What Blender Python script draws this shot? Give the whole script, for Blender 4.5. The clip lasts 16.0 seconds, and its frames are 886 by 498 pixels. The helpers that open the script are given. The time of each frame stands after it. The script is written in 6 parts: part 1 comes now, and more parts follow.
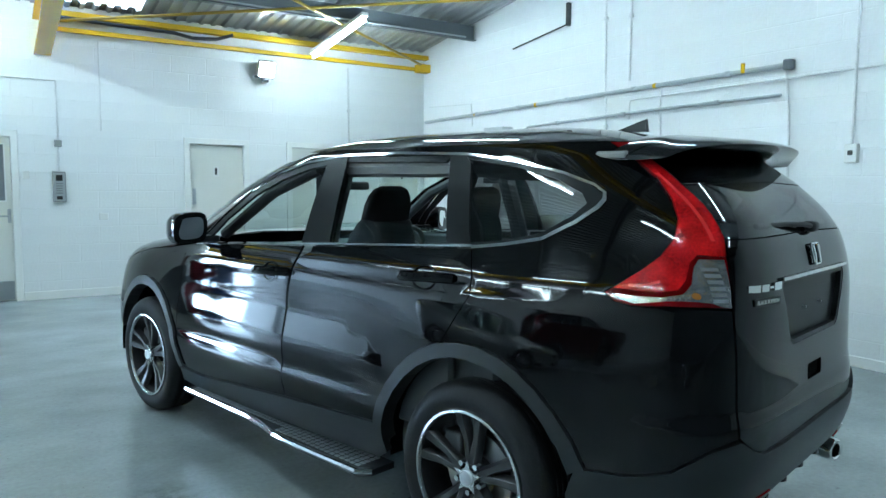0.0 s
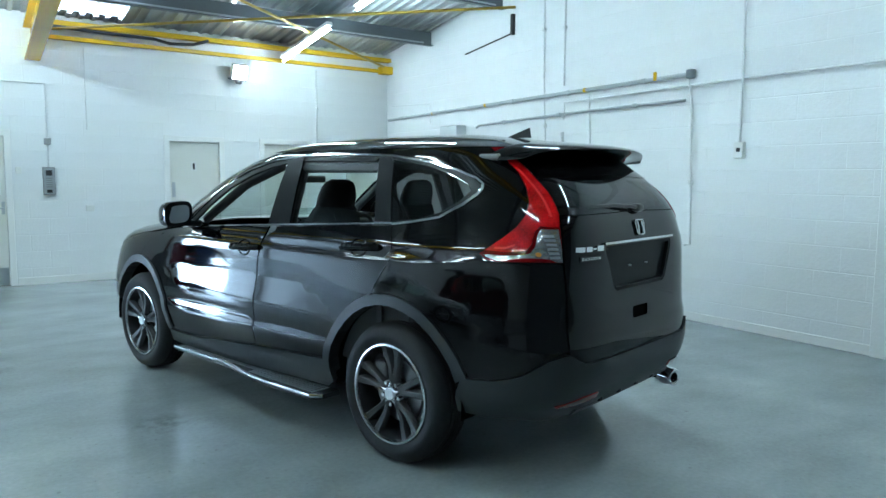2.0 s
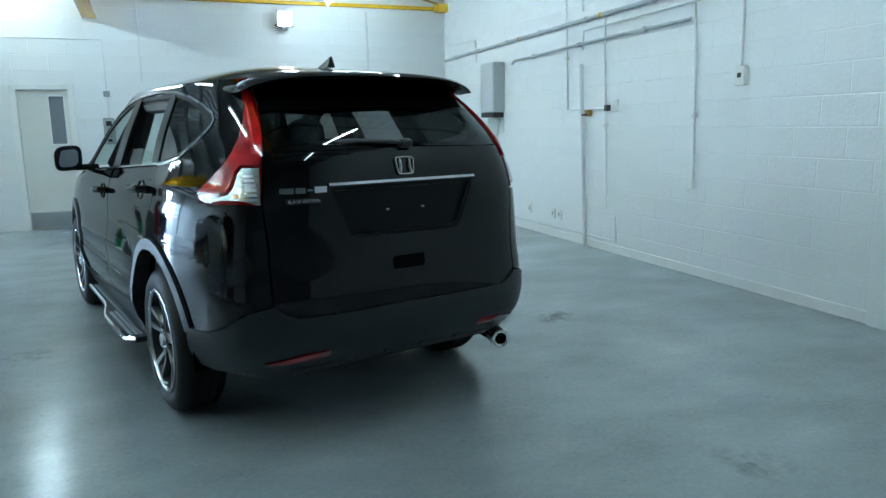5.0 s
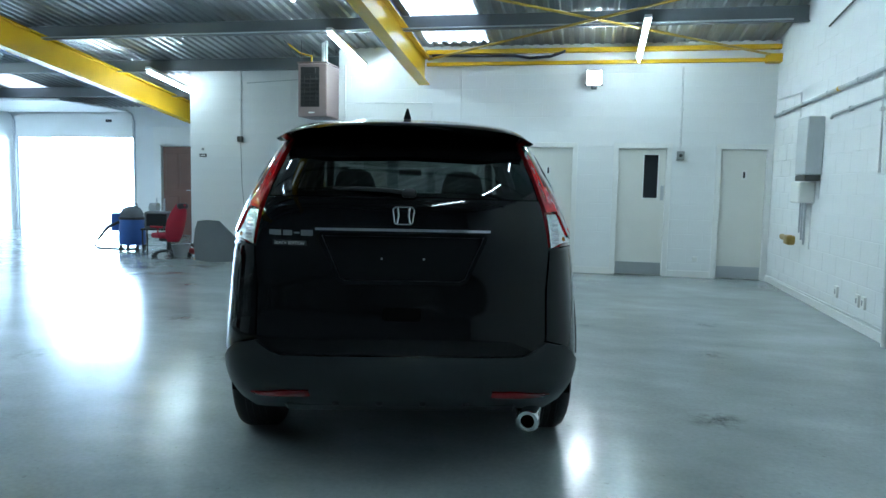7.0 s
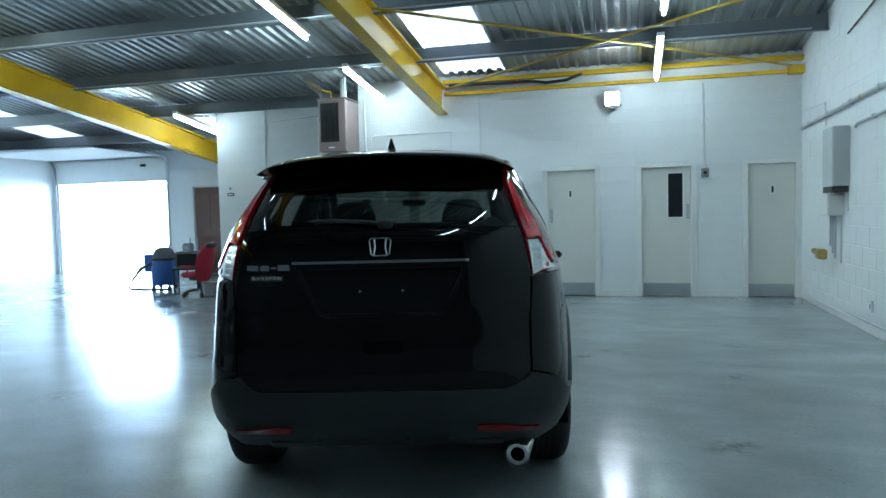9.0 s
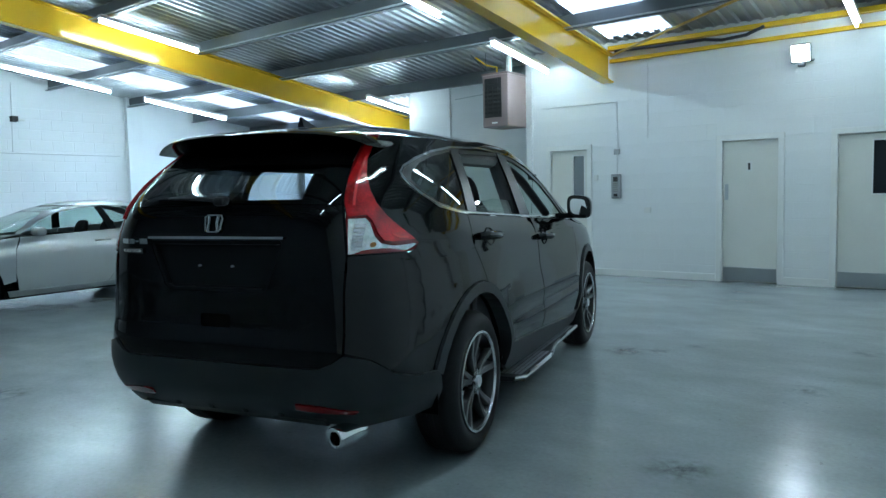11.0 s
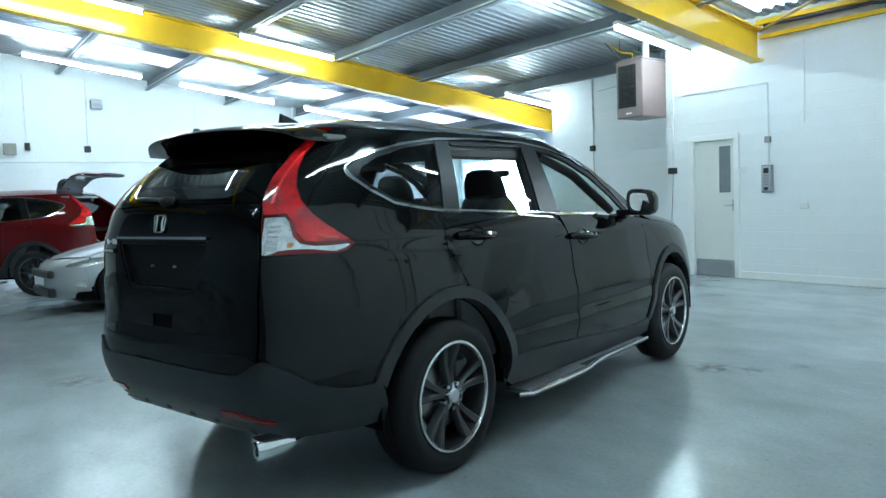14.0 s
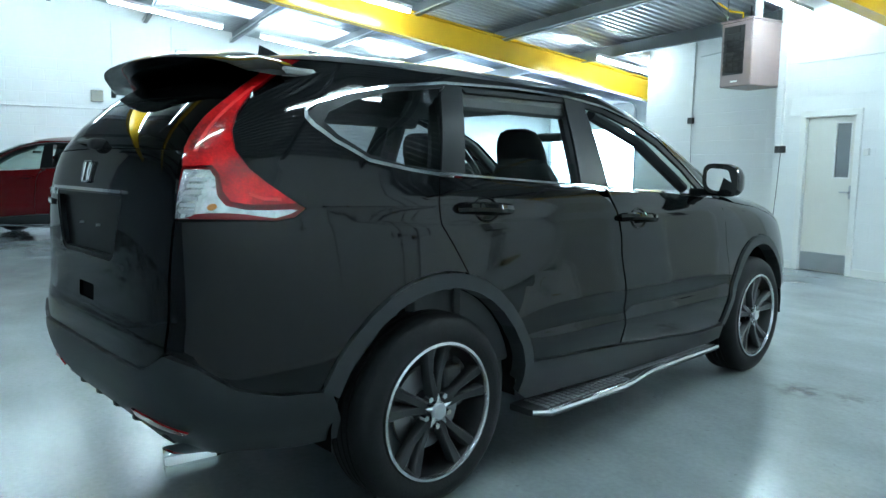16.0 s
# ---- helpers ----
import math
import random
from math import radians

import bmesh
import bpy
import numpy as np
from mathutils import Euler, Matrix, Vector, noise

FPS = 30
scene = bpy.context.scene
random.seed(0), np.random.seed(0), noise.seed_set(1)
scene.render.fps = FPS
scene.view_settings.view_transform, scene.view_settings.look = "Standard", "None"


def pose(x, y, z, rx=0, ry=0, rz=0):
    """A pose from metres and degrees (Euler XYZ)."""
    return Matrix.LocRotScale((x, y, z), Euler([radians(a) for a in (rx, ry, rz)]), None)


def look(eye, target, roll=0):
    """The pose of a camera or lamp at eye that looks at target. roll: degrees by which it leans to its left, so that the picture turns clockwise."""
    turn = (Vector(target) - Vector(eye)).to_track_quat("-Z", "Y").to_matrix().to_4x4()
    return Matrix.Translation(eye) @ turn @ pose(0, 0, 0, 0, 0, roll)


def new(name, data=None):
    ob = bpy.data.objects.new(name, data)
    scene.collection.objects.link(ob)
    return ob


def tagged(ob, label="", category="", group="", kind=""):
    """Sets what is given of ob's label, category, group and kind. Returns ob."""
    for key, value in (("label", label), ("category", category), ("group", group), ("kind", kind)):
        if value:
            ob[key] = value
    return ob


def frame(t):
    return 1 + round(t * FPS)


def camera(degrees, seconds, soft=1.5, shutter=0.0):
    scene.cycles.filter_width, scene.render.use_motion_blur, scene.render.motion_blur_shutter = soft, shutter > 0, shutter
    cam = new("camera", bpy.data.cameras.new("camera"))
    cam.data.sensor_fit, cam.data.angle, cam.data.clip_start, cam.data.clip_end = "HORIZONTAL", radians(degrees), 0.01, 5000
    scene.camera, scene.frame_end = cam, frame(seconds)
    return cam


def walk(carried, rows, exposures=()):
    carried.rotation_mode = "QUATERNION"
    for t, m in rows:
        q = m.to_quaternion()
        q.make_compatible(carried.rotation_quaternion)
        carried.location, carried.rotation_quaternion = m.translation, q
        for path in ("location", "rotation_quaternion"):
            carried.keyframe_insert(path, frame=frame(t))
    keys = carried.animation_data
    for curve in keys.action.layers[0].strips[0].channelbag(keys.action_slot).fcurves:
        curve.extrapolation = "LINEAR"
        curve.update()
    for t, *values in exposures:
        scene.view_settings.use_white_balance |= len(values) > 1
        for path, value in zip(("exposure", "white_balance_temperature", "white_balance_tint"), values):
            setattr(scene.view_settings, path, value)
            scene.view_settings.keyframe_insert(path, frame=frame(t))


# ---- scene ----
from mathutils import geometry

cam = camera(64.4, 16.0)
PATH = [
    (0, (-1.317, -2.078, 1.409), (-0.239, -0.403, 1.228), 0.6),
    (0.5, (-1.46, -2.463, 1.421), (-0.343, -0.818, 1.212), 0.1),
    (1, (-1.526, -2.798, 1.413), (-0.414, -1.153, 1.173), 0.8),
    (1.5, (-1.605, -2.955, 1.408), (-0.467, -1.326, 1.182), 1.0),
    (2, (-1.618, -2.992, 1.413), (-0.487, -1.355, 1.213), 0.4),
    (2.5, (-1.611, -2.992, 1.409), (-0.487, -1.349, 1.211), 0.4),
    (3, (-1.58, -3.01, 1.404), (-0.456, -1.37, 1.184), -0.1),
    (3.5, (-1.315, -3.127, 1.386), (-0.226, -1.463, 1.177), 0.5),
    (3.7, (-1.141, -3.207, 1.389), (-0.05, -1.553, 1.115), 0.6),
    (5.8, (1.088, -3.669, 1.312), (1.265, -1.698, 1.024), -0.9),
    (6, (1.283, -3.673, 1.307), (1.317, -1.685, 1.094), -0.5),
    (6.5, (1.633, -3.54, 1.314), (1.394, -1.564, 1.119), 0.5),
    (7, (1.88, -3.518, 1.317), (1.477, -1.567, 1.133), 1.2),
    (7.5, (1.933, -3.528, 1.317), (1.482, -1.585, 1.172), -0.3),
    (8, (1.949, -3.525, 1.319), (1.495, -1.582, 1.191), -0.3),
    (8.2, (1.948, -3.523, 1.318), (1.493, -1.58, 1.193), -0.4),
    (10.3, (3.116, -2.947, 1.306), (2.183, -1.18, 1.213), -2.1),
    (10.5, (3.336, -2.854, 1.291), (2.28, -1.162, 1.15), -1.5),
    (11, (3.708, -2.484, 1.286), (2.496, -0.901, 1.13), -1.3),
    (11.5, (4.021, -2.103, 1.265), (2.621, -0.687, 1.074), -0.4),
    (12, (4.155, -1.775, 1.262), (2.642, -0.472, 1.154), 0.7),
    (12.5, (4.208, -1.58, 1.247), (2.602, -0.396, 1.111), -1.2),
    (13, (4.222, -1.542, 1.241), (2.616, -0.357, 1.112), -2.5),
    (13.5, (4.228, -1.539, 1.236), (2.631, -0.343, 1.094), -2.6),
    (14, (4.225, -1.539, 1.237), (2.628, -0.343, 1.097), -2.3),
    (14.5, (4.226, -1.536, 1.233), (2.637, -0.333, 1.074), -2.5),
    (15, (4.188, -1.496, 1.223), (2.596, -0.299, 1.046), -2.6),
    (15.5, (4.095, -1.271, 1.2), (2.455, -0.144, 1.006), -0.2),
    (16, (3.856, -0.822, 1.206), (2.12, 0.147, 0.981), 0.8),
]
LIGHT = [(0.0, 0.3, 5950), (3.7, 0.12, 5950), (5.8, -0.05, 5950), (8.2, -0.23, 5950), (10.3, -0.6, 5850), (11.0, -0.4, 5850), (11.7, -0.2, 5950), (12.5, 0.1, 6000), (13.0, 0.3, 6000), (14.5, 0.35, 6000), (16.0, 0.5, 6050)]
walk(cam, [(t, look(eye, target, roll)) for t, eye, target, roll in PATH], [(t, stops, kelvin, 9) for t, stops, kelvin in LIGHT])


# ---- world, sun and exposure ----
world = bpy.data.worlds.new("sky_world")
scene.world = world
world.use_nodes = True
wn = world.node_tree
sky = wn.nodes.new("ShaderNodeTexSky")
sky.sky_type = "NISHITA"
sky.sun_disc = False
sky.sun_elevation, sky.sun_rotation = radians(38), radians(-40)
wn.nodes["Background"].inputs["Strength"].default_value = 0.15
wn.links.new(sky.outputs["Color"], wn.nodes["Background"].inputs["Color"])
sun = new("sun", bpy.data.lights.new("sun", "SUN"))
sun.data.energy, sun.data.angle, sun.data.color = 3.4, radians(0.6), (1.0, 0.95, 0.88)
sun.matrix_world = look((0, 0, 20), (9, -14, 0))


# ---- materials ----
def mat(name, color, rough=0.6, metal=0.0, coat=0.0, spec=0.5, coat_ior=1.5, ior=1.5, vary=0.0, scale=3.0, fine=40.0, bump=0.0, bump_scale=60.0, rough_vary=0.0, emit=None, power=0.0):
    """A principled material, varied at two scales, with fine relief."""
    m = bpy.data.materials.new(name)
    m.use_nodes = True
    t = m.node_tree
    b = t.nodes["Principled BSDF"]
    b.inputs["Base Color"].default_value = (*color, 1)
    b.inputs["Roughness"].default_value = rough
    b.inputs["Metallic"].default_value = metal
    b.inputs["Coat Weight"].default_value = coat
    b.inputs["Coat Roughness"].default_value = 0.045
    b.inputs["Coat IOR"].default_value = coat_ior
    b.inputs["IOR"].default_value = ior
    b.inputs["Specular IOR Level"].default_value = spec
    if emit:
        b.inputs["Emission Color"].default_value = (*emit, 1)
        b.inputs["Emission Strength"].default_value = power
    if vary or bump or rough_vary:
        co = t.nodes.new("ShaderNodeTexCoord")
        n1 = t.nodes.new("ShaderNodeTexNoise")
        n1.inputs["Scale"].default_value, n1.inputs["Detail"].default_value = scale, 5
        n2 = t.nodes.new("ShaderNodeTexNoise")
        n2.inputs["Scale"].default_value, n2.inputs["Detail"].default_value = fine, 3
        for n in (n1, n2):
            t.links.new(co.outputs["Object"], n.inputs["Vector"])
        mix = t.nodes.new("ShaderNodeMath")
        mix.operation = "MULTIPLY_ADD"
        t.links.new(n2.outputs["Fac"], mix.inputs[0])
        mix.inputs[1].default_value = 0.4
        t.links.new(n1.outputs["Fac"], mix.inputs[2])
        if vary:
            ramp = t.nodes.new("ShaderNodeMapRange")
            ramp.inputs["From Min"].default_value, ramp.inputs["From Max"].default_value = 0.4, 1.0
            ramp.inputs["To Min"].default_value, ramp.inputs["To Max"].default_value = 1 - vary, 1 + vary
            t.links.new(mix.outputs[0], ramp.inputs["Value"])
            mul = t.nodes.new("ShaderNodeVectorMath")
            mul.operation = "SCALE"
            mul.inputs[0].default_value = color
            t.links.new(ramp.outputs[0], mul.inputs["Scale"])
            t.links.new(mul.outputs[0], b.inputs["Base Color"])
        if rough_vary:
            rr = t.nodes.new("ShaderNodeMapRange")
            rr.inputs["From Min"].default_value, rr.inputs["From Max"].default_value = 0.4, 1.0
            rr.inputs["To Min"].default_value, rr.inputs["To Max"].default_value = max(0.02, rough - rough_vary), rough + rough_vary
            t.links.new(mix.outputs[0], rr.inputs["Value"])
            t.links.new(rr.outputs[0], b.inputs["Roughness"])
        if bump:
            n3 = t.nodes.new("ShaderNodeTexNoise")
            n3.inputs["Scale"].default_value, n3.inputs["Detail"].default_value = bump_scale, 4
            t.links.new(co.outputs["Object"], n3.inputs["Vector"])
            bp = t.nodes.new("ShaderNodeBump")
            bp.inputs["Strength"].default_value, bp.inputs["Distance"].default_value = bump, 0.01
            t.links.new(n3.outputs["Fac"], bp.inputs["Height"])
            t.links.new(bp.outputs[0], b.inputs["Normal"])
    return m


WHITE = mat("white_masonry_paint", (0.78, 0.79, 0.79), 0.55, vary=0.05, scale=0.8, bump=0.25, bump_scale=35)
def floor_mat():
    """Grey floor paint: worn paler in patches, with dark scuffs and drips."""
    m = mat("grey_floor_paint", (0.256, 0.289, 0.294), 0.22, spec=0.46, bump=0.16, bump_scale=12)
    t = m.node_tree
    b = t.nodes["Principled BSDF"]
    co = t.nodes.new("ShaderNodeTexCoord")

    def noise(scale, detail, stretch=(1, 1, 1), rough=0.5, shift=0.0):
        mp = t.nodes.new("ShaderNodeMapping")
        mp.inputs["Scale"].default_value = stretch
        mp.inputs["Location"].default_value = (shift, shift * 0.7, 0)
        mp.inputs["Rotation"].default_value = (0, 0, shift * 0.3)
        n = t.nodes.new("ShaderNodeTexNoise")
        n.inputs["Scale"].default_value, n.inputs["Detail"].default_value, n.inputs["Roughness"].default_value = scale, detail, rough
        t.links.new(co.outputs["Object"], mp.inputs["Vector"]), t.links.new(mp.outputs[0], n.inputs["Vector"])
        return n.outputs["Fac"]

    def ramp(src, a, c, lo, hi):
        r = t.nodes.new("ShaderNodeMapRange")
        for k, v in zip(("From Min", "From Max", "To Min", "To Max"), (a, c, lo, hi)):
            r.inputs[k].default_value = v
        t.links.new(src, r.inputs["Value"])
        return r.outputs[0]

    def times(a, c):
        n = t.nodes.new("ShaderNodeMath")
        n.operation = "MULTIPLY"
        t.links.new(a, n.inputs[0]), t.links.new(c, n.inputs[1])
        return n.outputs[0]

    tone = times(ramp(noise(0.5, 3), 0.3, 0.7, 0.82, 1.14), ramp(noise(1.8, 5, (1, 1.6, 1), 0.55, 3.0), 0.25, 0.75, 0.84, 1.14))
    # faint rubbed streaks, small dark flecks
    tone = times(tone, ramp(noise(0.9, 4, (0.5, 1.8, 1), 0.5, 9.0), 0.4, 0.75, 0.97, 1.08))
    tone = times(tone, ramp(noise(26, 2, (1, 1, 1), 0.5, 14.0), 0.68, 0.76, 1.0, 0.78))
    t.links.new(ramp(noise(1.5, 5, (1, 1.4, 1), 0.58, 21.0), 0.25, 0.75, 0.13, 0.25), b.inputs["Roughness"])
    tone = times(tone, ramp(noise(40, 3), 0.3, 0.7, 0.94, 1.06))
    # spills and scuffs that stand out: place, reach, strength
    spot = None
    for x, y, reach, dark in ((1.489, 2.806, 0.2, 0.75), (1.713, 2.912, 0.15, 0.6), (1.884, 3.275, 0.12, 0.5), (-2.992, 4.389, 0.16, 0.6), (-1.849, 2.452, 0.2, 0.6), (-1.511, 2.933, 0.2, 0.5), (-0.723, 1.146, 0.2, 0.5), (-2.072, 0.9, 0.25, 0.5), (-1.539, -0.629, 0.26, 0.7), (2.64, 0.653, 0.2, 0.8), (2.283, -1.568, 0.2, 0.4), (-0.473, -2.022, 0.3, 0.4), (2.884, 2.348, 0.16, 0.5), (1.279, -1.895, 0.3, 0.5), (3.057, 3.661, 0.14, 0.5)):
        d = t.nodes.new("ShaderNodeVectorMath")
        d.operation = "DISTANCE"
        d.inputs[1].default_value = (x, y, 0)
        t.links.new(co.outputs["Object"], d.inputs[0])
        near = ramp(d.outputs["Value"], 0.0, reach, dark, 0.0)
        if spot:
            top = t.nodes.new("ShaderNodeMath")
            top.operation = "MAXIMUM"
            t.links.new(spot, top.inputs[0]), t.links.new(near, top.inputs[1])
            near = top.outputs[0]
        spot = near
    mask = times(spot, ramp(noise(9, 5, (1, 1, 1), 0.65, 5.0), 0.42, 0.68, 0.0, 1.0))
    tone = times(tone, ramp(mask, 0.0, 0.5, 1.0, 0.3))
    mul = t.nodes.new("ShaderNodeVectorMath")
    mul.operation = "SCALE"
    mul.inputs[0].default_value = (0.275, 0.31, 0.315)
    t.links.new(tone, mul.inputs["Scale"])
    t.links.new(mul.outputs[0], b.inputs["Base Color"])
    return m


FLOOR = floor_mat()
YELLOW = mat("yellow_gloss_paint", (0.72, 0.43, 0.02), 0.16, vary=0.08, scale=2)
STEEL = mat("grey_painted_steel", (0.13, 0.145, 0.155), 0.45, metal=0.2, vary=0.12, scale=2)
SHEET = mat("galvanised_sheet", (0.42, 0.44, 0.45), 0.36, metal=0.75, vary=0.15, scale=1.5, rough_vary=0.08)
DOORPAINT = mat("cream_door_paint", (0.72, 0.71, 0.66), 0.4, vary=0.03)
TRIMPAINT = mat("white_gloss_trim", (0.8, 0.8, 0.78), 0.3, vary=0.03)
ALU = mat("brushed_aluminium", (0.5, 0.52, 0.54), 0.38, metal=0.9, vary=0.08, fine=90)
PLASTICGREY = mat("grey_plastic", (0.28, 0.29, 0.29), 0.45, vary=0.05)
PLASTICWHITE = mat("white_plastic", (0.75, 0.75, 0.72), 0.35)
BLACK = mat("black_plastic", (0.015, 0.015, 0.016), 0.45)
PAINTBLACK = mat("black_car_paint", (0.0025, 0.0026, 0.003), 0.35, coat=1.0, spec=0.0, coat_ior=1.42, ior=1.0)
PAINTRED = mat("red_car_paint", (0.085, 0.0025, 0.004), 0.35, coat=1.0, spec=0.1, ior=1.05)
PAINTSILVER = mat("silver_car_paint", (0.45, 0.47, 0.48), 0.3, metal=0.6, coat=1.0)
TUBE = mat("lit_tube", (0.9, 0.9, 0.9), 0.5, emit=(0.74, 0.96, 1.0), power=110)
FLOODLENS = mat("lit_flood_lens", (0.9, 0.9, 0.9), 0.5, emit=(0.88, 0.96, 1.0), power=120)
BROWN = mat("brown_door_varnish", (0.13, 0.055, 0.035), 0.4, vary=0.15, scale=4)


def pane_mat(name, tint, clear):
    """A light-scattering rooflight sheet: part clear, part translucent."""
    m = bpy.data.materials.new(name)
    m.use_nodes = True
    t = m.node_tree
    t.nodes.remove(t.nodes["Principled BSDF"])
    a, b, mx = t.nodes.new("ShaderNodeBsdfTransparent"), t.nodes.new("ShaderNodeBsdfTranslucent"), t.nodes.new("ShaderNodeMixShader")
    a.inputs["Color"].default_value = b.inputs["Color"].default_value = (*tint, 1)
    mx.inputs[0].default_value = 1 - clear
    t.links.new(a.outputs[0], mx.inputs[1]), t.links.new(b.outputs[0], mx.inputs[2])
    t.links.new(mx.outputs[0], t.nodes["Material Output"].inputs["Surface"])
    return m


ROOFLIGHT = pane_mat("translucent_rooflight", (0.8, 0.86, 0.92), 0.0)


# ---- building helpers ----
def mesh_of(bm, name, material, smooth=False):
    me = bpy.data.meshes.new(name)
    bmesh.ops.recalc_face_normals(bm, faces=bm.faces)
    bm.to_mesh(me)
    bm.free()
    for m in material if isinstance(material, (list, tuple)) else (material,):
        me.materials.append(m)
    if smooth:
        for p in me.polygons:
            p.use_smooth = True
        me.set_sharp_from_angle(angle=radians(35))
    return me


def part(name, bm, material, parent=None, label="", smooth=False):
    ob = new(name, mesh_of(bm, name, material, smooth))
    ob.parent = parent
    if label:
        ob["label"] = label
    return ob


def thing(name, m, label, category, group="", kind=""):
    ob = new(name)
    ob.empty_display_size = 0.1
    ob.matrix_world = m
    return tagged(ob, label, category, group, kind)


def box(x0, x1, y0, y1, z0, z1, bevel=0.0, bm=None, seg=1):
    bm = bm or bmesh.new()
    made = bmesh.ops.create_cube(bm, size=1, matrix=Matrix.LocRotScale(((x0 + x1) / 2, (y0 + y1) / 2, (z0 + z1) / 2), None, (x1 - x0, y1 - y0, z1 - z0)))
    if bevel:
        edges = {e for v in made["verts"] for e in v.link_edges}
        bmesh.ops.bevel(bm, geom=list(edges), offset=bevel, segments=seg, affect="EDGES")
    return bm


def rod(a, b, r, bm=None, sides=10, r2=None):
    """A round bar from a to b."""
    bm = bm or bmesh.new()
    a, b = Vector(a), Vector(b)
    m = Matrix.Translation((a + b) / 2) @ (b - a).to_track_quat("Z", "Y").to_matrix().to_4x4()
    bmesh.ops.create_cone(bm, cap_ends=True, segments=sides, radius1=r, radius2=r if r2 is None else r2, depth=(b - a).length, matrix=m)
    return bm


def struct(name, bm, material, label, category, smooth=False):
    return tagged(part(name, bm, material, None, "", smooth), label, category, "", "structure")


# ---- plan ----
RIGHT, BACK, RECESS, LEFT, FAR, FRONT = 4.45, 7.48, 8.44, -11.95, 11.3, -9.0
STEPX, BLOCKX = -2.17, -5.42
EAVE, SLOPE = 3.447, 0.13


def roof_z(y):
    return EAVE + SLOPE * (BACK - y)


def beam_x(bm, x, y0, y1, zb, depth, width):
    """A steel I-section that follows the roof slope; zb gives its underside at a y."""
    t, h, w = 0.025, 0.008, width / 2
    ring = ((-w, 0), (w, 0), (w, t), (h, t), (h, depth - t), (w, depth - t), (w, depth), (-w, depth), (-w, depth - t), (-h, depth - t), (-h, t), (-w, t))
    a, b = [[bm.verts.new((x + px, py, zb(py) + pz)) for px, pz in ring] for py in (y0, y1)]
    for i in range(12):
        bm.faces.new((a[i], a[(i + 1) % 12], b[(i + 1) % 12], b[i]))
    bm.faces.new(a), bm.faces.new(list(reversed(b)))


# ---- structure ----
struct("floor", box(LEFT - 0.3, RIGHT + 0.3, FRONT - 0.3, FAR + 0.25, -0.3, 0), FLOOR, "worn glossy grey painted concrete workshop floor", "floor")


def wall_with_openings(name, axis, at, thick, a0, a1, z0, z1, holes, label, paint=None):
    """A wall along x (axis 'y', at y=at) or along y, of the given thickness, with rectangular openings (a, b, z0, z1)."""
    bm = bmesh.new()
    cuts = sorted({a0, a1, *[h[0] for h in holes], *[h[1] for h in holes]})
    for p, q in zip(cuts, cuts[1:]):
        mine = sorted((h[2], h[3]) for h in holes if h[0] <= p + 1e-6 and h[1] >= q - 1e-6)
        z = z0
        for lo, hi in mine + [(z1, z1)]:
            if lo > z + 1e-6:
                if axis == "y":
                    box(p, q, min(at, at + thick), max(at, at + thick), z, lo, bm=bm)
                else:
                    box(min(at, at + thick), max(at, at + thick), p, q, z, lo, bm=bm)
            z = max(z, hi)
    return struct(name, bm, paint or WHITE, label, "wall")


DOORS = {"S": (-1.745, -1.08), "M": (0.876, 1.62), "W": (2.262, 2.995), "L": (3.725, 4.39)}
holes = [(a, b, 0, 1.93) for a, b in DOORS.values()]
wall_with_openings("wall_back", "y", BACK, 0.25, STEPX, RIGHT + 0.25, 0, 3.462, holes, "white painted blockwork wall with doors")
wall_with_openings("wall_recess", "y", RECESS, 0.25, BLOCKX, STEPX + 0.2, 0, 3.75, [], "white painted wall set back beside the doors")
wall_with_openings("wall_right", "x", RIGHT, 0.25, FRONT, BACK, 0, 6, [], "white painted side wall with pipes and conduit")
wall_with_openings("wall_left", "x", LEFT, -0.25, FRONT, FAR, 0, 6, [], "white painted far side wall")
# Unseen closing wall, kept dark so the black tailgate reflects little light.
wall_with_openings("wall_front", "y", FRONT, -0.25, LEFT - 0.25, RIGHT + 0.25, 0, 6, [], "unseen plain wall behind the walk, dark grey to dim reflections", STEEL)
wall_with_openings("wall_far", "y", FAR, 0.25, LEFT - 0.25, BLOCKX + 0.25, 0, 3.75, [(-11.79, -8.66, 0, 2.74), (-7.92, -7.06, 0, 2.06)], "white painted end wall with vehicle opening")
wall_with_openings("wall_behind_doors", "y", BACK + 0.3, 0.1, STEPX + 0.2, RIGHT + 0.25, 0, 3.2, [], "plain wall behind the doors")
wall_with_openings("wall_behind_brown_door", "y", FAR + 0.3, 0.1, -8.3, -6.7, 0, 2.5, [], "plain wall behind the brown door")
wall_with_openings("wall_return", "x", BLOCKX, 0.25, RECESS + 0.25, FAR, 0, 3.75, [], "white painted return wall")
wall_with_openings("wall_step", "x", STEPX, 0.2, BACK + 0.25, RECESS, 0, 3.75, [], "white painted wall step")


def sheet(x0, x1, y0, y1, lift=0.0, pitch=0.15, depth=0.035):
    bm = bmesh.new()
    n = int((x1 - x0) / pitch)
    xs = []
    for i in range(n + 1):
        for f, h in ((0.0, 0), (0.3, 0), (0.42, 1), (0.88, 1)):
            xs.append((x0 + (i + f) * pitch, h * depth))
    xs = [p for p in xs if p[0] < x1 - 1e-4] + [(x1, 0.0)]
    rows = [[bm.verts.new((x, y, roof_z(y) + h + lift)) for x, h in xs] for y in (y0, y1)]
    for i in range(len(xs) - 1):
        bm.faces.new((rows[0][i], rows[0][i + 1], rows[1][i + 1], rows[1][i]))
    return bm


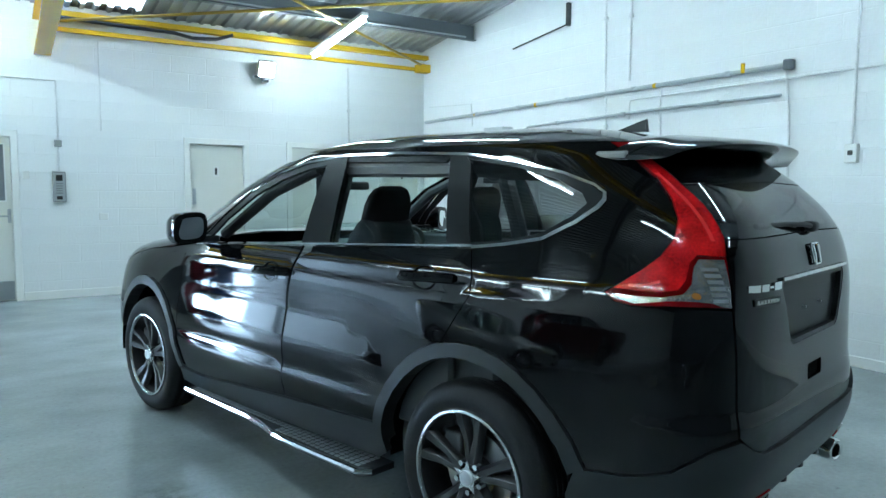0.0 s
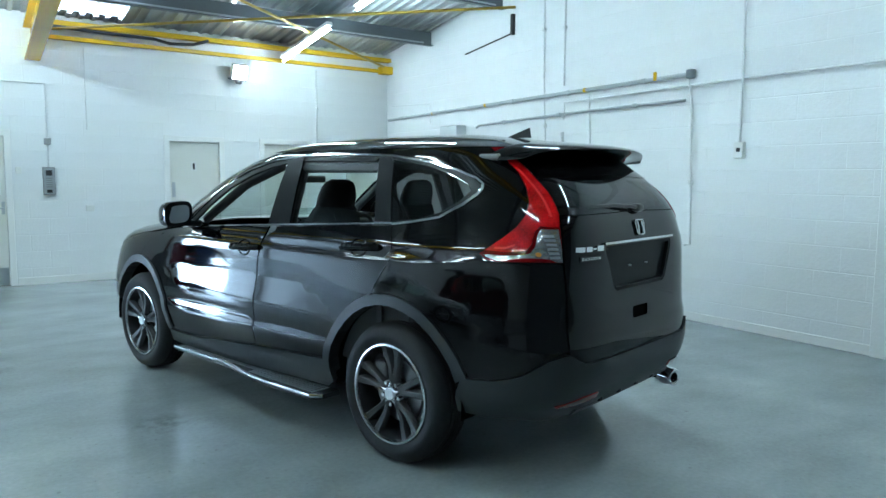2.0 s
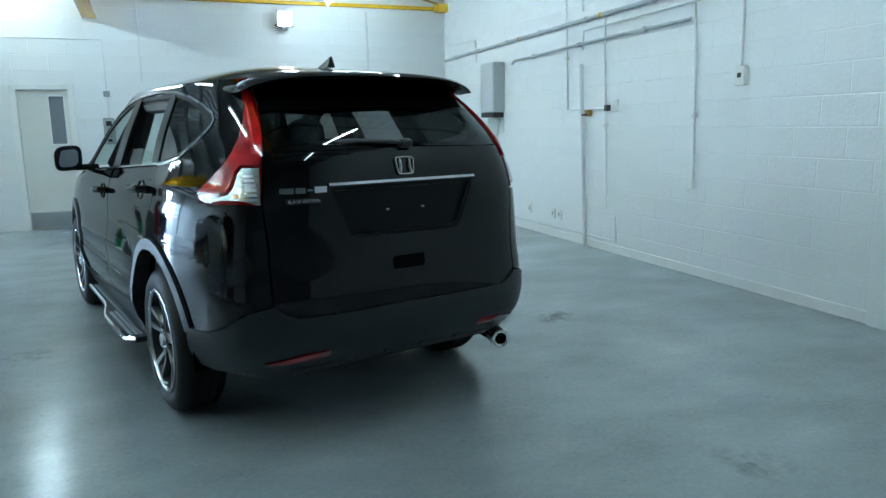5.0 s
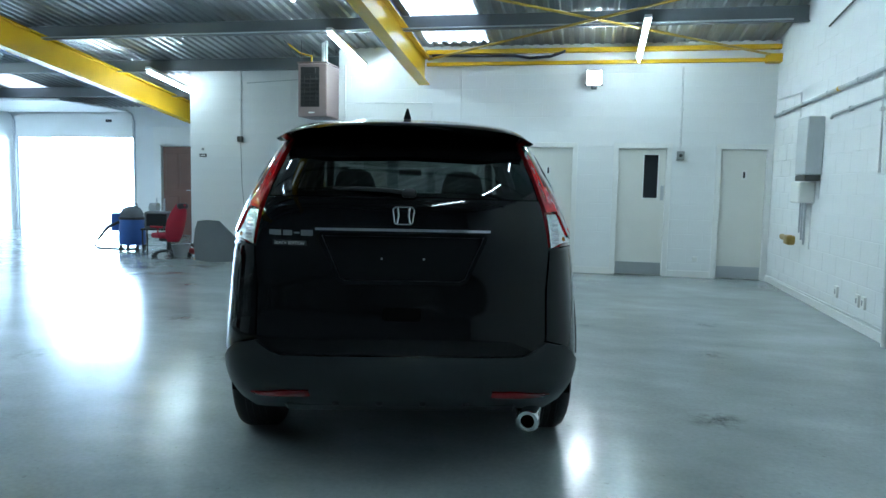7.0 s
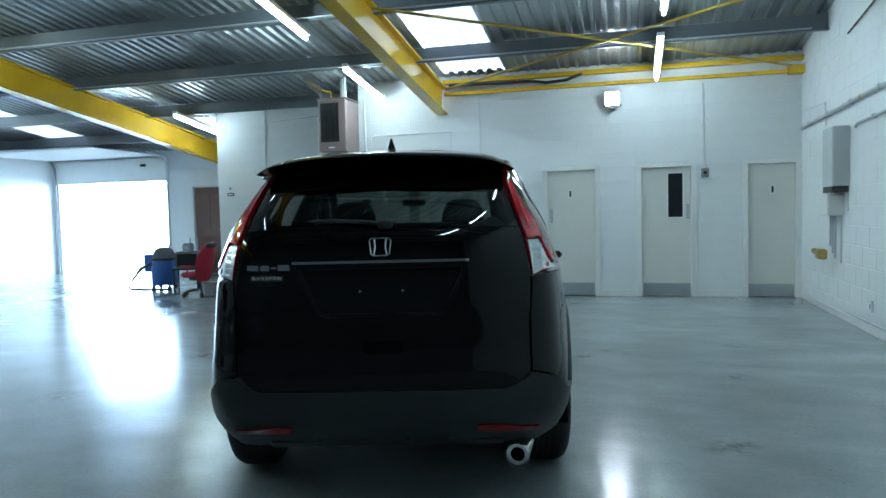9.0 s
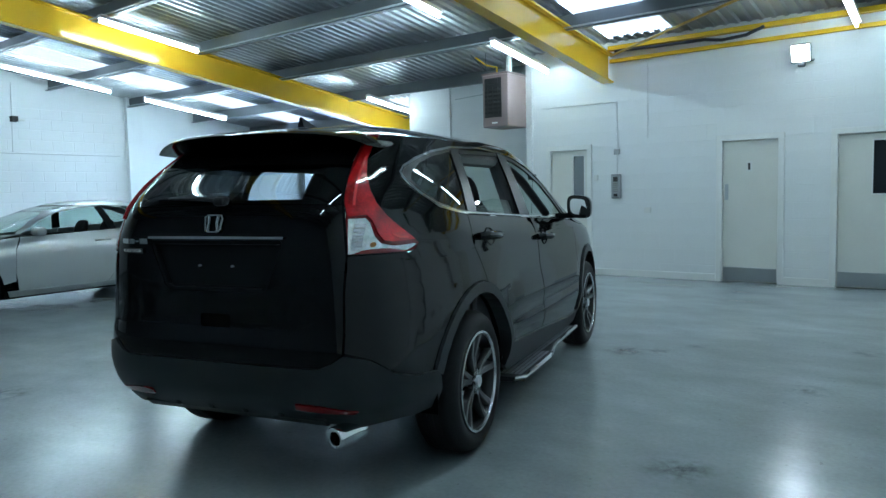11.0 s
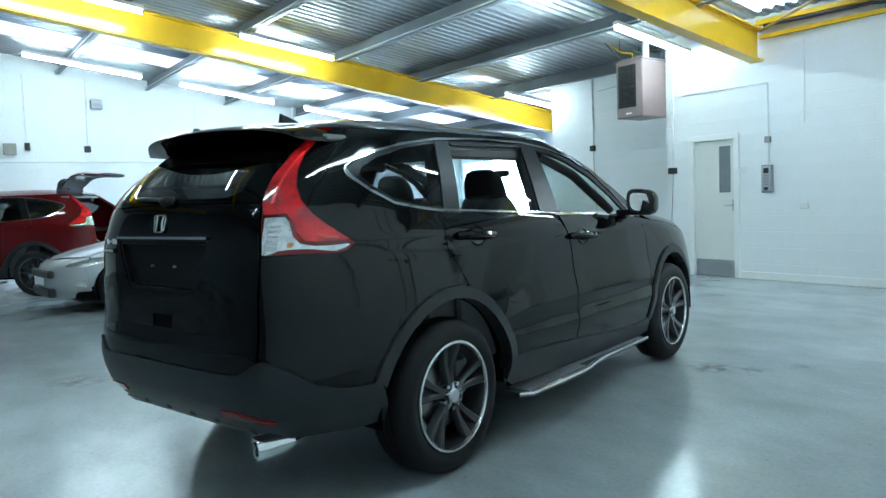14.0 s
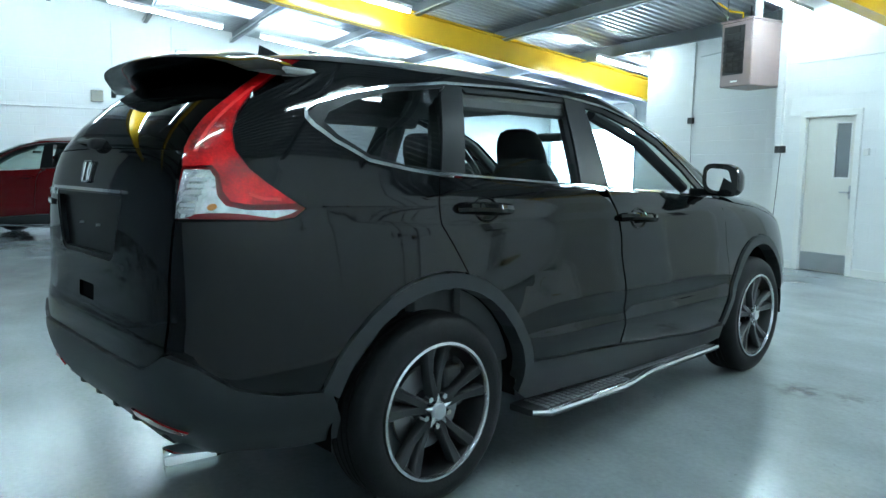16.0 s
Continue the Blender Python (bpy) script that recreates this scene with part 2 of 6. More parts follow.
# roof sheets with strips left open for rooflights
STRIPS = [(-10.346, -9.407, -0.6, 9.83), (-6.275, -5.336, 8.76, 9.6), (-0.639, 0.301, 4.28, 7.27)]
cuts, edge = [], LEFT - 0.3
for a, b, c, d in STRIPS:
    cuts += [(edge, a, FRONT - 0.3, FAR + 0.3), (a, b, FRONT - 0.3, c), (a, b, d, FAR + 0.3)]
    edge = b
cuts.append((edge, RIGHT + 0.3, FRONT - 0.3, FAR + 0.3))
bmc = bmesh.new()
for c in cuts:
    b2 = sheet(*c)
    me = bpy.data.meshes.new("tmp")
    b2.to_mesh(me)
    b2.free()
    bmc.from_mesh(me)
    bpy.data.meshes.remove(me)
struct("ceiling", bmc, SHEET, "corrugated galvanised steel roof sheeting on purlins", "ceiling")
for k, (a, b, c, d) in enumerate(STRIPS):
    ob = struct("rooflight_%d" % (k + 1), sheet(a, b, c, d, 0.004), ROOFLIGHT, "corrugated translucent rooflight sheet letting daylight in", "rooflight")

PURLINS = [6.15 - 1.705 * i for i in range(-2, 9)]
for y in PURLINS:
    z = roof_z(y)
    bm = bmesh.new()
    ring = ((-0.07, -0.212), (0.005, -0.212), (0.005, -0.016), (0.07, -0.016), (0.07, -0.004), (-0.005, -0.004), (-0.005, -0.2), (-0.07, -0.2))
    a, b = [[bm.verts.new((x, y + p, z + q)) for p, q in ring] for x in (LEFT, RIGHT)]
    for i in range(8):
        bm.faces.new((a[i], a[(i + 1) % 8], b[(i + 1) % 8], b[i]))
    bm.faces.new(a), bm.faces.new(list(reversed(b)))
    struct("purlin", bm, STEEL, "grey painted steel roof purlin", "purlin")

for x, y1 in ((-0.74, 7.44), (-6.48, FAR)):
    bm = bmesh.new()
    beam_x(bm, x, FRONT, y1, lambda y: 2.855 + SLOPE * (BACK - y), 0.42, 0.175)
    struct("rafter", bm, YELLOW, "glossy yellow painted steel rafter beam", "beam")
bm = box(-0.7, RIGHT, 7.34, 7.46, 3.32, 3.38)
box(-0.7, RIGHT, 7.40, 7.46, 3.15, 3.2, bm=bm)
struct("eaves_beam", bm, YELLOW, "yellow painted steel eaves angle along the wall", "beam")


# ---- lamps ----
def batten(x, y0, y1, z0, z1):
    m = look((x, y0, z0), (x, y1, z1))
    lamp = thing("tube_light", m, "lit white fluorescent batten hung from the roof", "light", "fluorescent battens")
    n = (Vector((x, y1, z1)) - Vector((x, y0, z0))).length
    part("tube", rod((0, 0, -0.02), (0, 0, -n + 0.02), 0.019), TUBE, lamp, "glowing white tube")
    part("body", box(-0.045, 0.045, 0.04, 0.09, -n, 0, 0.005), PLASTICWHITE, lamp)
    return lamp


def batten_row(x, ends, drop=0.35):
    for a, b in ends:
        batten(x, a, b, roof_z(a) - drop, roof_z(b) - drop)


# The last batten of this row is unseen, added to brighten the right side.
batten_row(2.493, ((5.585, 7.184), (3.219, 4.839), (0.448, 2.047), (-2.323, -0.725), (-5.094, -3.496)))
batten_row(-1.683, ((5.755, 7.322), (3.006, 4.604), (0.235, 1.833), (-2.536, -0.938)))
batten_row(-5.931, ((2.494, 4.029), (-0.405, 1.151), (-3.283, -1.684)))
batten(-5.57, 7.38, 8.92, roof_z(7.38) - 0.35, roof_z(8.92) - 0.35)
batten_row(-10.085, ((2.846, 4.818), (0.181, 2.153), (5.51, 7.482), (-2.536, -0.511)))

# ---- cars: skins, panels, wheels ----
def smooth_table(pairs):
    """A smooth curve through pairs (z, value), without overshoot."""
    xs, ys = [p[0] for p in pairs], [p[1] for p in pairs]
    d = [(ys[i + 1] - ys[i]) / (xs[i + 1] - xs[i]) for i in range(len(xs) - 1)]
    m = [d[0]] + [0 if a * b <= 0 else 2 * a * b / (a + b) for a, b in zip(d, d[1:])] + [d[-1]]

    def value(x):
        x = min(max(x, xs[0]), xs[-1])
        i = 0
        while i < len(xs) - 2 and x > xs[i + 1]:
            i += 1
        h = xs[i + 1] - xs[i]
        t = (x - xs[i]) / h
        return (1 + 2 * t) * (1 - t) ** 2 * ys[i] + t * (1 - t) ** 2 * h * m[i] + t * t * (3 - 2 * t) * ys[i + 1] + t * t * (t - 1) * h * m[i + 1]

    return value


class Shell:
    """A car body skin: plan outlines that are rounded rectangles, whose width, tail and nose change with height."""

    def __init__(self, width, tail, nose, mid, n_tail=5.0, n_nose=3.6, pressed=False):
        self.pressed = pressed
        self.w, self.tail, self.nose = smooth_table(width), smooth_table(tail), smooth_table(nose)
        self.mid, self.nt, self.nn = mid, n_tail, n_nose
        steps = 1600
        self.th = [-math.pi / 2 + 2 * math.pi * i / steps for i in range(steps + 1)]
        self.q, last = [], None
        for t in self.th:
            p = self.plan(t, 0.85, 1.87, 2.2)
            self.q.append(0.0 if last is None else self.q[-1] + math.hypot(p[0] - last[0], p[1] - last[1]))
            last = p

    def plan(self, t, w, lt, ln):
        c, s = math.cos(t), math.sin(t)
        front = t < 0 or t > math.pi
        e = 2 / (self.nn if front else self.nt)
        x = math.copysign(w * abs(c) ** e, c)
        return x, self.mid + (ln * abs(s) ** e if front else -lt * abs(s) ** e)

    def theta(self, q):
        lo, hi = 0, len(self.q) - 1
        q = min(max(q, 0), self.q[-1])
        while hi - lo > 1:
            k = (lo + hi) // 2
            lo, hi = (k, hi) if self.q[k] <= q else (lo, k)
        f = (q - self.q[lo]) / max(1e-9, self.q[hi] - self.q[lo])
        return self.th[lo] + f * (self.th[hi] - self.th[lo])

    def along(self, t):
        """The reference arc length at an angle."""
        k = (t + math.pi / 2) / (2 * math.pi) * (len(self.th) - 1)
        i = min(int(k), len(self.th) - 2)
        return self.q[i] + (k - i) * (self.q[i + 1] - self.q[i])

    def at(self, q, z):
        x, y = self.plan(self.theta(q), self.w(z), self.mid - self.tail(z), self.nose(z) - self.mid)
        return self.bent(Vector((x + math.copysign(self.relief(y, z), x) * min(1.0, abs(x) / 0.7) ** 8, y, z)))

    def bent(self, p):
        """Draws the tail out behind the rear wheel and lifts the upper body a little."""
        if not self.pressed:
            return p
        ease = lambda v: min(max(v, 0), 1) ** 2 * (3 - 2 * min(max(v, 0), 1))
        return Vector((p[0] * (1 + 0.03 * ease((-0.5 - p[1]) / 0.25)), p[1] - 0.09 * ease((-0.3 - p[1]) / 0.5), p[2] + 0.018 * ease((p[2] - 0.6) / 0.4)))

    def bend(self, bm):
        for v in bm.verts:
            v.co = self.bent(v.co)
        return bm

    def relief(self, y, z):
        """Pressed form of the flank: a shoulder crease, a hollow low in the doors and a swell over the rear wheel."""
        if not self.pressed:
            return 0.0
        doors = 1 / (1 + math.exp(-(y - 0.5) / 0.07)) / (1 + math.exp((y - 2.2) / 0.07))
        shoulder = 1 / (1 + math.exp(-(y + 0.1) / 0.16)) / (1 + math.exp((y - 2.3) / 0.1))
        crease = 0.006 * math.tanh((1.025 - z) / 0.022) * math.exp(-((z - 1.025) / 0.14) ** 2)
        hollow = 0.012 * math.exp(-((z - 0.53) / 0.055) ** 2) - 0.014 * math.exp(-((z - 0.68) / 0.09) ** 2)
        swell = 0.012 * math.exp(-((z - 0.8) / 0.15) ** 2 - ((y + 0.05) / 0.5) ** 2)
        return shoulder * crease + doors * hollow + swell

    def normal(self, q, z):
        e = 0.006
        a = self.at(q + e, z) - self.at(q - e, z)
        b = self.at(q, z + e) - self.at(q, z - e)
        n = a.cross(b)
        return -n.normalized() if n.length > 1e-12 else Vector((1, 0, 0))

    def side(self, y, z):
        """Where the right-hand skin has this y."""
        if y <= self.mid:
            s = min(1.0, (self.mid - y) / (self.mid - self.tail(z))) ** (self.nt / 2)
            return self.along(math.asin(s)), z
        s = min(1.0, (y - self.mid) / (self.nose(z) - self.mid)) ** (self.nn / 2)
        return self.along(-math.asin(s)), z

    def rear(self, x, z):
        """Where the tail skin has this x."""
        c = min(1.0, abs(x) / self.w(z)) ** (self.nt / 2)
        return self.along(math.acos(c) if x > 0 else math.pi - math.acos(c)), z

    def inside(self, p):
        w, lt, ln = self.w(p[2]), self.mid - self.tail(p[2]), self.nose(p[2]) - self.mid
        if p[1] <= self.mid:
            return (abs(p[0]) / w) ** self.nt + ((self.mid - p[1]) / lt) ** self.nt - 1
        return (abs(p[0]) / w) ** self.nn + ((p[1] - self.mid) / ln) ** self.nn - 1


CRV_WIDTH = ((0.22, 0.79), (0.34, 0.84), (0.44, 0.872), (0.5, 0.879), (0.6, 0.876), (0.7, 0.869), (0.8, 0.8615), (0.9, 0.8535), (1.0, 0.844), (1.08, 0.827), (1.14, 0.804), (1.22, 0.775), (1.32, 0.735), (1.45, 0.672), (1.53, 0.632), (1.57, 0.605))
CRV_TAIL = ((0.22, -0.64), (0.36, -0.735), (0.46, -0.8), (0.58, -0.825), (0.68, -0.822), (0.74, -0.812), (0.85, -0.808), (1.0, -0.806), (1.1, -0.798), (1.2, -0.778), (1.27, -0.748), (1.4, -0.648), (1.5, -0.54), (1.57, -0.46))
CRV_NOSE = ((0.22, 3.3), (0.36, 3.45), (0.6, 3.5), (0.75, 3.46), (0.88, 3.38), (0.96, 3.22), (1.02, 2.95), (1.07, 2.62), (1.21, 2.25), (1.39, 1.88), (1.5, 1.56), (1.57, 1.3))


def inside_poly(p, loops):
    odd = False
    for loop in loops:
        for (x1, y1), (x2, y2) in zip(loop, loop[1:] + loop[:1]):
            if (y1 > p[1]) != (y2 > p[1]) and p[0] < (x2 - x1) * (p[1] - y1) / (y2 - y1) + x1:
                odd = not odd
    return odd


def dense(pts, step=0.035, closed=False):
    """Points along a polyline, no further apart than step."""
    out = []
    for a, b in zip(pts, pts[1:] + (pts[:1] if closed else [])):
        n = max(1, math.ceil(math.dist(a, b) / step))
        out += [tuple(u + (v - u) * k / n for u, v in zip(a, b)) for k in range(n)]
    return out if closed else out + [pts[-1]]


def inset(loop, d):
    """A closed loop drawn in by d."""
    area = sum(a[0] * b[1] - b[0] * a[1] for a, b in zip(loop, loop[1:] + loop[:1]))
    sign = 1 if area > 0 else -1
    out = []
    for i, p in enumerate(loop):
        a, b = Vector(loop[i - 1]), Vector(loop[(i + 1) % len(loop)])
        e = (b - a).normalized()
        out.append((p[0] - sign * e.y * d, p[1] + sign * e.x * d))
    return out


def sheet_on(shell, loop, holes=(), lift=0.0, grid=0.04, rim=0.012, gap=0.0025, flip=False, both=False):
    """Mesh data for a curved panel on a skin: loop and holes are closed outlines in the skin's own (q, z). Returns verts, faces, normals."""
    loop = inset(loop, gap) if gap else loop
    loops = [loop] + [inset(h, -gap) if gap else h for h in holes]
    pts, edges = [], []
    for lp in loops:
        s = len(pts)
        pts += lp
        edges += [(s + i, s + (i + 1) % len(lp)) for i in range(len(lp))]
    rimcount = len(pts)
    q0, q1 = min(p[0] for p in loop), max(p[0] for p in loop)
    z0, z1 = min(p[1] for p in loop), max(p[1] for p in loop)
    edge_pts = np.array(pts)
    nx, nz = int((q1 - q0) / grid), int((z1 - z0) / grid)
    for i in range(nx + 1):
        for j in range(nz + 1):
            p = (q0 + (i + 0.5 * (j % 2)) * grid, z0 + (j + 0.5) * grid)
            if inside_poly(p, loops) and np.min(np.hypot(edge_pts[:, 0] - p[0], edge_pts[:, 1] - p[1])) > 0.45 * grid:
                pts.append(p)
    got = geometry.delaunay_2d_cdt([Vector(p) for p in pts], edges, [], 0, 1e-6)
    vs2, es2, fs2, origins = got[0], got[1], got[2], got[3]
    faces = []
    for f in fs2:
        c = sum((vs2[i] for i in f), Vector((0, 0))) / len(f)
        if inside_poly((c.x, c.y), loops):
            faces.append(list(f))
    verts, norms = [], []
    for v in vs2:
        n = shell.normal(v.x, v.y)
        p = shell.at(v.x, v.y)
        if (p - Vector((0, 0.9, 0.8))).dot(n) < 0:
            n = -n
        verts.append(p + n * lift)
        norms.append(n)
    count = {}
    for f in faces:
        for a, b in zip(f, f[1:] + f[:1]):
            count.setdefault((min(a, b), max(a, b)), []).append((a, b))
    if rim:
        inner = {}
        for k, used in list(count.items()):
            if len(used) == 1:
                a, b = used[0]
                e = verts[b] - verts[a]
                out = e.cross(norms[a]).normalized()
                quad = []
                for i, deep in ((b, 0), (a, 0), (a, 1), (b, 1)):
                    verts.append(verts[i] - norms[i] * rim * deep)
                    norms.append(out if deep == 0 else out)
                    quad.append(len(verts) - 1)
                faces.append(quad)
    if flip or both:
        mv = [Vector((-v.x, v.y, v.z)) for v in verts]
        mn = [Vector((-v.x, v.y, v.z)) for v in norms]
        mf = [list(reversed(f)) for f in faces]
        if flip:
            return mv, mf, mn
        s = len(verts)
        return verts + mv, faces + [[i + s for i in f] for f in mf], norms + mn
    return verts, faces, norms


def sheet_part(name, data, material, parent, label=""):
    verts, faces, norms = data
    me = bpy.data.meshes.new(name)
    me.from_pydata(verts, [], faces)
    # faces that look against their normals are turned
    for p in me.polygons:
        p.use_smooth = True
    me.update()
    turn = [p.index for p in me.polygons if p.normal.dot(sum((norms[i] for i in p.vertices), Vector())) < 0]
    if turn:
        bm = bmesh.new()
        bm.from_mesh(me)
        bm.faces.ensure_lookup_table()
        bmesh.ops.reverse_faces(bm, faces=[bm.faces[i] for i in turn])
        bm.to_mesh(me)
        bm.free()
    me.normals_split_custom_set_from_vertices([n.normalized() if n.length > 1e-6 else Vector((0, 0, 1)) for n in norms])
    me.materials.append(material)
    ob = new(name, me)
    ob.parent = parent
    if label:
        ob["label"] = label
    return ob


def arc(cy, cz, r, a0, a1, n=14):
    return [(cy + r * math.cos(radians(a0 + (a1 - a0) * k / n)), cz + r * math.sin(radians(a0 + (a1 - a0) * k / n))) for k in range(n + 1)]


def lathe(profile, sides, bm=None):
    """A solid of revolution round x from (x, radius) pairs."""
    bm = bm or bmesh.new()
    rings = []
    for x, r in profile:
        rings.append([bm.verts.new((x, r * math.cos(2 * math.pi * k / sides), r * math.sin(2 * math.pi * k / sides))) for k in range(sides)])
    for a, b in zip(rings, rings[1:]):
        for k in range(sides):
            bm.faces.new((a[k], a[(k + 1) % sides], b[(k + 1) % sides], b[k]))
    return bm


def blob(c, s, bevel, bm=None, seg=3, turn=None):
    """A well rounded block."""
    bm = bm or bmesh.new()
    m = Matrix.Translation(c) @ (turn or Matrix.Identity(4))
    made = bmesh.ops.create_cube(bm, size=1, matrix=m @ Matrix.Diagonal((*s, 1)))
    bmesh.ops.bevel(bm, geom=list({e for v in made["verts"] for e in v.link_edges}), offset=bevel, segments=seg, affect="EDGES", profile=0.5)
    return bm


def tube(points, r, bm=None, sides=8):
    """A round bar along a polyline."""
    bm = bm or bmesh.new()
    pts = [Vector(p) for p in points]
    rings = []
    for i, p in enumerate(pts):
        d = (pts[min(i + 1, len(pts) - 1)] - pts[max(i - 1, 0)]).normalized()
        u = d.cross(Vector((0.03, 0.05, 1)) if abs(d.z) < 0.9 else Vector((1, 0, 0))).normalized()
        v = d.cross(u)
        rings.append([bm.verts.new(p + r * (u * math.cos(2 * math.pi * k / sides) + v * math.sin(2 * math.pi * k / sides))) for k in range(sides)])
    for a, b in zip(rings, rings[1:]):
        for k in range(sides):
            bm.faces.new((a[k], a[(k + 1) % sides], b[(k + 1) % sides], b[k]))
    bm.faces.new(rings[0]), bm.faces.new(rings[-1])
    return bm


RUBBER = mat("tyre_rubber", (0.008, 0.008, 0.009), 0.6, spec=0.25, vary=0.2, scale=20, bump=0.15, bump_scale=90)
RIMBLACK = mat("black_alloy", (0.010, 0.010, 0.011), 0.35, coat=0.3)
MACHINED = mat("machined_alloy", (0.75, 0.76, 0.77), 0.25, metal=1.0)
CHROME = mat("chrome", (0.8, 0.81, 0.82), 0.08, metal=1.0)
CLAD = mat("dark_grey_bumper_plastic", (0.014, 0.0165, 0.0185), 0.42, spec=0.42, vary=0.1, scale=6, bump=0.08, bump_scale=300)
LINER = mat("matt_black_liner", (0.004, 0.004, 0.004), 0.9, spec=0.03)
CLOTH = mat("black_seat_cloth", (0.012, 0.012, 0.013), 0.85, vary=0.2, fine=120)
TRIMGREY = mat("grey_cabin_trim", (0.06, 0.063, 0.066), 0.6)
HEADLINER = mat("grey_headliner_cloth", (0.2, 0.2, 0.195), 0.9)
SATIN = mat("satin_black_pillar", (0.008, 0.009, 0.01), 0.28, spec=0.14)
LENSRED = mat("red_lamp_lens", (0.17, 0.002, 0.004), 0.1, coat=1.0, spec=0.1)
# The strong variation puts hot spots of light into the red.
LENSBRIGHT = mat("bright_red_reflector", (0.46, 0.005, 0.007), 0.14, coat=1.0, spec=0.2, vary=0.8, scale=11, fine=120)
# Brighter red for light streaks painted on the lens.
LENSHOT = mat("hot_red_streak", (0.8, 0.03, 0.03), 0.15, coat=1.0)
LENSDARK = mat("dark_red_lamp_lens", (0.1, 0.003, 0.005), 0.1, coat=1.0, spec=0.1)
LENSCLEAR = mat("clear_lamp_lens", (0.7, 0.71, 0.72), 0.12, metal=0.9, coat=1.0, vary=0.35, scale=30, fine=160, bump=0.35, bump_scale=45)
AMBER = mat("amber_bulb", (0.5, 0.2, 0.04), 0.2, coat=1.0)
DISC = mat("brake_disc_steel", (0.3, 0.3, 0.31), 0.35, metal=1.0)
MIRROR = mat("mirror_glass", (0.9, 0.9, 0.9), 0.02, metal=1.0)


def glass_mat(name, tint):
    """Car glass: clear with a glossy face, tinted by how much light it lets through."""
    m = bpy.data.materials.new(name)
    m.use_nodes = True
    t = m.node_tree
    t.nodes.remove(t.nodes["Principled BSDF"])
    a, b, mx, lw = t.nodes.new("ShaderNodeBsdfTransparent"), t.nodes.new("ShaderNodeBsdfGlossy"), t.nodes.new("ShaderNodeMixShader"), t.nodes.new("ShaderNodeLayerWeight")
    a.inputs["Color"].default_value = (*tint, 1)
    b.inputs["Roughness"].default_value = 0.01
    lw.inputs["Blend"].default_value = 0.5
    pw, ma = t.nodes.new("ShaderNodeMath"), t.nodes.new("ShaderNodeMath")
    pw.operation, ma.operation = "POWER", "MULTIPLY_ADD"
    pw.inputs[1].default_value, ma.inputs[1].default_value, ma.inputs[2].default_value = 4.5, 0.9, 0.06
    t.links.new(lw.outputs["Facing"], pw.inputs[0]), t.links.new(pw.outputs[0], ma.inputs[0]), t.links.new(ma.outputs[0], mx.inputs[0])
    t.links.new(a.outputs[0], mx.inputs[1]), t.links.new(b.outputs[0], mx.inputs[2])
    t.links.new(mx.outputs[0], t.nodes["Material Output"].inputs["Surface"])
    return m


GLASS = glass_mat("green_tinted_glass", (0.7, 0.8, 0.76))
PRIVACY = glass_mat("privacy_glass", (0.13, 0.14, 0.14))


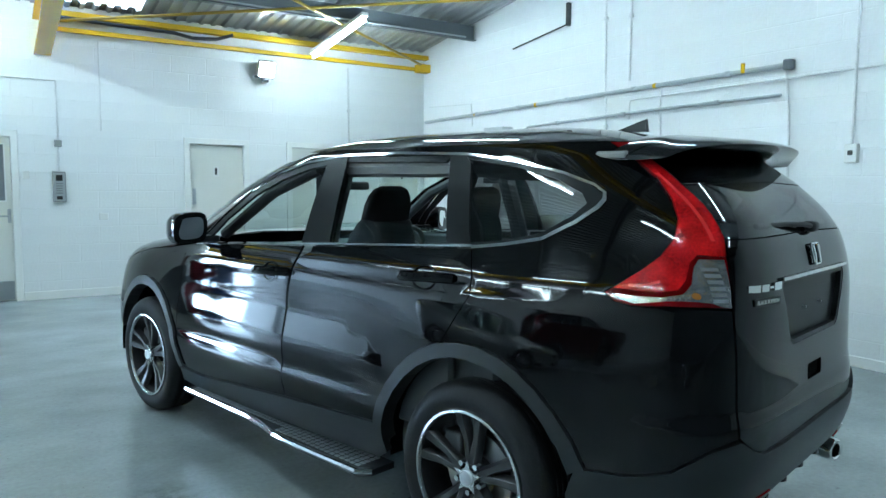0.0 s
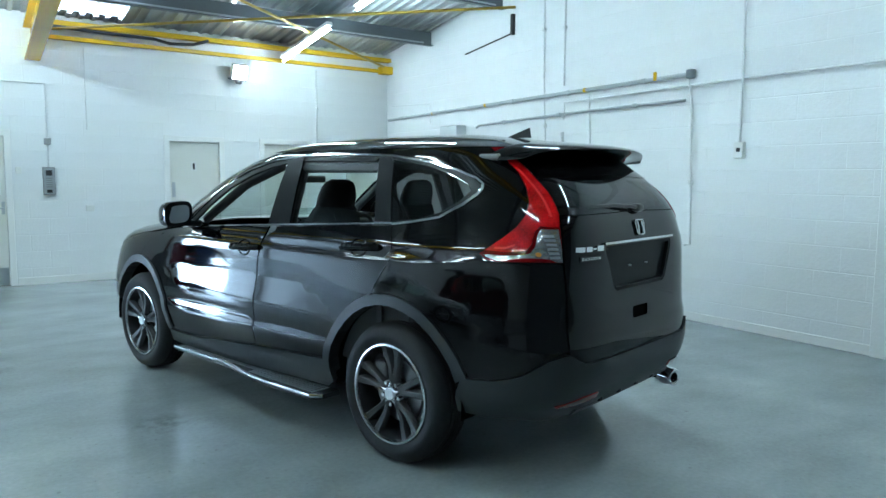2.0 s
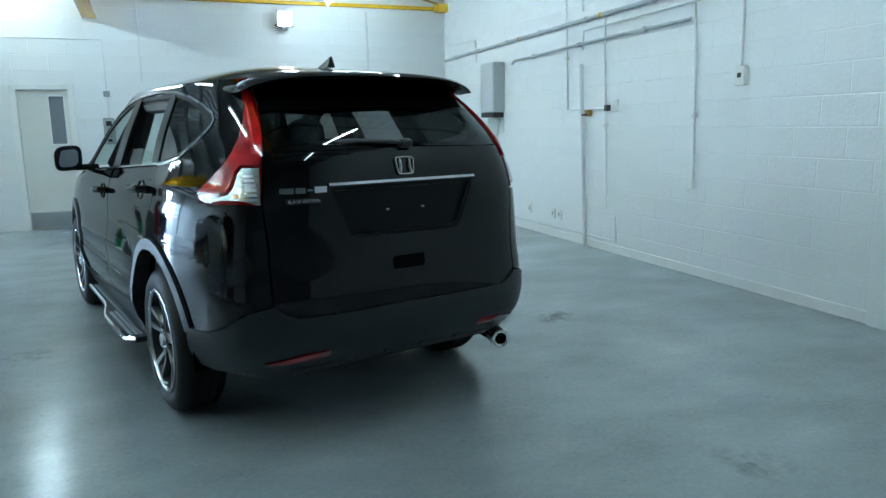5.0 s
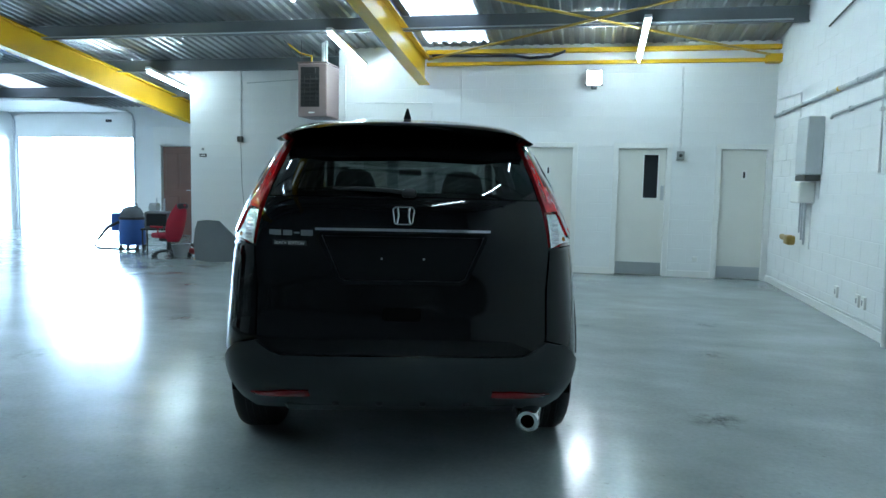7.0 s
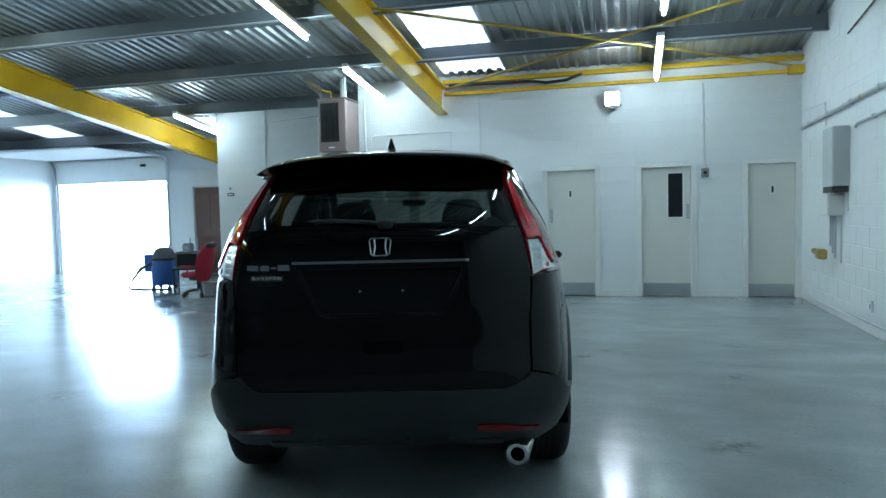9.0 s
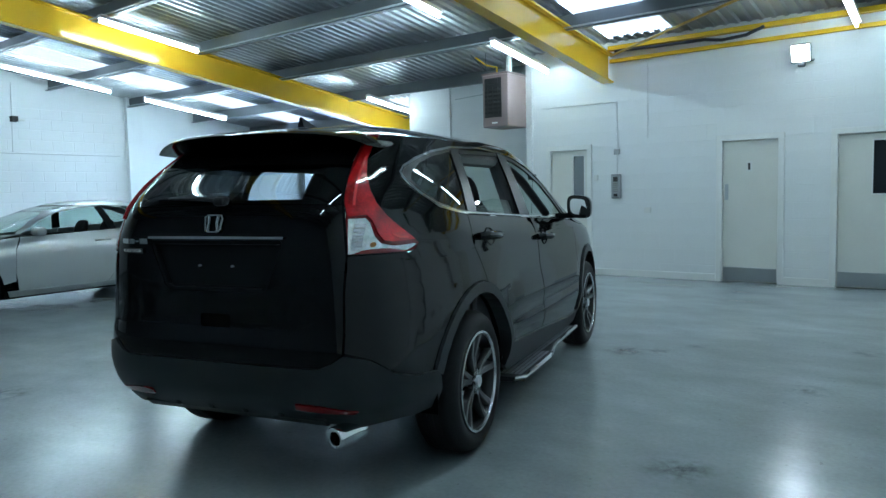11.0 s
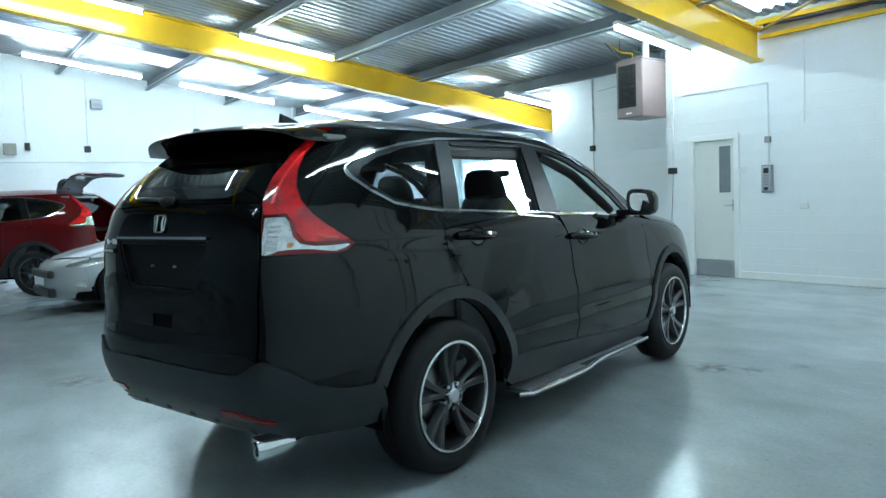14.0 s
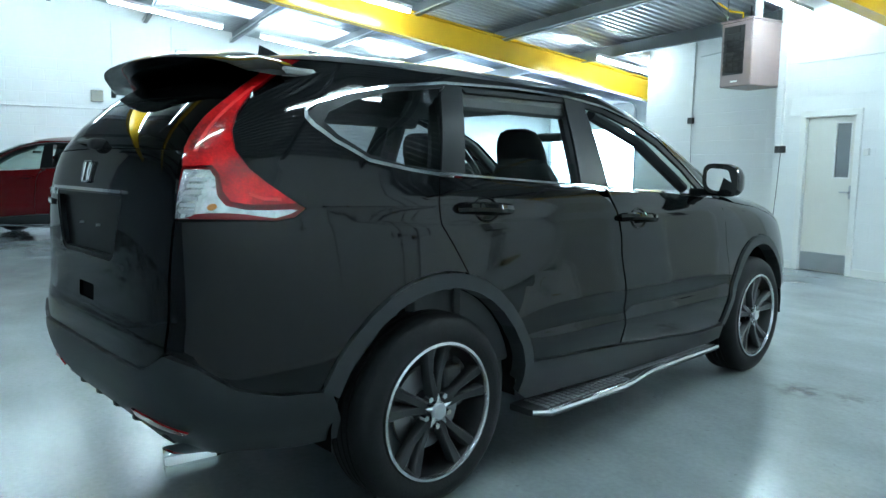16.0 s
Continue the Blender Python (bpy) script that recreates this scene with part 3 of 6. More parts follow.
def wheel(parent, side, y, spokes_black=True, r=0.352, width=0.225, rim_r=0.247, x_face=0.855, style="five"):
    """A wheel with its tyre, alloy rim, cap and brake disc; side is 1 for the right of the car."""
    w = thing("wheel", pose(side * x_face, y, r), "", "")
    w.parent = parent
    s = side
    tread = [(0.0, rim_r - 0.005), (-0.006, rim_r + 0.008), (0.004, rim_r + 0.035), (0.003, r - 0.045), (-0.012, r - 0.018), (-0.035, r - 0.004)]
    for k in range(4):
        x = -0.05 - k * (width - 0.1) / 4
        tread += [(x, r), (x - 0.02, r), (x - 0.021, r - 0.007), (x - 0.027, r - 0.007), (x - 0.028, r)]
    tread += [(-width + 0.035, r - 0.004), (-width + 0.01, r - 0.03), (-width, r - 0.07), (-width + 0.01, rim_r - 0.005)]
    part("tyre", lathe([(s * a, b) for a, b in tread], 56), RUBBER, w, smooth=True)
    part("rim_lip", lathe([(s * a, b) for a, b in ((-0.012, rim_r + 0.003), (0.002, rim_r + 0.003), (0.004, rim_r - 0.007), (-0.008, rim_r - 0.012), (-0.012, rim_r - 0.012))], 56), MACHINED, w, "bright machined rim edge", smooth=True)
    part("rim", lathe([(s * a, b) for a, b in ((-0.008, rim_r - 0.014), (-0.05, rim_r - 0.03), (-0.19, rim_r - 0.03), (-0.2, rim_r))], 48), RIMBLACK, w, smooth=True)
    bm = bmesh.new()
    for k in range(5):
        for off in (-0.10, 0.10) if style == "five" else (-0.12, 0.12):
            a = 2 * math.pi * k / 5 + math.pi / 2
            inner, outer = a + off * 0.9, a + off * 1.9
            p0, p1 = Vector((0, math.cos(inner), math.sin(inner))) * 0.05, Vector((0, math.cos(outer), math.sin(outer))) * (rim_r - 0.012)
            d = (p1 - p0).normalized()
            u = Vector((1, 0, 0)).cross(d)
            ring = []
            for f, half, xo, dep in ((0, 0.017, -0.022, 0.035), (0.45, 0.0155, -0.026, 0.03), (1.0, 0.021, -0.008, 0.03)) if spokes_black else ((0, 0.011, -0.022, 0.03), (0.45, 0.009, -0.026, 0.025), (1.0, 0.011, -0.008, 0.025)):
                c = p0 + (p1 - p0) * f
                ring.append([bm.verts.new((s * (xo + dx), *(c + u * hh)[1:])) for dx, hh in ((-dep, half + 0.006), (-0.006, half), (0, half - 0.006), (0, -half + 0.006), (-0.006, -half), (-dep, -half - 0.006))])
            for r0, r1 in zip(ring, ring[1:]):
                for i in range(6):
                    bm.faces.new((r0[i], r0[(i + 1) % 6], r1[(i + 1) % 6], r1[i]))
            bm.faces.new(ring[0]), bm.faces.new(ring[-1])
    part("spokes", bm, RIMBLACK if spokes_black else MACHINED, w, smooth=True)
    if spokes_black:
        bm = bmesh.new()
        star = []
        for k in range(20):
            a = 2 * math.pi * k / 20 + math.pi / 2
            rr = 0.068 if k % 4 == 0 else 0.036
            star.append((rr * math.cos(a), rr * math.sin(a)))
        front = [bm.verts.new((s * -0.010, y0, z0)) for y0, z0 in star]
        back = [bm.verts.new((s * -0.04, y0 * 1.05, z0 * 1.05)) for y0, z0 in star]
        mid = bm.verts.new((s * -0.004, 0, 0))
        for i in range(20):
            bm.faces.new((mid, front[i], front[(i + 1) % 20]))
            bm.faces.new((front[i], front[(i + 1) % 20], back[(i + 1) % 20], back[i]))
        part("hub_star", bm, MACHINED, w, "bright star-shaped hub cap")
        part("hub_cap", rod((s * -0.03, 0, 0), (s * 0.0, 0, 0), 0.028, sides=24), ALU, w, smooth=True)
    else:
        part("hub_cap", rod((s * -0.04, 0, 0), (s * -0.005, 0, 0), 0.045, sides=24), ALU, w, smooth=True)
    for k in range(5):
        a = 2 * math.pi * (k + 0.5) / 5 + math.pi / 2
        part("wheel_nut", rod((s * -0.04, 0.057 * math.cos(a), 0.057 * math.sin(a)), (s * -0.012, 0.057 * math.cos(a), 0.057 * math.sin(a)), 0.011, sides=6), CHROME, w)
    part("brake_disc", lathe([(s * a, b) for a, b in ((-0.09, 0.06), (-0.075, 0.08), (-0.075, 0.155), (-0.09, 0.155))], 32), DISC, w, smooth=True)
    part("brake_caliper", blob((s * -0.085, 0.11, 0.07), (0.07, 0.09, 0.14), 0.015), RIMBLACK, w)
    return w


def seat(parent, x, y, z, lean=16, wide=0.5, high=0.62, rest=True):
    st = thing("seat", pose(x, y, z), "", "")
    st.parent = parent
    part("cushion", blob((0, 0.25, 0.06), (wide, 0.52, 0.15), 0.05), CLOTH, st, smooth=True)

    def padded(name, rows):
        bm = bmesh.new()
        rings = []
        for z, half, thick in rows:
            y = -0.06 - (z - 0.08) * math.tan(radians(lean))
            rings.append([bm.verts.new((half * math.copysign(abs(math.cos(a)) ** 0.6, math.cos(a)), y + thick * math.copysign(abs(math.sin(a)) ** 0.7, math.sin(a)), z)) for a in [2 * math.pi * k / 20 for k in range(20)]])
        for p, q in zip(rings, rings[1:]):
            for k in range(20):
                bm.faces.new((p[k], p[(k + 1) % 20], q[(k + 1) % 20], q[k]))
        bm.faces.new(rings[0]), bm.faces.new(rings[-1])
        part(name, bm, CLOTH, st, smooth=True)

    h, w = high, wide / 2
    padded("backrest", ((0.05, w * 0.8, 0.06), (0.12, w * 0.96, 0.08), (h * 0.5, w, 0.085), (h * 0.75, w * 0.94, 0.075), (h * 0.92, w * 0.78, 0.06), (h, w * 0.66, 0.05), (h + 0.04, w * 0.5, 0.03)))
    if rest:
        padded("headrest", ((h - 0.03, 0.12, 0.035), (h + 0.02, 0.145, 0.05), (h + 0.08, 0.138, 0.055), (h + 0.13, 0.124, 0.05), (h + 0.165, 0.1, 0.04), (h + 0.182, 0.06, 0.02)))
    return st


SKIN = Shell(CRV_WIDTH, CRV_TAIL, CRV_NOSE, 1.0, 5.5, 5.4, pressed=True)


def estate_car(name, m, paint, label, wiper=True, boards=True, open_tail=False, open_windows=True):
    """A tall five-door estate car: y forward, x to its right, its rear axle over the origin."""
    S = SKIN
    car = thing(name, m, label, "car", "")

    def side(pts, **k):
        return [S.side(y, z) for y, z in dense(pts, **k)]

    def tail(pts, **k):
        return [S.rear(x, z) for x, z in dense(pts, **k)]

    rear_arch = arc(0, 0.355, 0.486, 20, 160)
    gap_line = [(1.0, 1.112), (1.075, 1.02), (1.105, 0.9), (1.115, 0.693), (1.115, 0.52), (1.11, 0.42)]
    cut_line = [(0.12, 0.822), (0.058, 0.919), (0.004, 0.998), (0.006, 1.072), (0.04, 1.165)]
    front_edge = [(2.08, 1.048), (2.14, 0.92), (2.16, 0.7), (2.18, 0.53)]
    farch = arc(2.62, 0.355, 0.478, 157, 20)
    sill_line = [(2.19, 0.36), (1.92, 0.352), (1.11, 0.42), (0.455, 0.457)]
    win_outer = [(0.04, 1.172), (-0.1, 1.19), (-0.239, 1.217), (-0.345, 1.277), (-0.405, 1.33), (-0.402, 1.365), (-0.36, 1.392), (-0.25, 1.43), (-0.066, 1.47), (0.2, 1.506)]
    q_glass = [(0.05, 1.184), (-0.1, 1.2), (-0.237, 1.234), (-0.33, 1.292), (-0.365, 1.336), (-0.34, 1.368), (-0.235, 1.415), (-0.07, 1.456), (0.165, 1.489)]
    lamp_in = [(0.605, 1.035), (0.592, 1.12), (0.575, 1.21), (0.548, 1.32), (0.53, 1.40), (0.508, 1.484), (0.49, 1.545)]
    lamp_out = [(-0.357, 1.545), (-0.44, 1.49), (-0.52, 1.42), (-0.575, 1.35), (-0.605, 1.29), (-0.61, 1.23), (-0.59, 1.178), (-0.555, 1.133), (-0.5, 1.088), (-0.472, 1.064), (-0.5, 1.038), (-0.54, 1.03)]

    for flip in (False, True):
        def put(nm, loop, material, holes=(), lift=0.0, label="", parent=car, **k):
            return sheet_part(nm, sheet_on(S, loop, holes, lift, flip=flip, **k), material, parent, label)

        def strip(nm, pts, w, material, **k):
            line = [Vector(p) for p in side(pts)]
            far = []
            for i, p in enumerate(line):
                e = (line[min(i + 1, len(line) - 1)] - line[max(i - 1, 0)]).normalized()
                far.append((p.x - e.y * w, p.y + e.x * w))
            return put(nm, [tuple(p) for p in line] + far[::-1], material, **k)

        sx = -1 if flip else 1
        fd = put("front_door", side([(2.08, 1.048), (1.78, 1.072)] + gap_line) + side([(1.11, 0.42), (1.92, 0.352), (2.19, 0.36), (2.19, 0.5), (2.16, 0.7), (2.14, 0.92)])[1:], paint)
        rd = put("rear_door", side(list(reversed(gap_line))) + side([(1.0, 1.112), (0.04, 1.165)])[1:-1] + side(list(reversed(cut_line))) + side(list(reversed(arc(0, 0.355, 0.486, 12, 75))) + [(1.11, 0.42)])[:-1], paint)
        put("rear_quarter_panel", side(cut_line)[:-1] + side(win_outer) + side([(0.2, 1.506), (0.2, 1.548), (-0.35, 1.545)])[1:-1] + side(lamp_out)[:-1]
            + [S.side(-0.54, 1.03)] + tail([(0.603, 1.03), (0.592, 0.87), (0.594, 0.66)]) + side([(-0.73, 0.63), (-0.655, 0.562), (-0.56, 0.528), (-0.447, 0.518)]) + side(arc(0, 0.355, 0.486, 157, 77)), paint)
        put("front_wing", side([(2.08, 1.048), (2.3, 1.02), (2.6, 0.99), (2.9, 0.935), (3.1, 0.87), (3.14, 0.7), (3.06, 0.52)]) + side(list(reversed(farch)))[1:] + side(list(reversed(front_edge)))[:-1], paint)
        fs = thing("side_window_frame", pose(0, 0, 0), "", "")
        fs.parent = car
        put("roof_rail_panel", side([(0.2, 1.55), (1.0, 1.55), (1.22, 1.535), (1.45, 1.475), (1.75, 1.36), (2.0, 1.22), (2.17, 1.085), (2.1, 1.05), (1.98, 1.068), (1.84, 1.20), (1.62, 1.355), (1.42, 1.435), (1.2, 1.487), (0.95, 1.512), (0.6, 1.518), (0.2, 1.506)], closed=True), paint, parent=fs, gap=0.001)
        strip("window_chrome", [(0.04, 1.163), (-0.1, 1.181), (-0.245, 1.208), (-0.352, 1.269), (-0.405, 1.318), (-0.418, 1.345), (-0.41, 1.372), (-0.367, 1.402), (-0.25, 1.441), (-0.066, 1.481), (0.2, 1.516), (0.6, 1.53), (0.95, 1.524), (1.2, 1.499), (1.42, 1.448), (1.62, 1.368), (1.84, 1.215), (1.98, 1.085)], 0.011, CHROME, parent=fs, gap=0, lift=0.004, grid=0.05, rim=0.006, label="bright chrome window surround")
        put("belt_chrome", side([(0.04, 1.177), (1.0, 1.124), (1.5, 1.097), (2.0, 1.063), (2.0, 1.055), (1.5, 1.089), (1.0, 1.116), (0.04, 1.169)], closed=True), CHROME, parent=fs, gap=0, lift=0.004, grid=0.05, rim=0.003, label="chrome strip under the windows")
        put("window_seal", side(q_glass[:]) + side([(0.165, 1.478), (0.2, 1.509), (-0.066, 1.474), (-0.25, 1.433), (-0.36, 1.394), (-0.402, 1.365), (-0.408, 1.342), (-0.395, 1.318), (-0.345, 1.274), (-0.24, 1.214), (-0.1, 1.188), (0.05, 1.171)])[1:], SATIN, parent=fs, gap=0, lift=0.001, rim=0.004)
        put("quarter_glass", side(q_glass, closed=True), PRIVACY, parent=fs, gap=0, lift=-0.004, rim=0)
        put("c_pillar", side([(0.05, 1.178), (0.165, 1.478), (0.2, 1.505), (0.285, 1.506), (0.275, 1.48), (0.165, 1.174)], closed=True), SATIN, parent=fs, gap=0.001, lift=0.002)
        put("b_pillar", side([(0.85, 1.137), (0.885, 1.34), (0.92, 1.5), (0.92, 1.514), (1.06, 1.503), (1.055, 1.37), (1.05, 1.121)], closed=True), SATIN, parent=fs, gap=0.001, lift=0.002)
        put("door_frame", side([(0.285, 1.505), (0.93, 1.514), (0.925, 1.493), (0.3, 1.484)], closed=True), SATIN, parent=fs, gap=0, lift=-0.002)
        put("door_frame", side([(1.03, 1.507), (1.2, 1.485), (1.42, 1.432), (1.62, 1.35), (1.83, 1.205), (1.97, 1.082), (1.9, 1.085), (1.77, 1.205), (1.585, 1.325), (1.39, 1.408), (1.19, 1.463), (1.04, 1.483)], closed=True), SATIN, parent=fs, gap=0, lift=-0.002)
        # the rear window is wound most of the way down
        if open_windows:
            put("door_glass", side([(0.16, 1.172), (0.2, 1.225), (0.55, 1.245), (0.865, 1.225), (0.85, 1.14)], closed=True), GLASS, parent=fs, gap=0, lift=-0.02, rim=0)
        else:
            put("door_glass", side([(0.16, 1.172), (0.285, 1.495), (0.86, 1.505), (0.86, 1.14)], closed=True), PRIVACY, parent=fs, gap=0, lift=-0.01, rim=0)
            put("door_glass", side([(1.05, 1.12), (1.04, 1.495), (1.19, 1.475), (1.39, 1.42), (1.585, 1.335), (1.77, 1.21), (1.93, 1.08)], closed=True), GLASS, parent=fs, gap=0, lift=-0.01, rim=0)
        put("windscreen_pillar", side([(2.17, 1.085), (2.0, 1.22), (1.75, 1.36), (1.45, 1.475), (1.22, 1.535), (1.19, 1.53), (1.42, 1.463), (1.7, 1.345), (1.97, 1.2), (2.12, 1.09)], closed=True), SATIN, parent=fs, gap=0, lift=0.001)
        # plastic cladding
        put("sill_cladding", side([(0.44, 0.457), (1.11, 0.42), (1.92, 0.352), (2.19, 0.36), (2.22, 0.27), (2.0, 0.245), (1.2, 0.26), (0.5, 0.285), (0.43, 0.33)], closed=True), CLAD, lift=0.008, rim=0.03, label="dark grey plastic sill cladding")
        put("wheel_arch_trim", side(arc(0, 0.355, 0.486, 13, 160)) + side(arc(0, 0.355, 0.432, 162, 2)), CLAD, lift=0.012, rim=0.07, label="dark grey plastic wheel arch trim")
        put("wheel_arch_trim", side(arc(2.62, 0.355, 0.478, 178, 18)) + side(arc(2.62, 0.355, 0.424, 15, 180)), CLAD, lift=0.012, rim=0.07, label="dark grey plastic wheel arch trim")
        # tail lamp
        lamp = thing("tail_lamp", pose(0, 0, 0), "", "")
        lamp.parent = car
        put("lamp_base", tail(lamp_in) + side(lamp_out), LENSRED, parent=lamp, lift=0.001, gap=0.001)
        edge_in = [(0.583, 1.183), (0.575, 1.205), (0.563, 1.237), (0.543, 1.334), (0.536, 1.40), (0.515, 1.483), (0.506, 1.515)]
        edge_out = [(-0.398, 1.515), (-0.436, 1.487), (-0.513, 1.42), (-0.568, 1.35), (-0.598, 1.29), (-0.604, 1.235)]
        foot = [(-0.585, 1.182), (-0.55, 1.138), (-0.49, 1.078), (-0.56, 1.068), (-0.61, 1.069)]
        clear_top = [S.rear(0.7, 1.08), S.rear(0.682, 1.108), S.rear(0.66, 1.158), S.rear(0.64, 1.183)]
        put("red_lens", tail(edge_in) + side(edge_out) + side(foot) + clear_top, LENSRED, parent=lamp, lift=0.010, rim=0.02, label="glossy dark red lens")
        ins = [S.rear(x + 0.004, z) for x, z in dense(edge_in[:6])]
        outs = [(q + d, z) for (q, z), d in zip([S.side(y, z) for y, z in edge_out[1:]], (0.005, 0.005, 0.006, 0.006, 0.006))]
        low = [(q + d, z) for (q, z), d in zip([S.side(y, z) for y, z in foot[:3]], (0.006, 0.006, 0.006))]
        put("lit_reflector", ins + dense(outs + low) + [S.side(-0.56, 1.075), S.side(-0.605, 1.076)] + [(q, z + 0.004) for q, z in clear_top], LENSBRIGHT, parent=lamp, lift=0.0115, gap=0, grid=0.03, label="bright red reflector behind the lens")
        # Bright streaks put into the lens colour: one upright, one along the foot.
        upright = [S.rear(x, z) for x, z in dense([(0.592, 1.225), (0.578, 1.3), (0.562, 1.38), (0.55, 1.43)])]
        put("bright_streak", upright + [(q - 0.012, z) for q, z in upright[::-1]], LENSHOT, parent=lamp, lift=0.0135, gap=0, grid=0.03, rim=0.003, label="bright red streak painted on the lens")
        sweep = [S.side(y, z) for y, z in dense([(-0.53, 1.084), (-0.57, 1.086), (-0.6, 1.1)])]
        put("bright_streak", sweep + [(q, z + 0.009) for q, z in sweep[::-1]], LENSHOT, parent=lamp, lift=0.0135, gap=0, grid=0.03, rim=0.003, label="bright red streak painted on the lens")
        put("dark_lens", side([(-0.606, 1.2), (-0.588, 1.18), (-0.553, 1.135), (-0.5, 1.089), (-0.476, 1.065), (-0.5, 1.041), (-0.515, 1.044), (-0.492, 1.065), (-0.512, 1.083), (-0.562, 1.128), (-0.597, 1.17)], closed=True), LENSDARK, parent=lamp, lift=0.003)
        put("clear_lens", tail([(0.604, 1.034), (0.588, 1.178), (0.64, 1.178), (0.656, 1.155), (0.676, 1.104), (0.695, 1.076)], step=0.02) + side([(-0.61, 1.064), (-0.56, 1.062), (-0.505, 1.064), (-0.49, 1.058), (-0.512, 1.045), (-0.545, 1.035)]), LENSCLEAR, parent=lamp, lift=0.005, label="clear lower lens")
        for k in range(6):
            put("reflector_step", tail([(0.612, 1.052 + 0.018 * k), (0.612, 1.062 + 0.018 * k), (0.645, 1.062 + 0.018 * k), (0.645, 1.052 + 0.018 * k)], closed=True), ALU, parent=lamp, lift=0.0065, gap=0, grid=0.03, rim=0.003)
        put("indicator_bulb", tail([(0.675 + 0.008 * math.cos(k * math.pi / 5), 1.07 + 0.01 * math.sin(k * math.pi / 5)) for k in range(10)]), AMBER, parent=lamp, lift=0.0065, grid=0.02, gap=0, label="amber bulb behind the lens")
        put("bumper_reflector", tail([(0.37, 0.425), (0.375, 0.45), (0.48, 0.448), (0.62, 0.425), (0.6, 0.415), (0.48, 0.418)], closed=True), LENSRED, lift=0.016, gap=0, label="low red reflector")
        # door handles
        for door, y, z in ((fd, 1.237, 0.99), (rd, 0.223, 1.058)):
            q, zz = S.side(y, z)
            p, n = S.at(q, zz), S.normal(q, zz)
            hx = sx * (abs(p.x))
            ring = [(y + 0.01 + 0.062 * math.cos(k * math.pi / 14), z - 0.014 + 0.044 * math.sin(k * math.pi / 14)) for k in range(29)]
            spots = [S.at(*S.side(a, b)) for a, b in ring]
            part("handle_cup", blob((hx - sx * 0.022, y + 0.01, z - 0.014), (0.05, 0.12, 0.086), 0.024), LINER, door, smooth=True)
            part("cup_rim", tube([(sx * (abs(a.x) + 0.001), a.y, a.z) for a in spots], 0.0045), paint, door, smooth=True)
            part("door_handle", tube([(hx, y - 0.125, z + 0.012), (hx + sx * 0.034, y - 0.105, z + 0.016), (hx + sx * 0.045, y - 0.03, z + 0.014), (hx + sx * 0.042, y + 0.06, z + 0.008), (hx + sx * 0.026, y + 0.11, z + 0.003), (hx - sx * 0.008, y + 0.128, z)], 0.02), paint, door, "glossy body-coloured handle", smooth=True)
        # mirror
        mir = thing("door_mirror", pose(sx * 0.95, 1.9, 1.172), "", "")
        mir.parent = car
        rings = []
        bm = bmesh.new()
        for y, k in ((-0.07, 0.93), (-0.066, 1.0), (-0.03, 1.02), (0.03, 0.97), (0.075, 0.82), (0.1, 0.55), (0.108, 0.2)):
            rings.append([bm.verts.new((0.08 * k * math.copysign(abs(math.cos(a)) ** 0.6, math.cos(a)), y + 0.028 * sx * math.cos(a) * max(0, -y) / 0.07, 0.082 * k * math.copysign(abs(math.sin(a)) ** 0.6, math.sin(a)) - 0.012 * math.cos(a) * sx)) for a in [2 * math.pi * i / 28 for i in range(28)]])
        for u, v in zip(rings, rings[1:]):
            for i in range(28):
                bm.faces.new((u[i], u[(i + 1) % 28], v[(i + 1) % 28], v[i]))
        bm.faces.new(rings[0]), bm.faces.new(rings[-1])
        part("housing", bm, paint, mir, smooth=True)
        bm = bmesh.new()
        fr, bk = [[bm.verts.new((0.056 * math.copysign(abs(math.cos(a)) ** 0.6, math.cos(a)), y + 0.024 * sx * math.copysign(abs(math.cos(a)) ** 0.6, math.cos(a)), 0.056 * math.copysign(abs(math.sin(a)) ** 0.6, math.sin(a)) - 0.012 * math.cos(a) * sx)) for a in [2 * math.pi * i / 28 for i in range(28)]] for y in (-0.073, -0.067)]
        bm.faces.new(fr), bm.faces.new(bk[::-1])
        for i in range(28):
            bm.faces.new((fr[i], fr[(i + 1) % 28], bk[(i + 1) % 28], bk[i]))
        part("mirror_glass", bm, MIRROR, mir, "silvered mirror glass")
        part("arm", blob((-sx * 0.11, 0.02, -0.065), (0.16, 0.1, 0.04), 0.015), SATIN, mir)
        if boards:
            rb = thing("running_board", pose(0, 0, 0), "", "")
            rb.parent = car
            outer = [(0.88, 0.48), (0.925, 0.53), (0.93, 0.8), (0.93, 1.05), (0.92, 1.15), (0.885, 1.32), (0.87, 1.45), (0.865, 1.8), (0.86, 2.1)]
            bm = bmesh.new()
            lo = [bm.verts.new((sx * x, y, 0.225)) for x, y in outer] + [bm.verts.new((sx * 0.76, 2.1, 0.225)), bm.verts.new((sx * 0.76, 0.48, 0.225))]
            hi = [bm.verts.new((sx * x, y, 0.252)) for x, y in outer] + [bm.verts.new((sx * 0.76, 2.1, 0.252)), bm.verts.new((sx * 0.76, 0.48, 0.252))]
            bm.faces.new(lo), bm.faces.new(list(reversed(hi)))
            for i in range(len(lo)):
                j = (i + 1) % len(lo)
                bm.faces.new((lo[i], lo[j], hi[j], hi[i]))
            part("board", bm, CLAD, rb)
            part("chrome_edge", tube([(sx * x, y, 0.246) for x, y in outer], 0.014), CHROME, rb, "polished edge bar", smooth=True)
            bm = bmesh.new()
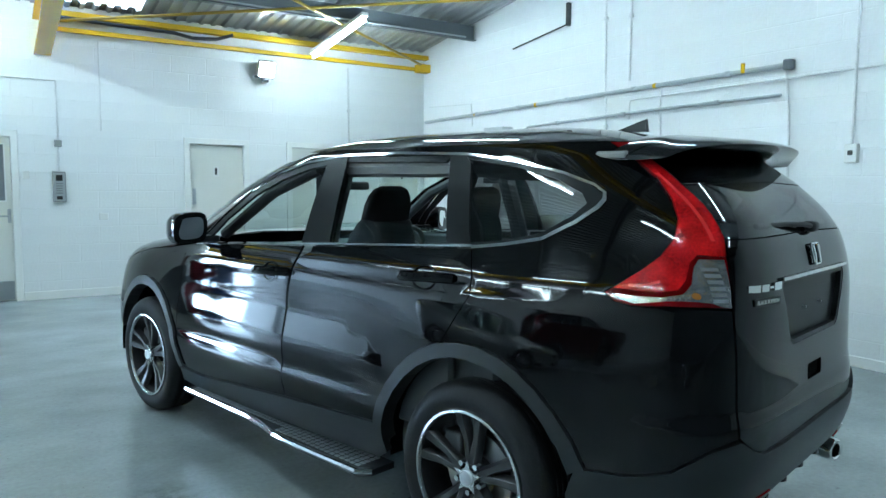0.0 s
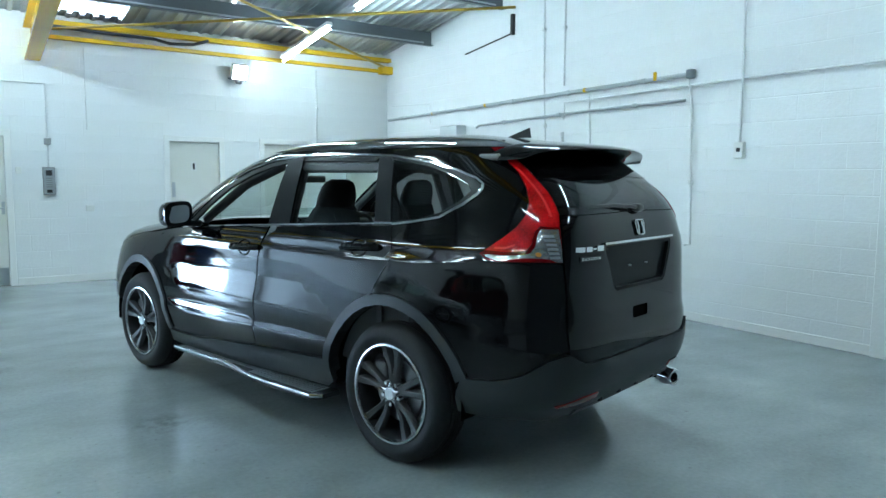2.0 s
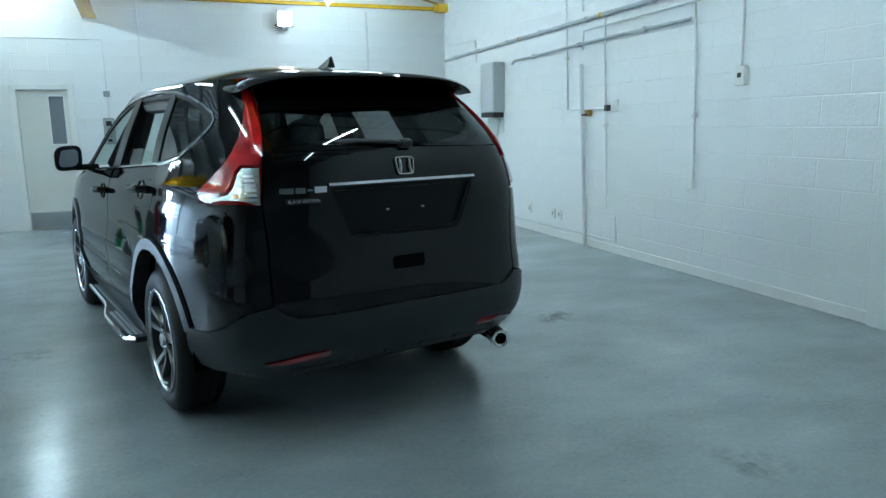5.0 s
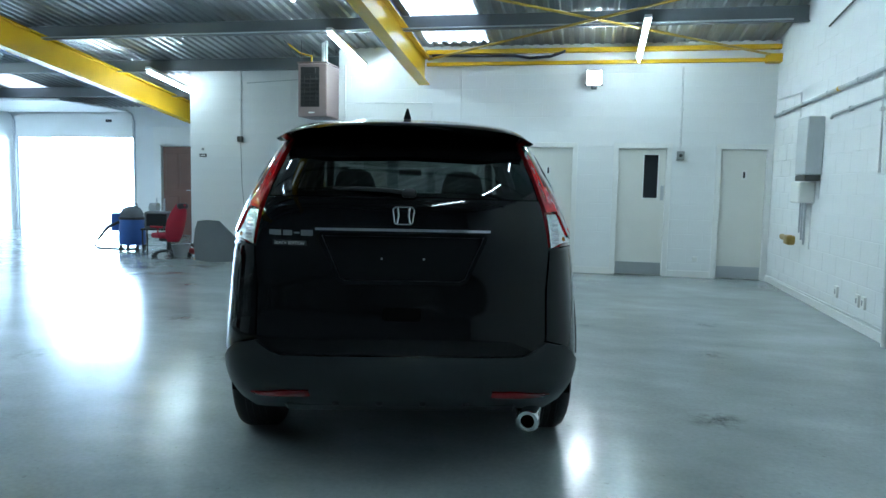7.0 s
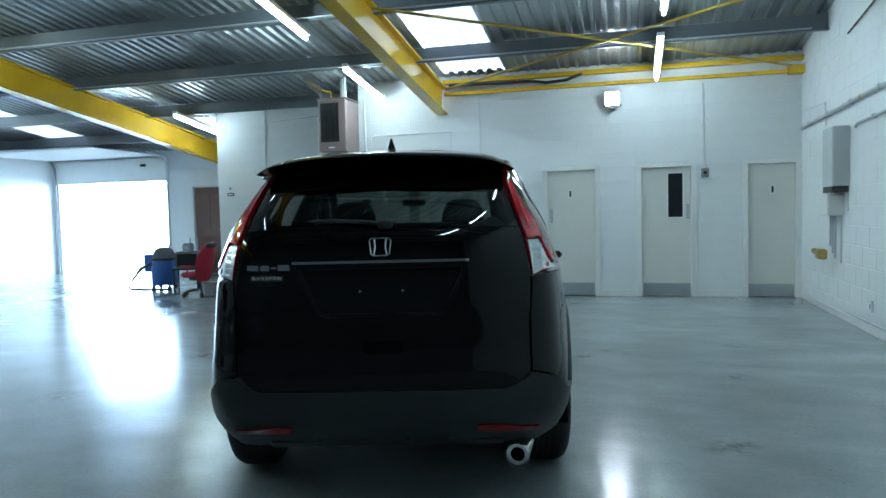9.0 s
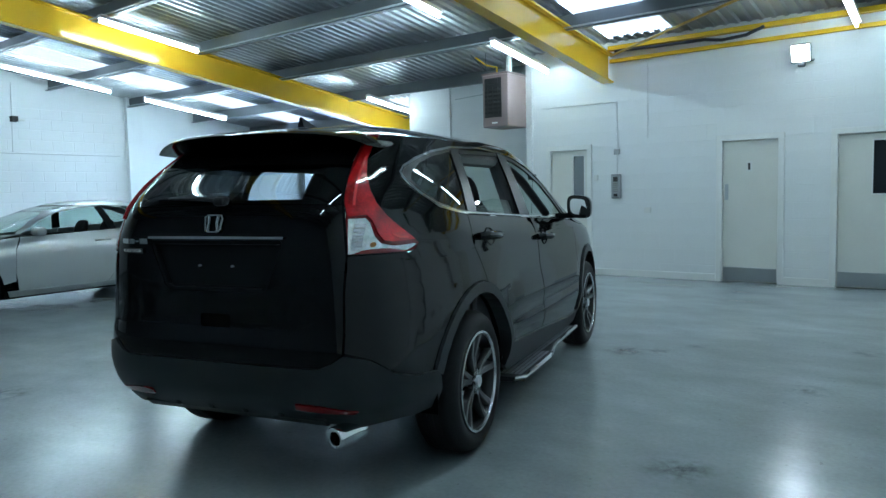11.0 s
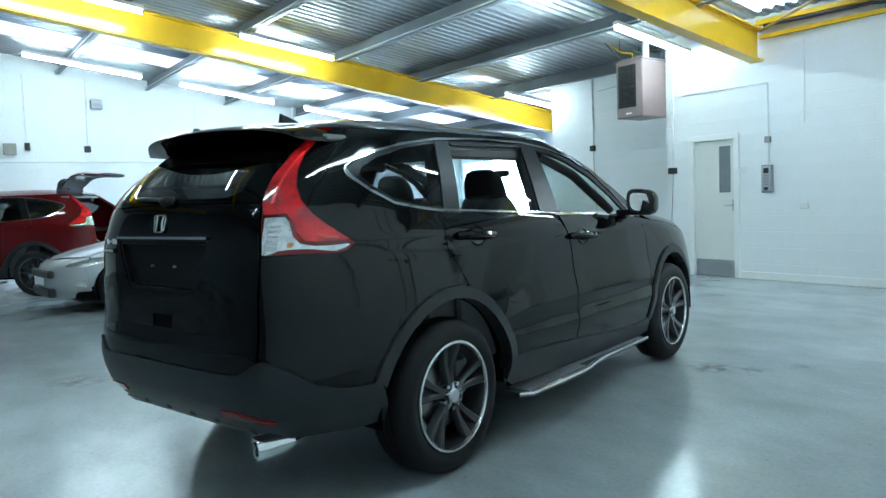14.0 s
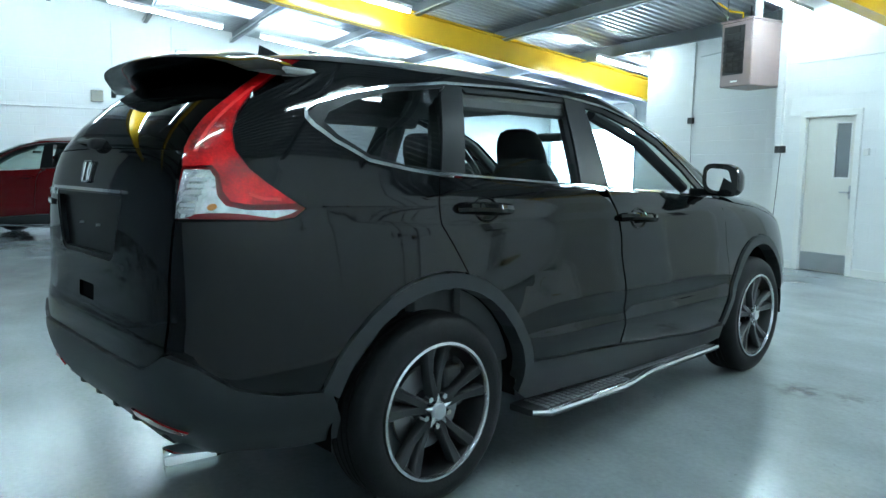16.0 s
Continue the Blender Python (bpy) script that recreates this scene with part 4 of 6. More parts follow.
            for i in range(44):
                for j in range(5):
                    y = 0.56 + i * 0.0345
                    x = 0.785 + j * 0.026
                    lim = 0.915 if y < 1.15 else (0.87 if y < 1.4 else 0.85)
                    if x + 0.012 < lim:
                        box(sx * x - 0.009, sx * x + 0.009, y - 0.011, y + 0.011, 0.252, 0.2555, bm=bm)
            part("tread_studs", bm, ALU, rb, "raised aluminium tread")
            for y in (0.75, 1.85):
                part("bracket", box(sx * 0.7 - 0.06, sx * 0.7 + 0.07, y - 0.03, y + 0.03, 0.2, 0.228), LINER, rb)
        for y in (0.0, 2.62):
            wheel(car, sx, y)
            bm = bmesh.new()
            ring = [[bm.verts.new((sx * x, y + 0.44 * math.cos(a), 0.355 + 0.44 * math.sin(a))) for a in [radians(-6 + 192 * k / 20) for k in range(21)]] for x in (0.82, 0.5)]
            for k in range(20):
                bm.faces.new((ring[0][k], ring[0][k + 1], ring[1][k + 1], ring[1][k]))
            cap = bm.verts.new((sx * 0.5, y, 0.4))
            for k in range(20):
                bm.faces.new((ring[1][k], ring[1][k + 1], cap))
            part("wheel_arch_liner", bm, LINER, car)
        # door inner faces
        part("door_card", box(min(sx * 0.70, sx * 0.75), max(sx * 0.70, sx * 0.75), -0.05, 2.1, 0.3, 1.085, 0.015), TRIMGREY, car)
        part("belt_capping", box(min(sx * 0.70, sx * 0.80), max(sx * 0.70, sx * 0.80), 0.06, 2.05, 1.02, 1.075, 0.01), TRIMGREY, car)
        inner = lambda y, z, d: sx * (abs(S.at(*S.side(y, z)).x) - d)
        part("roof_side_lining", tube([(inner(y, 1.49, 0.06), y, 1.485) for y in (-0.35, 0.0, 0.4, 0.8, 1.1)], 0.045), HEADLINER, car, smooth=True)
        part("centre_pillar_lining", tube([(inner(0.97, 0.7, 0.1), 0.97, 0.5), (inner(0.97, 1.0, 0.09), 0.97, 1.0), (inner(0.98, 1.2, 0.075), 0.98, 1.2), (inner(1.0, 1.47, 0.06), 1.0, 1.49)], 0.05), TRIMGREY, car, smooth=True)
        part("rear_pillar_lining", tube([(inner(0.1, 1.1, 0.09), 0.08, 1.0), (inner(0.15, 1.2, 0.08), 0.13, 1.25), (inner(0.2, 1.47, 0.06), 0.22, 1.49)], 0.05), TRIMGREY, car, smooth=True)
        for y0, y1 in ((0.14, 0.92), (1.04, 1.94)):
            xi = sorted((inner(y0, 1.0, 0.06), inner(y0, 1.0, 0.1)))
            part("door_lining", box(xi[0], xi[1], y0, y1, 0.45, 1.075, 0.015), TRIMGREY, car)
        part("screen_pillar_lining", tube([(sx * 0.66, 2.0, 1.12), (sx * 0.6, 1.6, 1.36), (sx * 0.56, 1.25, 1.48)], 0.03), TRIMGREY, car, smooth=True)

    # pieces that span the car
    whole = lambda pts: pts + [(2 * S.q[-1] / 2 - q, z) for q, z in reversed(pts)]
    half_lower = tail([(0.0, 0.6), (0.5, 0.6), (0.535, 0.615), (0.59, 0.66), (0.588, 0.87), (0.6, 1.03), (0.586, 1.12), (0.568, 1.21), (0.563, 1.235), (0.0, 1.245)])
    qc = S.rear(0.0, 1.0)[0]
    mirror_q = lambda pts: [(2 * qc - q, z) for q, z in pts]
    full = lambda pts: pts + list(reversed(mirror_q(pts)))[1:-1]
    plate_hole = full(tail([(0.0, 0.885), (0.235, 0.885), (0.262, 0.9), (0.335, 1.07), (0.33, 1.09), (0.0, 1.09)], step=0.03))
    slot = full(tail([(0.0, 0.742), (0.07, 0.742), (0.075, 0.75), (0.075, 0.785), (0.07, 0.79), (0.0, 0.79)], step=0.02))
    gate = thing("tailgate", pose(0, -0.45, 1.54), "", "")
    gate.parent = car
    back = pose(0, 0.45, -1.54)
    pieces = []
    pieces.append(sheet_part("tailgate_panel", sheet_on(S, full(half_lower), [plate_hole, slot], rim=0.02), paint, gate))
    pieces.append(sheet_part("plate_recess", sheet_on(S, plate_hole, lift=-0.022, gap=-0.004, rim=0), SATIN, gate, "empty black number plate recess"))
    pieces.append(sheet_part("plate_frame", sheet_on(S, inset(plate_hole, -0.006), [inset(plate_hole, 0.012)], lift=-0.003, gap=0, rim=0.02), SATIN, gate))
    for x in (-0.085, 0.085):
        pieces.append(part("plate_screw", S.bend(rod((x, -0.797, 0.985), (x, -0.775, 0.985), 0.0045, sides=10)), ALU, gate))
    pieces.append(part("release_slot", S.bend(box(-0.085, 0.085, -0.798, -0.765, 0.73, 0.8, 0.004)), LINER, gate))
    pieces.append(sheet_part("tailgate_chrome_bar", sheet_on(S, full(tail([(0.0, 1.099), (0.349, 1.099), (0.35, 1.109), (0.0, 1.11)])), lift=0.012, gap=0, rim=0.014), CHROME, gate, "thin chrome bar above the plate recess"))
    pieces.append(sheet_part("rear_glass", sheet_on(S, full(tail([(0.0, 1.247), (0.561, 1.237), (0.548, 1.32), (0.528, 1.40), (0.0, 1.415)])), lift=-0.002, gap=0, rim=0), PRIVACY, gate, "dark tinted rear window"))
    pieces.append(sheet_part("gate_top", sheet_on(S, full(tail([(0.0, 1.416), (0.528, 1.401), (0.508, 1.484), (0.495, 1.54), (0.0, 1.548)])), gap=0, rim=0), paint, gate))
    # window surround inside, dark border of the glass
    pieces.append(sheet_part("glass_border", sheet_on(S, full(tail([(0.0, 1.232), (0.57, 1.222), (0.53, 1.42), (0.0, 1.435)])), [full(tail([(0.0, 1.262), (0.4, 1.262), (0.46, 1.285), (0.445, 1.385), (0.0, 1.4)]))], lift=-0.005, gap=0, rim=0), LINER, gate))
    # badges as plain shapes
    bm = bmesh.new()
    for a, b in (((-0.034, 1.2), (0.034, 1.2)), ((0.034, 1.2), (0.043, 1.19)), ((0.043, 1.19), (0.036, 1.137)), ((0.036, 1.137), (0.027, 1.13)), ((0.027, 1.13), (-0.027, 1.13)), ((-0.027, 1.13), (-0.036, 1.137)), ((-0.036, 1.137), (-0.043, 1.19)), ((-0.043, 1.19), (-0.034, 1.2))):
        ya = lambda z: S.tail(z) - 0.008
        tube([(a[0], ya(a[1]), a[1]), (b[0], ya(b[1]), b[1])], 0.0038, bm=bm)
    pieces.append(part("badge_frame", S.bend(bm), CHROME, gate, "rounded square chrome badge", smooth=True))
    bm = bmesh.new()
    for x in (-1, 1):
        tube([(x * 0.024, S.tail(1.195) - 0.008, 1.195), (x * 0.02, S.tail(1.165) - 0.009, 1.165), (x * 0.026, S.tail(1.133) - 0.008, 1.133)], 0.0058, bm=bm)
    pieces.append(part("badge_bars", S.bend(bm), CHROME, gate, smooth=True))
    bm = bmesh.new()
    for x0, x1, z0, z1 in ((-0.555, -0.50, 1.076, 1.098), (-0.495, -0.455, 1.076, 1.098), (-0.45, -0.425, 1.084, 1.091), (-0.42, -0.37, 1.076, 1.1)):
        q = (x0 + x1) / 2
        y = S.at(*S.rear(q, 1.09)).y
        m2 = pose(q, y - 0.004, (z0 + z1) / 2 + 0.018, 0, 0, math.degrees(math.atan2(S.at(*S.rear(x1, 1.09)).y - S.at(*S.rear(x0, 1.09)).y, x1 - x0)))
        bmesh.ops.create_cube(bm, size=1, matrix=m2 @ Matrix.Diagonal((x1 - x0, 0.006, z1 - z0, 1)))
    pieces.append(part("model_badge", bm, CHROME, gate, "plain chrome badge strips"))
    ys = S.at(*S.rear(-0.465, 1.045)).y
    tilt = math.degrees(math.atan2(S.at(*S.rear(-0.4, 1.045)).y - S.at(*S.rear(-0.53, 1.045)).y, 0.13))
    bm = bmesh.new()
    bmesh.ops.create_cube(bm, size=1, matrix=pose(-0.467, ys - 0.004, 1.063, 0, 0, tilt) @ Matrix.Diagonal((0.142, 0.004, 0.022, 1)))
    pieces.append(part("edition_plate", bm, BLACK, gate, "small black plate with white letters"))
    fc = bpy.data.curves.new("edition_letters", "FONT")
    fc.body, fc.size, fc.align_x, fc.align_y, fc.extrude = "BLACK EDITION", 0.0175, "CENTER", "CENTER", 0.0004
    fc.materials.append(PLASTICWHITE)
    fo = new("edition_letters", fc)
    fo.matrix_world = pose(-0.467, ys - 0.0068, 1.063, 90, 0, tilt)
    fo.parent = gate
    pieces.append(fo)
    if wiper:
        w0 = S.tail(1.262) - 0.012
        pieces.append(part("rear_wiper", S.bend(tube([(0.02, w0 - 0.01, 1.258), (-0.06, w0 - 0.006, 1.268), (-0.2, w0 + 0.012, 1.274), (-0.36, w0 + 0.045, 1.268)], 0.009)), BLACK, gate, smooth=True))
        pieces.append(part("wiper_hub", S.bend(blob((0.02, w0, 1.258), (0.06, 0.05, 0.04), 0.015)), BLACK, gate, smooth=True))
    # spoiler
    bm = bmesh.new()
    rows = []
    n = 24
    for i in range(n + 1):
        x = -0.575 + 1.15 * i / n
        f = abs(x) / 0.575
        drop = 0.026 * f ** 2 + 0.034 * f ** 8
        yb, yf = -0.668 + 0.12 * f ** 2.6, -0.36
        fat = 1 - 0.75 * f ** 9
        prof = [(yf, 1.576), (yf - 0.12, 1.584), (yb + 0.06, 1.566), (yb + 0.012, 1.555), (yb, 1.545), (yb + 0.012, 1.534), (yb + 0.08, 1.514), (yf - 0.04, 1.535), (yf, 1.55)]
        rows.append([bm.verts.new((x, y, 1.548 - drop + (z - 1.548) * fat)) for y, z in prof])
    for a, b in zip(rows, rows[1:]):
        for k in range(9):
            bm.faces.new((a[k], a[(k + 1) % 9], b[(k + 1) % 9], b[k]))
    bm.faces.new(rows[0]), bm.faces.new(rows[-1])
    # Raised tailgate: spoiler coloured black for the shade on its underside.
    sp = part("roof_spoiler", S.bend(bm), SATIN if open_tail else paint, gate, "glossy roof spoiler with a brake light", smooth=True)
    pieces.append(sp)
    for o in pieces:
        o.matrix_parent_inverse = Matrix.Translation((0, 0.45, -1.54))
    if open_tail:
        lining = full(tail([(0.0, 0.62), (0.5, 0.62), (0.56, 0.7), (0.57, 1.0), (0.55, 1.2), (0.5, 1.42), (0.46, 1.5), (0.0, 1.52)]))
        lined = sheet_part("gate_lining", sheet_on(S, lining, [full(tail([(0.0, 1.27), (0.48, 1.27), (0.44, 1.38), (0.0, 1.4)]))], lift=-0.035, gap=0, rim=-0.03), TRIMGREY, gate, "dark grey plastic lining")
        lined.matrix_parent_inverse = Matrix.Translation((0, 0.45, -1.54))
        gate.matrix_basis = pose(0, -0.2, 1.6, -84, 0, 0) @ Matrix.Scale(0.78, 4)
    # rear bumper
    bump = tail([(0.0, 0.6), (0.49, 0.6), (0.53, 0.615), (0.592, 0.655)]) + side([(-0.73, 0.63), (-0.655, 0.562), (-0.56, 0.528), (-0.43, 0.518), (-0.395, 0.42), (-0.39, 0.345), (-0.5, 0.337)]) + tail([(0.62, 0.337), (0.5, 0.35), (0.38, 0.365), (0.0, 0.365)])
    bp = sheet_part("rear_bumper", sheet_on(S, full(bump), lift=0.01, rim=0.05), CLAD, car, "dark grey plastic rear bumper")
    part("bumper_lower", S.bend(box(-0.5, 0.5, -0.75, -0.5, 0.335, 0.40, 0.03)), CLAD, bp)
    for x in (-0.27, -0.09, 0.09, 0.27):
        part("diffuser_rib", S.bend(blob((x, -0.72, 0.382), (0.035, 0.09, 0.06), 0.014, seg=2, turn=pose(0, 0, 0, -18, 0, 0))), CLAD, bp, smooth=True)
    # front: bonnet, screen, bumper
    sheet_part("bonnet", sheet_on(S, [(0.0, 0.88)] + side([(3.1, 0.872), (2.9, 0.937), (2.6, 0.992), (2.3, 1.022), (2.17, 1.06)]) + [(0.0, 1.06)], both=True, gap=0.001), paint, car)
    sheet_part("front_bumper", sheet_on(S, dense([(0.0, 0.25), S.side(3.04, 0.25)], 0.08) + side([(3.05, 0.45), (3.06, 0.52), (3.14, 0.7), (3.1, 0.868)]) + [(0.0, 0.876)], both=True, gap=0.001), paint, car)
    part("front_skirt", box(-0.7, 0.7, 2.95, 3.35, 0.22, 0.3, 0.03), CLAD, car)
    sheet_part("windscreen", sheet_on(S, [(0.0, 1.075)] + side([(2.12, 1.09), (1.97, 1.2), (1.7, 1.345), (1.42, 1.463), (1.19, 1.53)]) + [(0.0, 1.53)], both=True, gap=0, rim=0), GLASS, car)
    # roof
    bm = bmesh.new()
    rim_pts = [S.at(S.q[-1] * k / 96, 1.548) for k in range(96)]
    c = Vector((0, 0.42, 0))
    rings = []
    for s in (1.0, 0.97, 0.92, 0.82, 0.68, 0.5, 0.3, 0.12):
        rings.append([bm.verts.new((c.x + s * (p.x - c.x), c.y + s * (p.y - c.y), 1.566 + 0.098 * (1 - s ** 2.6))) for p in rim_pts])
    for a, b in zip(rings, rings[1:]):
        for k in range(96):
            bm.faces.new((a[k], a[(k + 1) % 96], b[(k + 1) % 96], b[k]))
    bm.faces.new(rings[-1])
    part("roof", bm, paint, car, smooth=True)
    part("headlining", box(-0.58, 0.58, -0.45, 1.2, 1.5, 1.53, 0.01), HEADLINER, car)
    bm = bmesh.new()
    a = [bm.verts.new(p) for p in ((-0.02, -0.02, 1.625), (0.02, -0.02, 1.625), (0.014, 0.14, 1.622), (-0.014, 0.14, 1.622), (-0.004, -0.02, 1.677), (0.004, -0.02, 1.677), (0.004, 0.03, 1.662), (-0.004, 0.03, 1.662))]
    for f in ((0, 1, 2, 3), (4, 5, 6, 7), (0, 1, 5, 4), (1, 2, 6, 5), (2, 3, 7, 6), (3, 0, 4, 7)):
        bm.faces.new([a[i] for i in f])
    fin = part("roof_aerial", bm, SATIN, car, "small shark-fin aerial", smooth=True)
    fin.location = (0, -0.2, 0.012)
    # exhaust, floor, cabin
    ex = part("exhaust_tip", lathe([(0.004, 0.03), (0.0, 0.036), (0.0, 0.046), (0.008, 0.05), (0.03, 0.049), (0.15, 0.044), (0.15, 0.028), (0.02, 0.028), (0.004, 0.03)], 28), CHROME, car, "polished steel exhaust tip", smooth=True)
    ex.matrix_basis = pose(0.545, -0.86, 0.306, 0, -3, 74)
    part("exhaust_bore", rod((0.55, -0.81, 0.307), (0.56, -0.4, 0.34), 0.028, sides=16), LINER, car)
    part("underbody", box(-0.55, 0.55, -0.4, 3.1, 0.25, 0.31, 0.02), LINER, car)
    part("cabin_floor", box(-0.66, 0.66, -0.55, 2.4, 0.3, 0.42, 0.02), LINER, car)
    part("load_cover", box(-0.62, 0.62, -0.62, -0.25, 0.95, 1.0, 0.01), LINER, car)
    part("dashboard", blob((0, 1.98, 0.9), (1.36, 0.5, 0.28), 0.07), TRIMGREY, car, smooth=True)
    part("engine_bulkhead", box(-0.7, 0.7, 2.15, 2.25, 0.3, 0.97), LINER, car)
    for x in (-0.36, 0.36):
        seat(car, x, 1.2, 0.52, 14, 0.5, 0.7)
        seat(car, x, -0.02, 0.55, 18, 0.6, 0.52)
    part("steering_wheel", tube([(0.36 + 0.175 * math.cos(k * math.pi / 12), 1.62 - 0.06 * math.sin(k * math.pi / 12), 0.98 + 0.165 * math.sin(k * math.pi / 12)) for k in range(25)], 0.015), BLACK, car, smooth=True)
    part("interior_mirror", blob((0, 1.64, 1.4), (0.18, 0.04, 0.05), 0.015), BLACK, car)
    return car



CAR = pose(0.918, 0.148, 0, 0, 0, 13.94)
estate_car("black_estate_car", CAR, PAINTBLACK, "glossy black five-door estate car with running boards and chrome trim")

# ---- doors of the back wall ----
def wall_door(key, a, b, label, window=None, sign=None, plate=None, handle=None, kick=0.18, window_mat=None):
    """A flush door in a painted frame, in the opening a to b of the back wall."""
    d = tagged(new("door_%s" % key), label, "door", "", "structure")
    y = BACK
    bm = box(a - 0.055, a + 0.02, y - 0.022, y + 0.12, 0, 1.93, 0.004)
    part("door_frame", bm, TRIMPAINT, d)
    part("door_frame", box(b - 0.02, b + 0.055, y - 0.022, y + 0.12, 0, 1.93, 0.004), TRIMPAINT, d)
    part("door_frame", box(a - 0.055, b + 0.055, y - 0.0225, y + 0.12, 1.91, 1.985, 0.004), TRIMPAINT, d)
    la, lb = a + 0.023, b - 0.023
    bm = bmesh.new()
    if window:
        wa, wb, z0, z1 = window
        for c in ((la, wa, 0.012, 1.907), (wb, lb, 0.012, 1.907), (wa, wb, 0.012, z0), (wa, wb, z1, 1.907)):
            box(c[0], c[1], y + 0.028, y + 0.07, c[2], c[3], bm=bm)
        leaf = part("door_leaf", bm, DOORPAINT, d)
        part("vision_pane", box(wa, wb, y + 0.045, y + 0.051, z0, z1), window_mat, leaf, "dark glazed vision panel")
        bm = bmesh.new()
        for c in ((wa - 0.012, wa + 0.004, z0 - 0.012, z1 + 0.012), (wb - 0.004, wb + 0.012, z0 - 0.012, z1 + 0.012), (wa + 0.004, wb - 0.004, z0 - 0.012, z0 + 0.004), (wa + 0.004, wb - 0.004, z1 - 0.004, z1 + 0.012)):
            box(c[0], c[1], y + 0.02, y + 0.03, c[2], c[3], 0.002, bm=bm)
        part("glazing_bead", bm, TRIMPAINT, leaf)
    else:
        leaf = part("door_leaf", box(la, lb, y + 0.028, y + 0.07, 0.012, 1.907, 0.003), DOORPAINT, d)
    part("kick_plate", box(la + 0.01, lb - 0.01, y + 0.024, y + 0.029, 0.02, kick, 0.001), ALU, leaf, "dull metal kick plate")
    if plate:
        part("push_plate", box(plate[0], plate[1], y + 0.023, y + 0.029, plate[2], plate[3], 0.002), ALU, leaf)
    if sign:
        x, z = sign
        part("sign_plate", box(x - 0.04, x + 0.04, y + 0.024, y + 0.029, z - 0.07, z + 0.07, 0.001), PLASTICWHITE, leaf, "small white sign")
        part("sign_mark", box(x - 0.014, x + 0.014, y + 0.0225, y + 0.0245, z - 0.045, z + 0.045, 0.004), BLACK, leaf)
    if handle:
        x, z = handle
        hb = box(x - 0.018, x + 0.018, y + 0.02, y + 0.029, z - 0.08, z + 0.08, 0.003)
        hd = part("handle_plate", hb, ALU, leaf)
        part("door_handle", tube([(x, y + 0.022, z), (x, y - 0.02, z), (x - 0.1, y - 0.022, z)], 0.009), ALU, leaf, smooth=True)
    return d


DARKGLASS = mat("dark_glazing", (0.02, 0.022, 0.026), 0.08, coat=0.5)
GREYGLASS = mat("grey_wired_glazing", (0.22, 0.24, 0.26), 0.15, vary=0.08, fine=160)
wall_door("1", *DOORS["S"], "cream door with a narrow glazed panel and kick plate", (-1.35, -1.165, 1.175, 1.825), None, None, (-1.135, 1.0), 0.24, GREYGLASS)
wall_door("2", *DOORS["M"], "cream washroom door with a small sign and kick plate", None, (1.235, 1.56), (0.925, 0.97, 1.12, 1.33), None, 0.2)
wall_door("3", *DOORS["W"], "cream door with a dark vision panel and kick plate", (2.655, 2.865, 1.17, 1.82), None, (2.91, 2.96, 1.14, 1.36), None, 0.2, DARKGLASS)
wall_door("4", *DOORS["L"], "cream washroom door in the corner with a small sign", None, (4.075, 1.54), None, None, 0.19)
for k, (a, b) in enumerate(((STEPX, -1.805), (-1.02, 0.816), (1.68, 2.202), (3.055, 3.665))):
    struct("baseboard_%d" % (k + 1), box(a, b, BACK - 0.018, BACK, 0, 0.1, 0.004), TRIMPAINT, "white painted skirting board", "baseboard")
struct("baseboard_5", box(RIGHT - 0.02, RIGHT, FRONT, BACK - 0.02, 0, 0.085, 0.004), TRIMPAINT, "white painted skirting board", "baseboard")
struct("baseboard_6", box(BLOCKX, STEPX, RECESS - 0.018, RECESS, 0, 0.1, 0.004), TRIMPAINT, "white painted skirting board", "baseboard")
struct("pilaster", box(RIGHT - 0.05, RIGHT, -0.85, -0.36, 0, 4.5, 0.004), WHITE, "white painted shallow wall pier", "pier")
struct("pilaster_left", box(LEFT, LEFT + 0.12, 6.07, 6.43, 0, 4.0, 0.004), WHITE, "white painted shallow wall pier", "pier")

# brown door and vehicle opening of the end wall
d = tagged(new("door_5"), "dark brown panelled timber door in a white frame", "door", "", "structure")
leaf = part("door_leaf", box(-7.9, -7.08, FAR + 0.03, FAR + 0.075, 0.01, 2.05, 0.003), BROWN, d)
for z0, z1 in ((0.15, 0.9), (1.05, 1.9)):
    for x0 in (-7.82, -7.46):
        part("door_panel", box(x0, x0 + 0.31, FAR + 0.022, FAR + 0.034, z0, z1, 0.006), BROWN, leaf)
part("door_handle", tube([(-7.16, FAR + 0.03, 1.05), (-7.16, FAR - 0.02, 1.05), (-7.27, FAR - 0.02, 1.05)], 0.01), ALU, leaf)
for bx in ((-8.1, -7.92, 0, 2.09), (-7.06, -6.9, 0, 2.09), (-8.1, -6.9, 2.09, 2.5)):
    part("door_frame", box(bx[0], bx[1], FAR - 0.03, FAR, bx[2], bx[3], 0.004), TRIMPAINT, d)
gd = tagged(new("vehicle_door"), "white sectional vehicle door raised under the roof", "vehicle door", "", "structure")
part("door_section", box(-11.8, -8.62, FAR - 0.06, FAR - 0.015, 2.24, 2.8, 0.006), TRIMPAINT, gd)
for k in range(4):
    part("door_section", box(-11.8, -8.62, 11.1 - 0.55 * (k + 1), 11.1 - 0.55 * k - 0.012, 2.82, 2.865, 0.005), TRIMPAINT, gd)
for x in (-11.84, -8.58):
    part("door_track", tube([(x, FAR - 0.04, 0.05), (x, FAR - 0.04, 2.62), (x, FAR - 0.12, 2.77), (x, FAR - 0.3, 2.84), (x, 8.9, 2.84)], 0.018), ALU, gd)
part("door_grip", box(-9.32, -9.16, FAR - 0.075, FAR - 0.06, 2.6, 2.66, 0.004), BLACK, gd)

